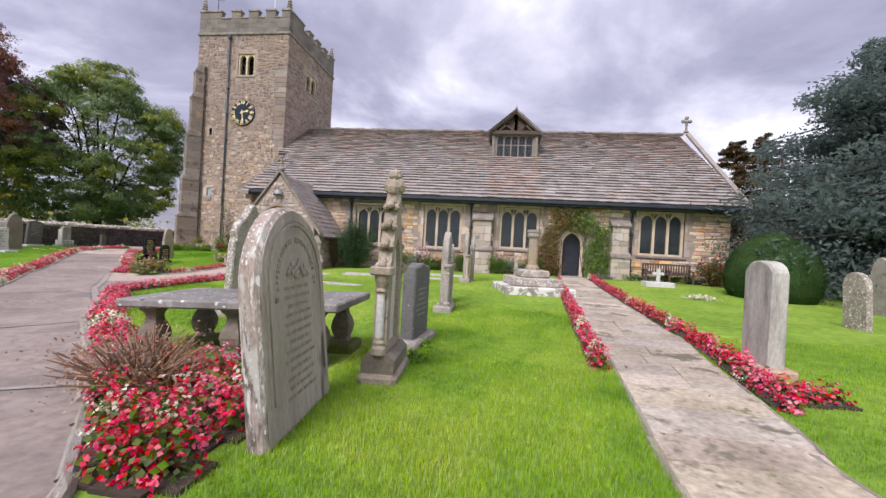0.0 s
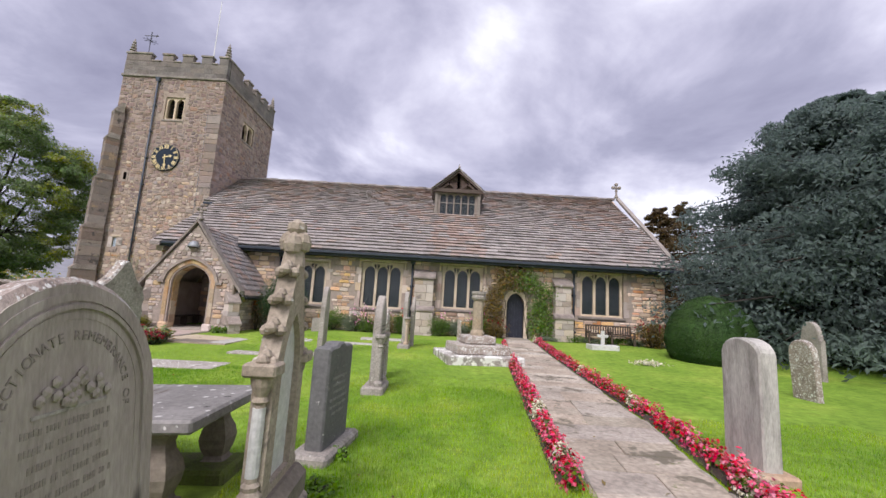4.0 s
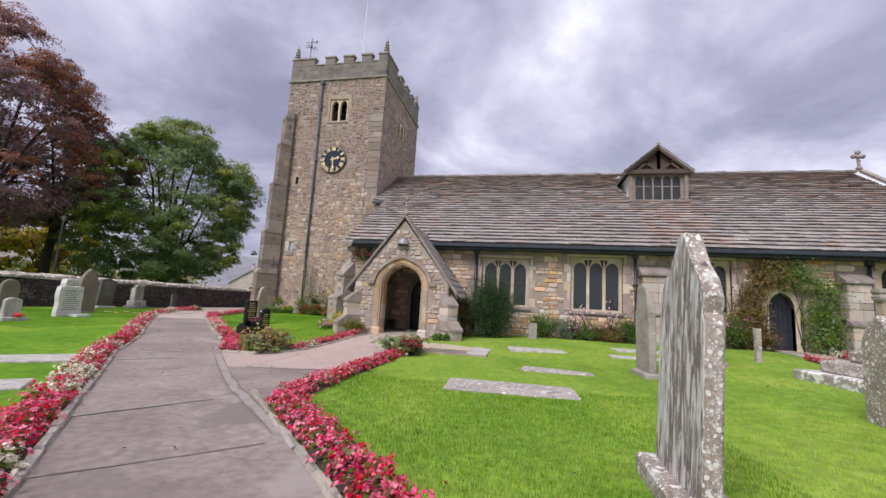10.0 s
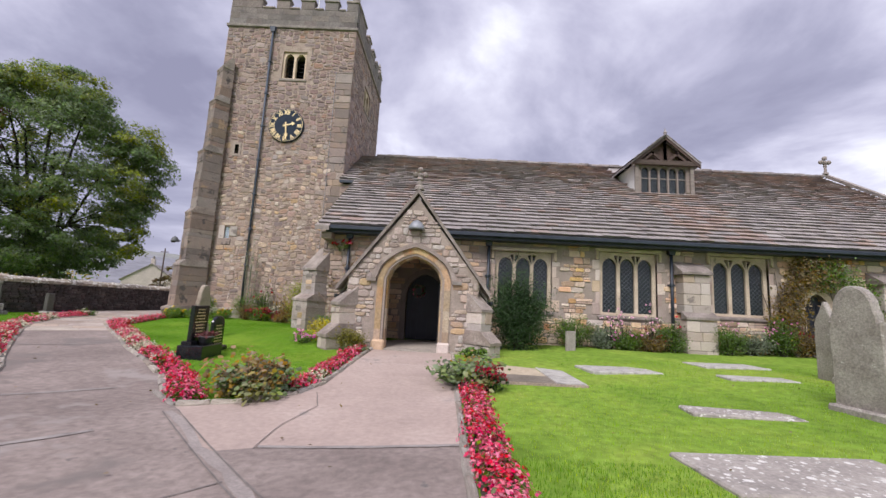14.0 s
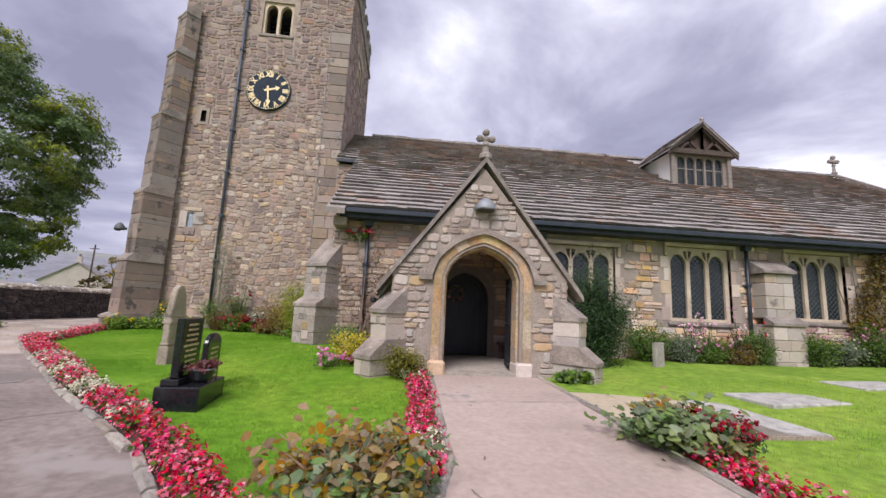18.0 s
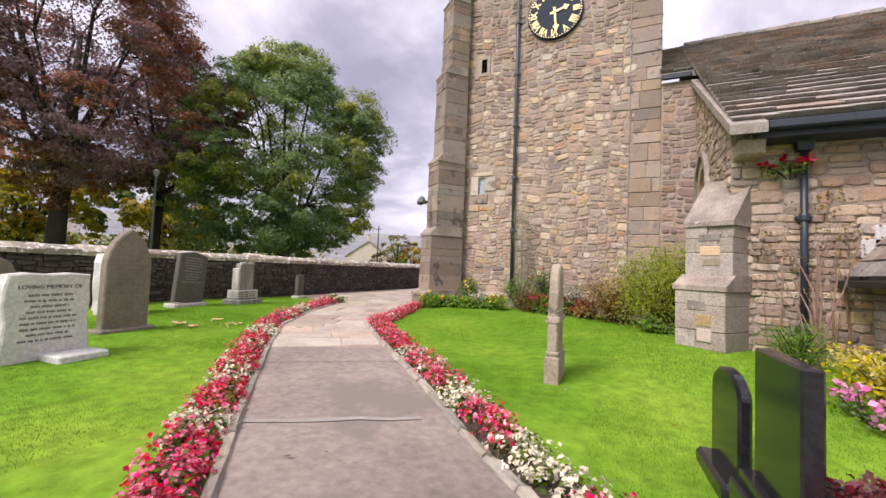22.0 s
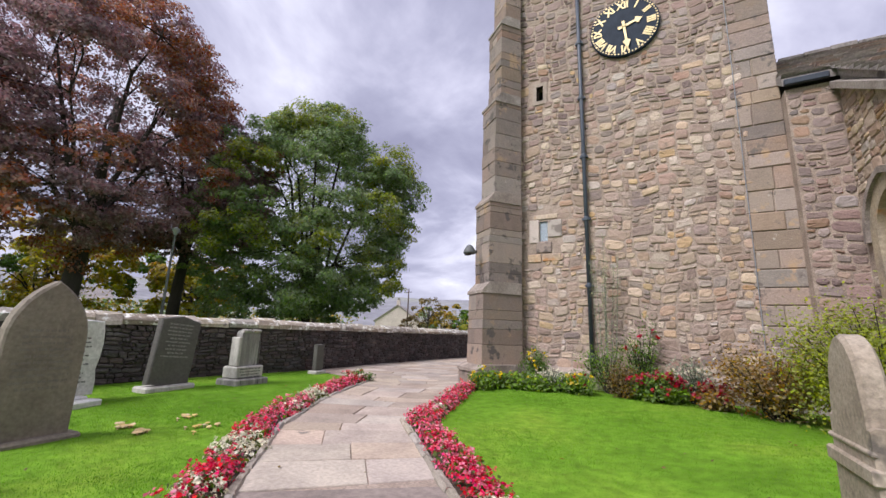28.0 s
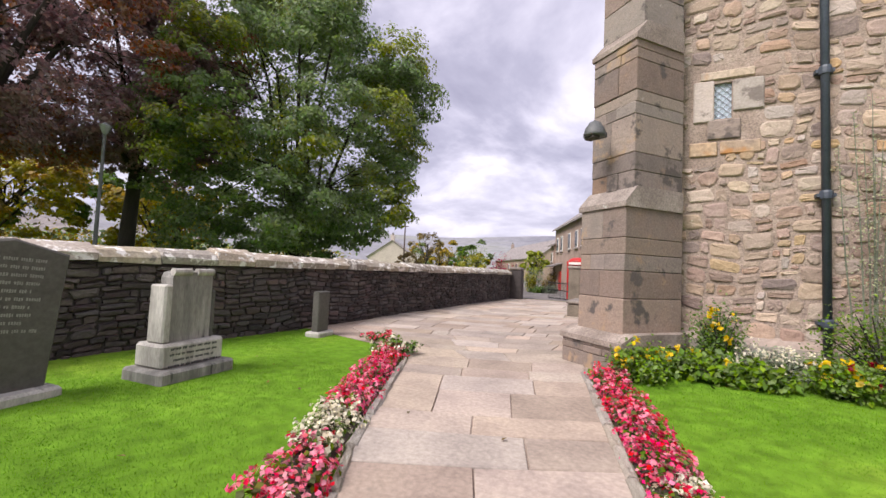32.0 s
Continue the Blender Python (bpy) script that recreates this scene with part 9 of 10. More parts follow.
conifer("tall rusty conifer behind the church", 20.5, 36.0, 12.0, 3.8, 1.0, M_leaf_brown, 233, 18, 12000, .28)
conifer("tall rusty conifer behind the church", 24.5, 39.0, 13.5, 3.8, 1.0, M_leaf_brown, 234, 18, 12000, .28)
for k, (x, y, hh) in enumerate(((38, 38, 15), (42, 33, 17.5), (45, 29, 16), (36, 44, 15), (50, 24, 17), (33, 30, 12), (47, 18, 15))):
    conifer("distant dark fir behind the churchyard", x, y, hh, 3.6, .5, M_leaf_dark, 240 + k, 14, 6000, .36)
under = thing("thicket", "yellow-green undergrowth beyond the boundary wall", "undergrowth", at=(-72, 25, 0))
g = rng_of(249)
n = 16000
up_ = np.c_[g.normal(0, 2.2, n), g.uniform(-45, 48, n), g.random(n) ** 1.3 * 4.5]
quad_cloud("foliage", up_[: n // 2], g.normal(0, 1, (n // 2, 3)) + [.5, 0, .5], g.uniform(.3, .7, n // 2), M_leaf_yellow, under, seed=247)
quad_cloud("foliage", up_[n // 2 :], g.normal(0, 1, (n - n // 2, 3)) + [.5, 0, .5], g.uniform(.3, .7, n - n // 2), M_leaf_green, under, seed=248)
hedge = thing("hedge_row", "dark evergreen hedge closing the eastern churchyard", "hedge", at=(30, 10, .6))
g = rng_of(250)
n = 16000
hp = np.c_[g.uniform(-1.2, 1.2, n), g.uniform(-28, 16, n), g.uniform(0, 3.2, n)]
quad_cloud("foliage", hp, g.normal(0, 1, (n, 3)) + [-.6, 0, .5], g.uniform(.15, .4, n), M_leaf_dark, hedge, seed=251)
part("hedge_core", new_box(-1.0, 1.0, -28, 16, 0, 3.0), M_leaf_dark, hedge)

# clipped yew dome
top_ = thing("topiary_yew", "large clipped dark-green yew dome", "topiary", at=(10.9, 15.0, gz(10.9, 15.0) - .1))
g = rng_of(255)
b = bmesh.new()
prof = [(1.2, 0), (1.42, .4), (1.5, .9), (1.42, 1.35), (1.18, 1.85), (.8, 2.25), (.38, 2.46), (.05, 2.52)]
lathe(b, prof, 28)
for v in b.verts:
    v.co *= 1 + .02 * math.sin(v.co.x * 5 + v.co.z * 3) * math.cos(v.co.y * 4)
part("clipped_body", b, M_topiary, top_, smooth=True)
n = 42000
th, ph = g.uniform(0, 2 * math.pi, n), g.uniform(0, 1, n)
zz = 2.52 * ph ** .8
rr = np.interp(zz, [p[1] for p in prof], [p[0] for p in prof])
d = np.c_[np.cos(th), np.sin(th), (zz - .9) / 1.6]
quad_cloud("clipped_foliage", np.c_[np.cos(th) * rr, np.sin(th) * rr, zz] + d * g.uniform(-.03, .035, (n, 1)), d + g.normal(0, .5, (n, 3)), g.uniform(.03, .07, n), M_topiary, top_, aspect=.4, seed=256)


def shrub(label, x, y, w, hgt, mat, seed, leaves=2500, leaf=.06, blooms=None, twigs=10, name="shrub", category="shrub", upright=.5, z=None, depth=None, slim=.62, flat=0):
    """A loose shrub: stems from one root and leaves in clumps; blooms: (material, count, size)."""
    g = rng_of(seed)
    t = thing(name, label, category, "border plants", at=(x, y, gz(x, y) - .02 if z is None else z))
    b = bmesh.new()
    tips = []
    dp = (depth or w) / 2
    for k in range(twigs):
        a = g.uniform(0, 2 * math.pi)
        r = math.sqrt(g.uniform(.02, 1))
        e = Vector((r * math.cos(a) * w * .46, r * math.sin(a) * dp * .92, hgt * g.uniform(.5, .95) * (1 - .35 * r)))
        o = Vector((e.x * .15, e.y * .15, 0))
        tube(b, [o, o.lerp(e, .5) + Vector((g.normal(0, .03), g.normal(0, .03), hgt * .08)), e], [.014, .01, .005], 5)
        tips.append(e)
    part("stem_clump", b, M_bark if upright >= .5 else M_twig, t)
    if leaves:
        k = len(tips) * 3
        cl = []
        for i in range(k):
            e = np.array(tips[i % len(tips)])
            cl.append(e * g.uniform(.35, 1.0) + g.normal(0, .05, 3) * [w, dp * 2, hgt])
        cl = np.array(cl)
        cl[:, 2] = np.clip(cl[:, 2], .04, hgt)
        n_ = leaves // k
        q = g.normal(0, 1, (k, n_, 3)) * [w * .10, dp * .2, hgt * .10]
        p = (cl[:, None] + q).reshape(-1, 3)
        p[:, 2] = np.abs(p[:, 2])
        quad_cloud("foliage", p, g.normal(0, .6 - .3 * flat, (len(p), 3)) + [0, -.3, .8], g.uniform(.6, 1.4, len(p)) * leaf, mat, t, seed=seed, aspect=slim + .3 * flat, lobed=flat)
    for bm_, cnt, size in blooms or ():
        p = np.array([tips[int(i)] for i in g.integers(0, len(tips), cnt)]) + g.normal(0, .5, (cnt, 3)) * [w * .16, dp * .32, hgt * .12]
        p[:, 2] = np.clip(p[:, 2] + hgt * .06, hgt * .3, hgt * 1.12)
        pp = np.repeat(p, 5, 0) + g.normal(0, size * .3, (cnt * 5, 3))
        quad_cloud("blossom", pp, g.normal(0, .6, (cnt * 5, 3)) + [0, -.5, .7], np.full(cnt * 5, size), bm_, t, aspect=.9, seed=seed + 5)
    return t


def petal(name, c0, c1):
    return leaf_material(name, (c0, c1), .25, .5)


M_pet_red = petal("red_begonia_petals", (.52, .012, .04), (.80, .07, .13))
M_pet_pink = petal("rose_pink_begonia_petals", (.72, .09, .20), (.88, .34, .43))
M_pet_white = petal("cream_white_petals", (.68, .63, .47), (.82, .78, .66))
M_pet_pale = petal("pale_pink_cosmos_petals", (.70, .36, .50), (.84, .58, .68))
M_pet_yellow = petal("yellow_daisy_petals", (.62, .42, .01), (.80, .60, .03))
M_pet_lilac = petal("lilac_pink_petals", (.66, .20, .44), (.82, .40, .62))
M_pet_crimson = petal("crimson_sedum_heads", (.25, .018, .03), (.40, .05, .07))
M_leaf_sedum = leaf_material("dusky_sedum_leaves", ((.13, .045, .05), (.24, .10, .10)), .35)
M_bed_leaf = leaf_material("begonia_leaves", ((0.058, 0.098, 0.021), (0.111, 0.169, 0.036), (0.143, 0.111, 0.046)), .35)


def border(line, width, name, label, seed, side=1, start=0.0, stop=None, hgt=.2, density=1.0, white=.2):
    """A bedding border beside a kerb: soil, bronze-green leaves and clustered begonia flowers in runs of colour."""
    g = rng_of(seed)
    pts = along(line, .1)
    pts = [p for i, p in enumerate(pts) if start <= i * .1 <= (stop if stop is not None else 1e9)]
    o = pts[0][0]
    t = thing(name, label, "flower border", "bedding borders", at=(o.x, o.y, gz(o.x, o.y)))
    z0 = gz(o.x, o.y)
    b = bmesh.new()
    rows_ = []
    for i in range(0, len(pts), 4):
        p, d = pts[i]
        nrm = Vector((-d.y, d.x)) * side
        row = []
        for f, lift in ((.02, .02), (.3, .055), (.7, .055), (1.0, .0)):
            q = p + nrm * (.06 + width * f)
            row.append(b.verts.new((q.x - o.x, q.y - o.y, gz(q.x, q.y) - z0 + lift)))
        rows_.append(row)
    for r0, r1 in zip(rows_, rows_[1:]):
        for i in range(3):
            b.faces.new((r0[i], r0[i + 1], r1[i + 1], r1[i]))
    part("soil", b, M_soil, t)
    per = {"leaf": ([], []), "red": ([], []), "pink": ([], []), "white": ([], [])}
    run, left = "red", 0
    i = 0
    while i < len(pts):
        # one plant
        p, d = pts[i]
        nrm = Vector((-d.y, d.x)) * side
        if left <= 0:
            run = g.choice(["red", "pink", "white"], p=[.4 * (1 - white), .6 * (1 - white), white])
            left = int(g.integers(2, 5)) if run != "white" else int(g.integers(1, 3))
        left -= 1
        for rowf in ((.3, .72) if width > .3 else (.5,)):
            c = p + nrm * (.06 + width * (rowf + g.normal(0, .06))) + d * g.normal(0, .05)
            hh = hgt * g.uniform(.8, 1.25)
            rad = min(.17, width * .42) * g.uniform(.85, 1.2)
            base = np.array([c.x - o.x, c.y - o.y, gz(c.x, c.y) - z0 + .02])
            mixed = {"red": "pink", "pink": "red", "white": "white"}[run]
            for key, cnt, lo, hi in (("leaf", int(34 * density), .1, .95), (run, int(19 * density), .55, 1.12), (mixed, int(8 * density), .6, 1.12)):
                dirs = g.normal(size=(cnt, 3))
                dirs[:, 2] = np.abs(dirs[:, 2])
                dirs /= np.linalg.norm(dirs, axis=1, keepdims=True)
                f = g.uniform(lo, hi, (cnt, 1))
                q = base + dirs * f * [rad, rad, hh]
                if key != "leaf":
                    q = np.repeat(q, 4, 0) + g.normal(0, .014, (cnt * 4, 3))
                    dirs = np.repeat(dirs, 4, 0)
                per[key][0].append(q)
                per[key][1].append(dirs + g.normal(0, .5, dirs.shape) + [0, 0, .3])
        i += 2
    for key, mat, size in (("leaf", M_bed_leaf, .055), ("red", M_pet_red, .040), ("pink", M_pet_pink, .040), ("white", M_pet_white, .040)):
        if per[key][0]:
            q, nn = np.concatenate(per[key][0]), np.concatenate(per[key][1])
            quad_cloud({"leaf": "foliage", "red": "red_blossom", "pink": "pink_blossom", "white": "white_blossom"}[key], q, nn, g.uniform(.7, 1.3, len(q)) * size, mat, t, aspect=.85, seed=seed + 3)
    return t


border(LEFT_KERB, .42, "flower_border", "border of red, pink and white begonias along the path", 301, 1, 6.8, white=.5)
border(ISLAND_LEFT, .40, "flower_border", "border of red and white begonias edging the island lawn", 302, -1, .3, white=.22)
border(ISLAND_RIGHT[::-1], .34, "flower_border", "short border of red begonias leading to the porch", 303, -1, .5, 5.0, white=.4)
border(RIGHT_KERB[3:8], .42, "flower_border", "border of red and pink begonias beside the table tomb", 304, -1, .6)
border(RIGHT_KERB[7:], .36, "flower_border", "border of red begonias along the porch path", 305, -1, .1, 5.6, white=.1)
border(C_LEFT, .26, "flower_border", "narrow border of red and white begonias beside flagged path", 306, 1, 7.2, 15.5, hgt=.26, density=1.4, white=.3)
border(C_LEFT, .2, "flower_border", "narrow border of red and white begonias beside flagged path", 308, 1, 18.0, 21.0, density=.8)
border(C_RIGHT, .27, "flower_border", "narrow border of red begonias beside flagged path", 307, -1, 6.3, 22.5, hgt=.25, density=1.4)


# the thick bed at the foot of the headstone
def bed_patch(name, label, cells, seed, hgt, white=.12):
    g = rng_of(seed)
    cx, cy = cells[0][0], cells[0][1]
    t = thing(name, label, "flower bed", "bedding borders", at=(cx, cy, gz(cx, cy)))
    groups = {"leaf": ([], []), "red": ([], []), "pink": ([], []), "white": ([], [])}
    for x, y in cells:
        key = g.choice(["red", "pink", "white"], p=[.58, .42 - white, white])
        hh, rad = hgt * g.uniform(.8, 1.15), .17 * g.uniform(.9, 1.2)
        base = np.array([x - cx, y - cy, gz(x, y) - gz(cx, cy)])
        for kk, cnt, lo, hi in (("leaf", 60, .2, .95), (key, 42, .6, 1.1)):
            dirs = g.normal(size=(cnt, 3))
            dirs[:, 2] = np.abs(dirs[:, 2])
            dirs /= np.linalg.norm(dirs, axis=1, keepdims=True)
            q = base + dirs * g.uniform(lo, hi, (cnt, 1)) * [rad, rad, hh]
            if kk != "leaf":
                q = np.repeat(q, 4, 0) + g.normal(0, .010, (cnt * 4, 3))
                dirs = np.repeat(dirs, 4, 0)
            groups[kk][0].append(q)
            groups[kk][1].append(dirs + g.normal(0, .5, dirs.shape) + [0, 0, .3])
    for key, mat, size, nm in (("leaf", M_bed_leaf, .06, "foliage"), ("red", M_pet_red, .034, "red_blossom"), ("pink", M_pet_pink, .034, "pink_blossom"), ("white", M_pet_white, .034, "white_blossom")):
        if groups[key][0]:
            q, nn = np.concatenate(groups[key][0]), np.concatenate(groups[key][1])
            quad_cloud(nm, q, nn, g.uniform(.7, 1.3, len(q)) * size, mat, t, aspect=.85, seed=seed + 2)
    hull = bmesh.new()
    for x, y in cells:
        box(hull, x - cx - .16, x - cx + .16, y - cy - .16, y - cy + .16, gz(x, y) - gz(cx, cy) - .02, gz(x, y) - gz(cx, cy) + .03)
    part("soil", hull, M_soil, t)


g = rng_of(310)
cells = []
for i in range(9):
    for j in range(6):
        # a wedge between kerb and headstone, widening away from the corner
        y = .45 + i * .2
        xk = -1.55 - (y - .3) * .86
        x = xk + .22 + j * .2
        if x < -1.05 and not (x < -1.75 and y > 1.2 and y < 1.95 and x < xk + .75):
            cells.append((x + g.normal(0, .04), y + g.normal(0, .04)))
bed_patch("flower_bed", "thick bed of red and pink begonias before the headstone", cells, 311, .36)
bed_patch("flower_bed", "small clump of pink and red begonias at a grave", [(3.85, 3.35), (4.05, 3.2), (3.75, 3.55), (4.25, 3.1), (3.95, 3.05)], 312, .24, .3)
shrub("dry brown leafless shrub beside the path", -2.35, 1.55, 1.35, .72, M_twig_pale, 313, 2600, .028, None, 170, upright=.2)
shrub("dry brown leafless shrub beside the path", -2.0, 1.45, .8, .55, M_leaf_dull, 314, 500, .03, None, 60, upright=.2)

# plants at the path corners and against the church
shrub("bronze and green hydrangea clump at the island corner", -12.1, 11.75, 1.25, .62, M_leaf_hyd, 320, 900, .09, [(M_leaf_dull, 30, .06)], 18, flat=1)
shrub("fading bronze hydrangea leaves at the island corner", -12.3, 11.9, 1.4, .82, M_leaf_bronze, 321, 1150, .085, None, 44, upright=.2, flat=1)
shrub("pink-flowered shrub clump at the lawn corner", -8.75, 13.0, 1.35, .72, M_leaf_hyd, 322, 1300, .1, None, 18, flat=1)
shrub("dark red-flowered bushy plant at the lawn corner", -8.4, 12.72, .75, .6, M_leaf_evergreen, 329, 700, .06, [(M_pet_crimson, 150, .04)], 20)
shrub("fading bronze shrub at the lawn corner", -8.6, 13.2, 1.0, .75, M_leaf_bronze, 323, 260, .085, None, 26, upright=.2, flat=1)
shrub("tall bushy evergreen shrub beside the porch", -6.75, 18.95, 2.2, 3.2, M_leaf_evergreen, 324, 26000, .085, None, 60, depth=1.3, slim=.3)
shrub("orange-berried climber at the porch corner", -7.95, 18.9, .5, 2.0, M_leaf_dull, 325, 400, .06, [(petal("orange_berries", (.55, .12, .02), (.7, .25, .04)), 40, .045)], 8)
x = -5.2
g = rng_of(330)
kinds = [(M_leaf_shrub, None), (M_leaf_grey, [(M_pet_white, 14, .06)]), (M_leaf_shrub, [(M_pet_lilac, 16, .06)]), (M_leaf_dull, [(M_pet_crimson, 20, .06)]), (M_leaf_shrub, [(M_pet_red, 6, .07), (M_pet_white, 8, .06)]), (M_leaf_yellowgreen, None)]
k = 0
while x < 3.4:
    w = g.uniform(.7, 1.1)
    mt, bl = kinds[k % len(kinds)]
    if not -.85 < x + w / 2 < .5:
        shrub("mixed cottage border plant against the church wall", x + w / 2, 19.8 + g.normal(0, .08), w * 1.45, g.uniform(.9, 1.5), mt, 331 + k, 4200, .055, bl, 26, depth=1.1)
    x += w
    k += 1
for k_, x_ in enumerate((-3.4, -2.9, -1.95, .75)):
    shrub("tall pale pink cosmos against the church wall", x_, 19.75, .75, 1.75 - .2 * (k_ % 2), M_leaf_shrub, 470 + k_, 260, .045, [(M_pet_pale, 13, .07), (M_pet_white, 4, .06)], 14, depth=.5)
x = 5.6
while x < 12.5:
    w = g.uniform(.8, 1.2)
    shrub("low green border shrub against the chancel wall", x + w / 2, 19.9, w * 1.2, g.uniform(.35, .6) if x < 10.3 else 1.5, M_leaf_shrub if k % 2 else M_leaf_grey, 360 + k, 1300, .07, None, 14, depth=.7)
    x += w
    k += 1
shrub("rusty-leaved shrub beside the bench", 11.0, 19.3, 1.6, 1.7, M_leaf_dull, 380, 3000, .08, [(M_pet_crimson, 60, .06)], 24)


def climber(label, x0, x1, y, z0, z1, mat, seed, n, hole=None, leaf=.08, mat2=None, thick=.25, slim=1):
    """A climber over a wall face: stems and a mat of leaves with gaps, kept off the opening."""
    g = rng_of(seed)
    t = thing("climbing_plant", label, "climber", "climbing plants", at=((x0 + x1) / 2, y, z0))
    c = Vector(((x0 + x1) / 2, y, z0))
    cen = np.c_[g.uniform(x0, x1, n // 40), np.zeros(n // 40), z0 + (z1 - z0) * g.uniform(0, 1, n // 40) ** .8]
    if hole:
        # the mass is rounded off towards the top corners
        cen = cen[((cen[:, 0] - c.x) / (x1 - x0) * 2) ** 2 + (np.maximum(cen[:, 2] - z0 - .3 * (z1 - z0), 0) / (.68 * (z1 - z0))) ** 2 < 1 + g.normal(0, .12, len(cen))]
    if hole:
        cen = cen[~((cen[:, 0] > hole[0]) & (cen[:, 0] < hole[1]) & (cen[:, 2] < hole[2]))]
    p = np.repeat(cen, 40, 0) + g.normal(0, 1, (len(cen) * 40, 3)) * [.2, .04, .2]
    p[:, 1] = -np.abs(g.normal(.08, thick * .6, len(p)))
    if hole:
        p = p[~((p[:, 0] > hole[0] + .1) & (p[:, 0] < hole[1] - .1) & (p[:, 2] < hole[2] - .1))]
    p[:, 2] = np.clip(p[:, 2], z0, z1 + .2)
    p = p - [c.x, 0, c.z]
    nn = g.normal(0, .5, (len(p), 3)) + [0, -.8, .5]
    half = p[:, 0] + g.normal(0, .5, len(p)) < 0
    if mat2:
        quad_cloud("foliage", p[half], nn[half], g.uniform(.6, 1.4, half.sum()) * leaf, mat2, t, seed=seed)
        quad_cloud("foliage", p[~half], nn[~half], g.uniform(.6, 1.4, (~half).sum()) * leaf, mat, t, seed=seed + 1)
    else:
        quad_cloud("foliage", p, nn, g.uniform(.6, 1.4, len(p)) * leaf, mat, t, seed=seed)
    b = bmesh.new()
    for k in range(14):
        a = g.uniform(x0, x1) - c.x
        if hole and hole[0] < a + c.x < hole[1]:
            a = (hole[0] if k % 2 else hole[1]) - c.x
        top_z = (z1 - z0) * g.uniform(.5, .95)
        tube(b, [(a, -.05, 0), (a + g.normal(0, .12), -.07, top_z * .5), (a + g.normal(0, .3), -.06, top_z)], [.02 * slim, .014 * slim, .007 * slim], 5)
    part("stem_clump", b, M_bark if slim == 1 else M_twig, t)


climber("rose and ivy climber round the chancel door", 2.75, 6.4, WY - .03, .85, 4.5, M_leaf_shrub, 390, 15000, (3.85, 5.2, 3.3), .09, M_leaf_dull, thick=.55)
climber("sparse bare rose climber on the aisle wall", -13.6, -12.3, WY - .03, .9, 3.6, M_leaf_dull, 391, 240, None, .06, thick=.12, slim=.45)
shrub("red climbing rose heads under the eaves", -13.25, 20.3, .7, .5, M_leaf_shrub, 392, 200, .07, [(M_pet_red, 22, .09)], 6, z=3.85, name="climbing_rose", category="rose")

rose = thing("climbing_rose", "bare thorny rose stems against the aisle wall", "rose", "climbing plants", at=(-13.0, 19.95, gz(-13.0, 19.95)))
g = rng_of(394)
for k in range(11):
    e = Vector((g.uniform(-.9, .45), g.uniform(-.25, .4), g.uniform(.7, 2.3)))
    o = Vector((g.normal(0, .08), g.normal(0, .06), 0))
    mid = o.lerp(e, .5) + Vector((g.normal(0, .1), g.normal(0, .06), .12))
    part("stem", tube(bmesh.new(), [o, mid, e, e + Vector((g.normal(0, .15), -.04, g.uniform(-.05, .2)))], [.016, .012, .007, .003], 5), M_twig, rose)
lp = np.c_[g.uniform(-.9, .5, 160), g.uniform(-.25, .3, 160), g.uniform(.5, 2.3, 160)]
quad_cloud("foliage", lp, g.normal(0, .6, (160, 3)) + [0, -.5, .5], g.uniform(.03, .07, 160), M_leaf_dull, rose, seed=395)

# bed at the tower foot
for k, (lab, x, y, w, hh, mt, bl, lf) in enumerate((
        ("low green strawberry-like leaves at the tower foot", -21.2, 24.3, 1.0, .4, M_leaf_fresh, [(M_pet_yellow, 10, .07)], .09),
        ("yellow rudbeckia flowers at the tower foot", -21.75, 23.85, .7, .5, M_leaf_fresh, [(M_pet_yellow, 14, .075)], .06),
        ("tall yellow evening primrose stems at the tower foot", -20.75, 24.85, .7, 1.05, M_leaf_shrub, [(M_pet_yellow, 8, .09)], .05),
        ("silver variegated bush at the tower foot", -20.2, 24.4, .9, .55, M_leaf_grey, [(M_pet_white, 150, .03)], .04),
        ("low green leaves at the tower foot", -20.6, 24.1, 1.0, .34, M_leaf_fresh, None, .1),
        ("yellow and rust daisies at the tower foot", -19.55, 24.1, .7, .45, M_leaf_fresh, [(M_pet_yellow, 16, .08), (M_pet_crimson, 5, .07)], .06),
        ("tall ferny green perennial by the downpipe", -18.9, 24.7, 1.3, 1.2, M_leaf_fresh, None, .045),
        ("dry brown grasses at the tower foot", -18.6, 24.3, .7, .75, M_leaf_dull, None, .05),
        ("crimson sedum clump at the tower foot", -17.9, 24.2, 1.0, .62, M_leaf_fresh, [(M_pet_crimson, 110, .07)], .07),
        ("white-flowered bush at the tower foot", -17.2, 24.6, .9, .95, M_leaf_grey, [(M_pet_white, 40, .05)], .05),
        ("tall dark dahlia stems at the tower wall", -18.2, 24.95, .8, 1.75, M_leaf_shrub, [(M_pet_crimson, 6, .09)], .05),
        ("crimson sedum clump at the tower foot", -16.85, 24.1, .7, .5, M_leaf_bronze, [(M_pet_crimson, 60, .07)], .07))):
    shrub(lab, x, y, w * 1.2, hh * 1.2, mt, 400 + k, 2600, lf, bl, 24, depth=.8)
shrub("bronze-green bush beside the tower", -16.0, 23.7, 1.8, 1.65, M_leaf_bronze, 420, 9000, .06, None, 40)
shrub("golden-green feathery bush beside the buttress", -14.8, 22.6, 2.3, 2.5, M_leaf_golden, 421, 30000, .05, None, 80)
spire = thing("flower_spires", "tall pale grey-green flower spires against the tower wall", "flowering plant", "border plants", at=(-19.0, 25.0, gz(-19.0, 25.0)))
g = rng_of(419)
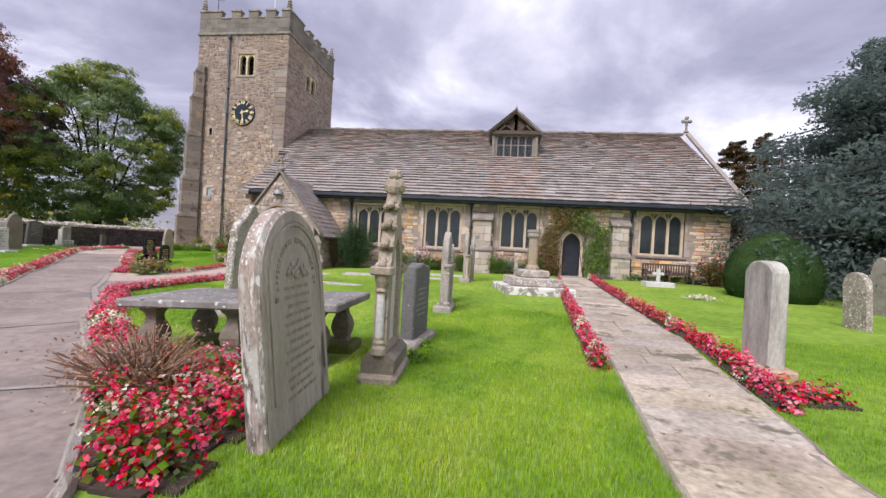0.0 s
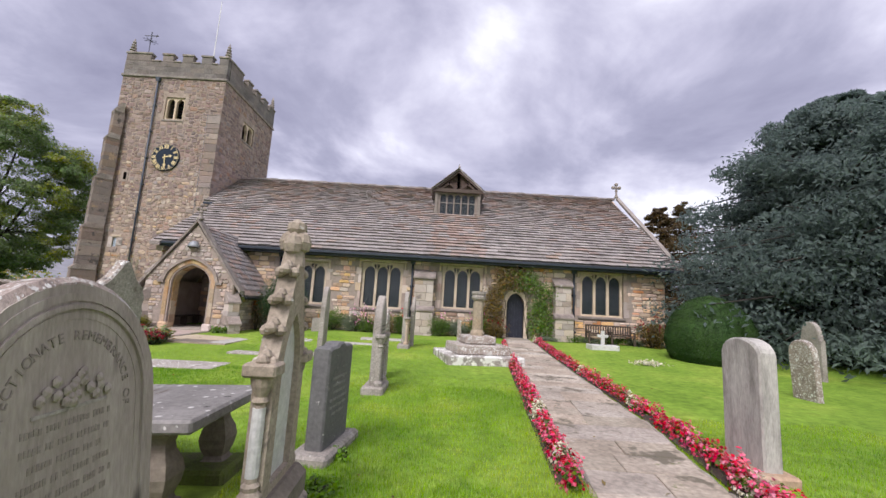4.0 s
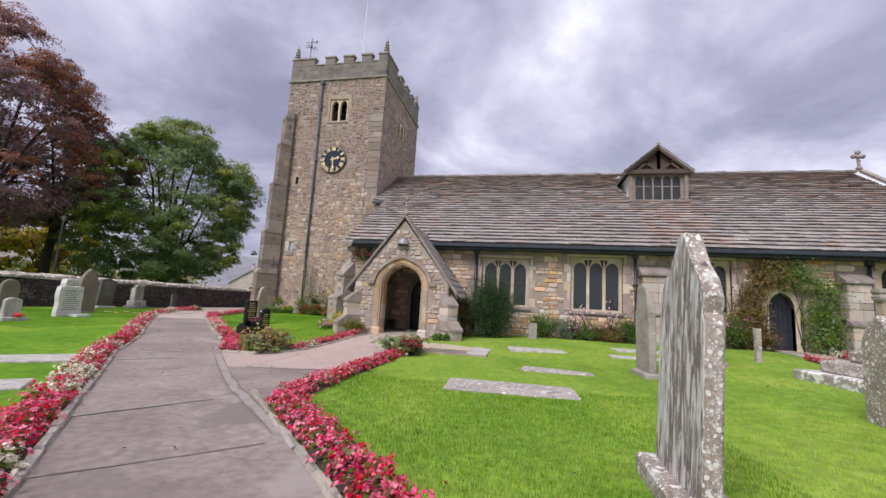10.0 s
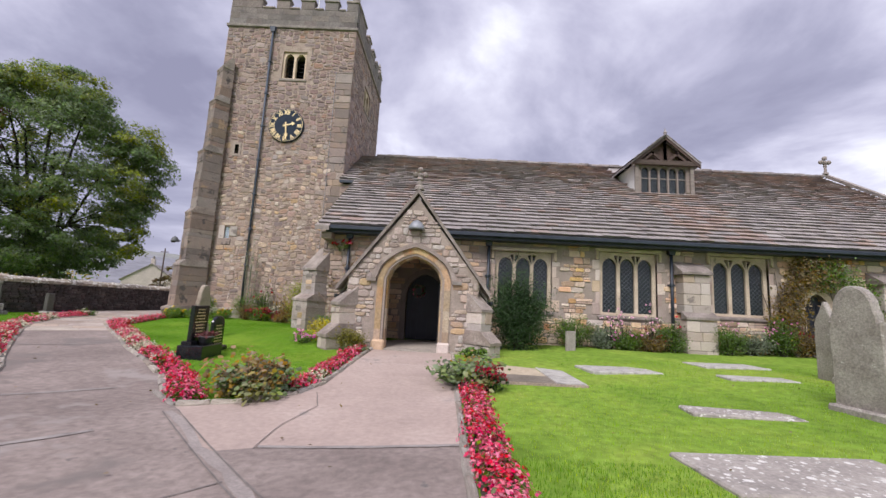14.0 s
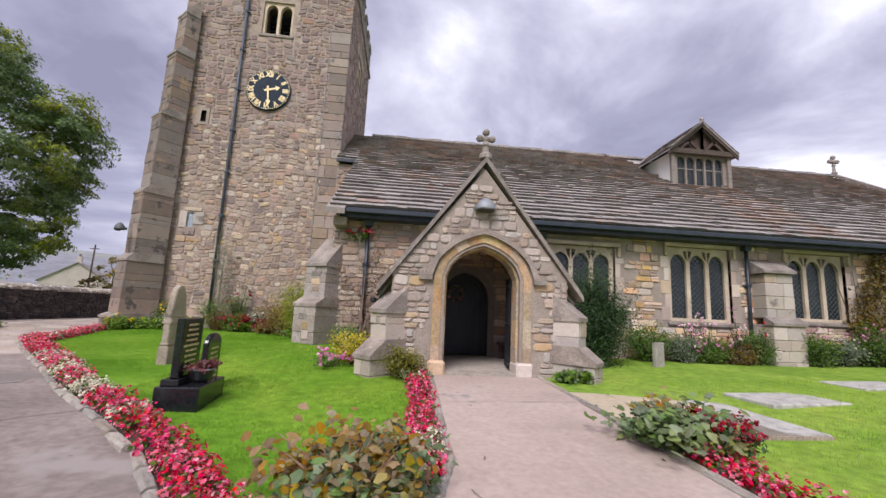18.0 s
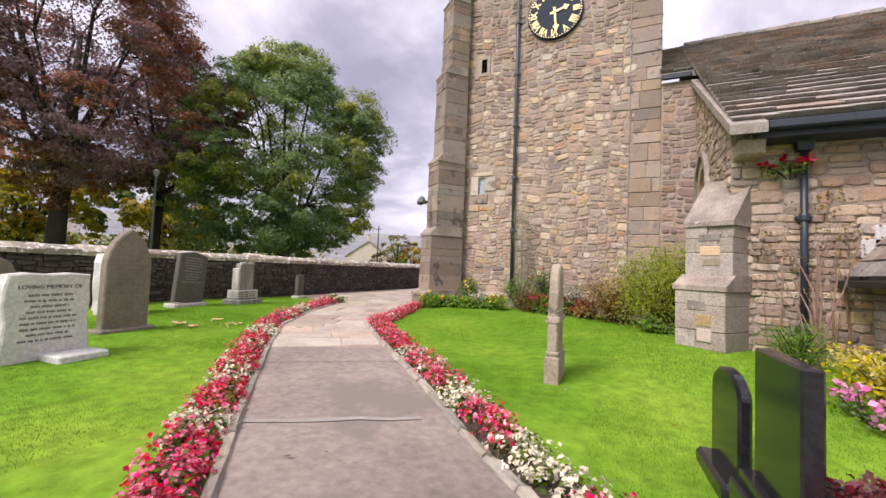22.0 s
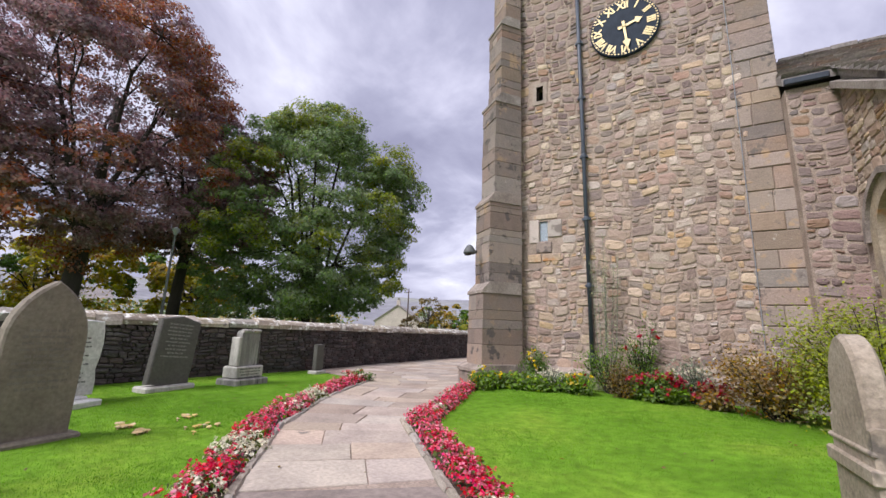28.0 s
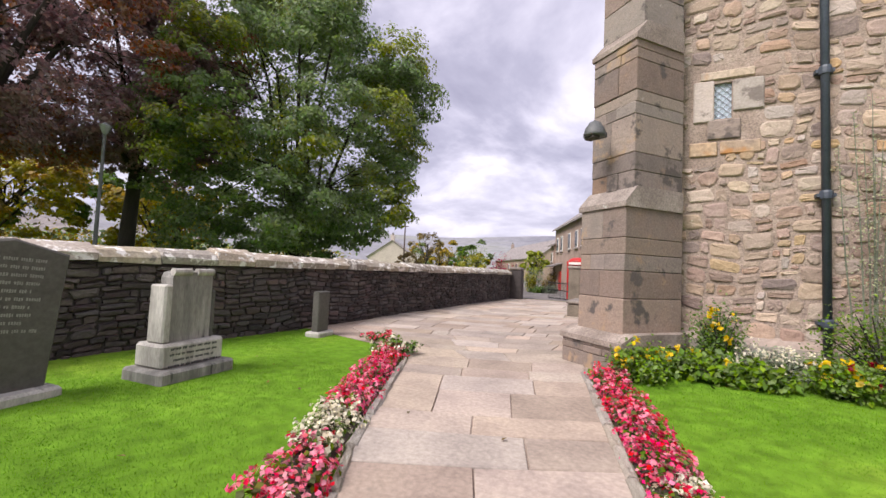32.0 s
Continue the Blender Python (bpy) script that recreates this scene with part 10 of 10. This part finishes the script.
for k in range(8):
    e = Vector((g.uniform(-.36, .36), g.uniform(-.1, .12), g.uniform(2.9, 4.0)))
    o = Vector((e.x * .4, e.y * .4, 0))
    part("stem", tube(bmesh.new(), [o, o.lerp(e, .5) + Vector((g.normal(0, .03), 0, 0)), e], [.012, .009, .004], 5), M_leaf_grey, spire)
    f = g.uniform(.35, 1.0, 150)[:, None]
    q = np.array(o) * (1 - f) + np.array(e) * f + g.normal(0, .035, (150, 3))
    quad_cloud("flower_spike", q, g.normal(0, .7, (150, 3)) + [0, -.6, .3], g.uniform(.02, .05, 150), M_leaf_spire, spire, aspect=.6, seed=460 + k)
shrub("magenta-leaved bush beyond the wall end", -33.0, 50.0, 2.7, 3.2, petal("magenta_leaves", (.30, .012, .05), (.45, .03, .09)), 435, 2500, .13, None, 20, z=.6)
for k_, (x_, y_, w_, h_, m_) in enumerate(((-30.4, 50.2, 1.2, 2.1, M_leaf_yellowgreen), (-31.0, 54.0, 2.2, 2.8, M_leaf_grey), (-30.2, 56.5, 2.0, 2.6, M_leaf_dull), (-29.3, 47.9, 1.2, .8, M_leaf_shrub), (-28.4, 48.3, 1.4, .9, M_leaf_grey), (-28.9, 50.5, 1.2, 1.6, M_leaf_dull))):
    shrub("garden shrub beside the village lane", x_, y_, w_, h_, m_, 436 + k_, 1200, .12, None, 14, z=.6)
shrub("low green leaves at the bush foot", -15.1, 21.9, .9, .4, M_leaf_shrub, 422, 700, .1, None, 10)
shrub("soft green fennel-like plant by the aisle wall", -13.35, 19.6, 1.0, .8, M_leaf_lime, 423, 3400, .045, None, 24, slim=.25)
shrub("yellow variegated euonymus beside the porch", -12.9, 18.0, 1.3, .85, M_leaf_varieg, 424, 3200, .06, None, 22)
shrub("lilac pink cosmos beside the porch buttress", -13.4, 17.4, .9, .4, M_leaf_shrub, 425, 400, .05, [(M_pet_lilac, 18, .085)], 10)
shrub("small clipped conical conifer by the porch", -11.85, 16.6, .95, .85, M_leaf_cone, 426, 3400, .045, None, 20)
shrub("green leafy plant by the porch step", -11.55, 16.25, .55, .28, M_leaf_hyd, 427, 500, .07, [(M_pet_white, 6, .04)], 8)
shrub("green leafy plant by the porch buttress", -8.35, 16.7, .8, .34, M_leaf_shrub, 428, 700, .1, None, 10)
shrub("white and pink daisies at the border end", -25.5, 23.4, .8, .42, M_leaf_shrub, 429, 700, .07, [(M_pet_white, 24, .05)], 12)
shrub("red begonias by the small grave marker", -26.6, 24.4, .8, .24, M_bed_leaf, 430, 300, .06, [(M_pet_red, 30, .045)], 8)
shrub("low plants at the monument foot", -.25, 3.3, .4, .17, M_leaf_lime, 431, 350, .045, None, 8)
shrub("pale green clump at the slate grave", -.25, 4.05, .32, .16, M_leaf_lime, 432, 350, .05, None, 8)
shrub("trailing pink sedum in the grave bowl", -14.62, 14.5, .45, .22, M_leaf_sedum, 433, 500, .045, None, 10, z=gz(-14.8, 14.5) + .42, name="bowl_plant", category="plant")
shrub("purple pansies in a small terracotta pot", 5.05, 2.7, .5, .26, M_leaf_shrub, 434, 300, .06, [(petal("violet_petals", (.05, .03, .22), (.12, .08, .35)), 40, .045)], 8)
wh = thing("grave_flowers", "white chrysanthemum wreath lying on the grass", "flowers", at=(7.6, 13.15, gz(7.6, 13.15)))
g = rng_of(440)
p = np.c_[g.normal(0, .26, 300), g.normal(0, .12, 300), np.abs(g.normal(.08, .04, 300))]
quad_cloud("blossom", p, g.normal(0, .5, (300, 3)) + [0, 0, 1], g.uniform(.05, .09, 300), M_pet_white, wh, aspect=.9)

# wreath on the inner porch door
wr = thing("door_wreath", "round dried flower wreath hung on the inner door", "wreath", at=(-10.3, WY + .24, 2.5))
a = g.uniform(0, 2 * math.pi, 260)
p = np.c_[.2 * np.cos(a), g.normal(0, .02, 260), .2 * np.sin(a)] + g.normal(0, .03, (260, 3))
quad_cloud("foliage", p[:180], g.normal(0, .5, (180, 3)) + [0, -1, 0], np.full(180, .07), M_leaf_grey, wr)
quad_cloud("blossom", p[180:], g.normal(0, .5, (80, 3)) + [0, -1, 0], np.full(80, .06), M_pet_pink, wr)

# fallen leaves on the west lawn
M_tan = material("tan_toadstool", ((.46, .33, .15), (.62, .48, .26)), 8, .6, .1, vary=.2, per="object")
for k, (x, y) in enumerate(((-24.25, 17.05), (-23.77, 17.08), (-24.15, 17.8), (-23.45, 17.65))):
    fl_ = thing("fungus_clump", "clump of tan toadstools in the grass", "toadstools", "toadstools in the lawn", at=(x, y, gz(x, y)))
    gg = rng_of(450 + k)
    for j in range(8):
        q = gg.normal(0, .075 if k < 2 else .16, 2)
        r_ = gg.uniform(.6, 1.2) if k < 2 else gg.uniform(.4, .85)
        part("toadstool", lathe(bmesh.new(), [(.01, 0), (.01, .03), (.055 * r_, .032), (.05 * r_, .042), (.02, .047), (.005, .043)], 9, Matrix.Translation((q[0], q[1], 0)) @ Matrix.Rotation(gg.normal(0, .2), 4, "X")), M_tan, fl_)
fal = thing("fallen_leaves", "scattered dry leaves on the lawn", "leaves", kind="stuff")
n = 420
px_, py_ = g.uniform(-27, 6, n), g.uniform(1, 22, n)
keep = ~((py_ > 17) & (px_ > -13))
px_, py_ = px_[keep], py_[keep]
quad_cloud("dry_leaves", np.c_[px_, py_, ground(px_, py_) + .045], g.normal(0, .3, (len(px_), 3)) + [0, 0, 1], g.uniform(.03, .07, len(px_)), M_leaf_dull, fal)


# ---- grass blades near the way ----
def blades(areas, seed, mat):
    g = rng_of(seed)
    xs, ys, hs = [], [], []
    for x0, x1, y0, y1, per, hh in areas:
        n = int((x1 - x0) * (y1 - y0) * per)
        x, y = g.uniform(x0, x1, n), g.uniform(y0, y1, n)
        xs.append(x), ys.append(y), hs.append(np.full(n, hh))
    x, y, hh = np.concatenate(xs), np.concatenate(ys), np.concatenate(hs)

    def inside(poly):
        p = np.array(poly)
        q = np.roll(p, -1, 0)
        odd = np.zeros(len(x), bool)
        for (ax, ay), (bx, by) in zip(p, q):
            if ay != by:
                odd ^= ((ay > y) != (by > y)) & (x < (bx - ax) * (y - ay) / (by - ay) + ax)
        return odd

    off = inside(tarmac) | inside(porch_path) | inside(flag_area) | inside(C_LEFT + C_RIGHT[::-1]) | ((x > -8.9) & (x < -6.38) & (y > 13.3) & (y < 16.86))
    off |= (np.abs(x + 5.55) < 1.15) & (np.abs(y - 9.42) < .52)
    x, y, hh = x[~off], y[~off], hh[~off]
    n = len(x)
    patch = np.sin(x * 1.3 + y * .7) * np.sin(y * 1.9 - x * .4)
    hh = hh * g.uniform(.55, 1.35, n) * (1 + .25 * patch)
    a = g.uniform(0, 2 * math.pi, n)
    lean = g.uniform(0, .55, n) * hh
    w = g.uniform(.0022, .0042, n)
    z = ground(x, y) - .004
    dx, dy = np.cos(a), np.sin(a)
    v = np.stack([np.c_[x - dy * w, y + dx * w, z], np.c_[x + dy * w, y - dx * w, z], np.c_[x + dx * lean, y + dy * lean, z + hh]], 1).reshape(-1, 3)
    me = bpy.data.meshes.new("grass")
    me.vertices.add(3 * n)
    me.vertices.foreach_set("co", v.ravel())
    me.loops.add(3 * n)
    me.loops.foreach_set("vertex_index", np.arange(3 * n))
    me.polygons.add(n)
    me.polygons.foreach_set("loop_start", np.arange(0, 3 * n, 3))
    me.polygons.foreach_set("loop_total", np.full(n, 3))
    me.update()
    me.validate()
    me.materials.append(mat)
    tagged(new("grass", me), "short green lawn grass", "grass", kind="stuff")


M_blade = leaf_material("grass_blades", ((0.083, 0.205, 0.012), (0.130, 0.288, 0.020), (0.188, 0.325, 0.032)), .15, .8)
M_blade_lush = leaf_material("lush_grass_blades", ((0.125, 0.275, 0.028), (0.285, 0.445, 0.055), (0.445, 0.535, 0.10)), .25, .8)
for m_ in (M_blade, M_blade_lush):
    m_.node_tree.nodes["Principled BSDF"].inputs["Specular IOR Level"].default_value = .05
blades([(-1.0, 2.3, .0, 3.5, 6500, .048), (-1.0, 2.9, 3.5, 8, 2600, .045), (-8, 2.9, 3.5, 9, 900, .04), (3.2, 7.5, 1.0, 6.5, 2200, .045), (-9, 1, 9, 17, 500, .04)], 500, M_blade_lush)
blades([(-9.2, -3, 4.0, 9.5, 1600, .04), (-16, -11, 11, 17, 2400, .021), (-22.5, -15.5, 16, 24.5, 2400, .018), (-26.5, -19.5, 11, 19, 2400, .018), (-28.4, -23, 17.5, 24.5, 2400, .018), (-15.5, -11, 17, 22.5, 1400, .03)], 501, M_blade)
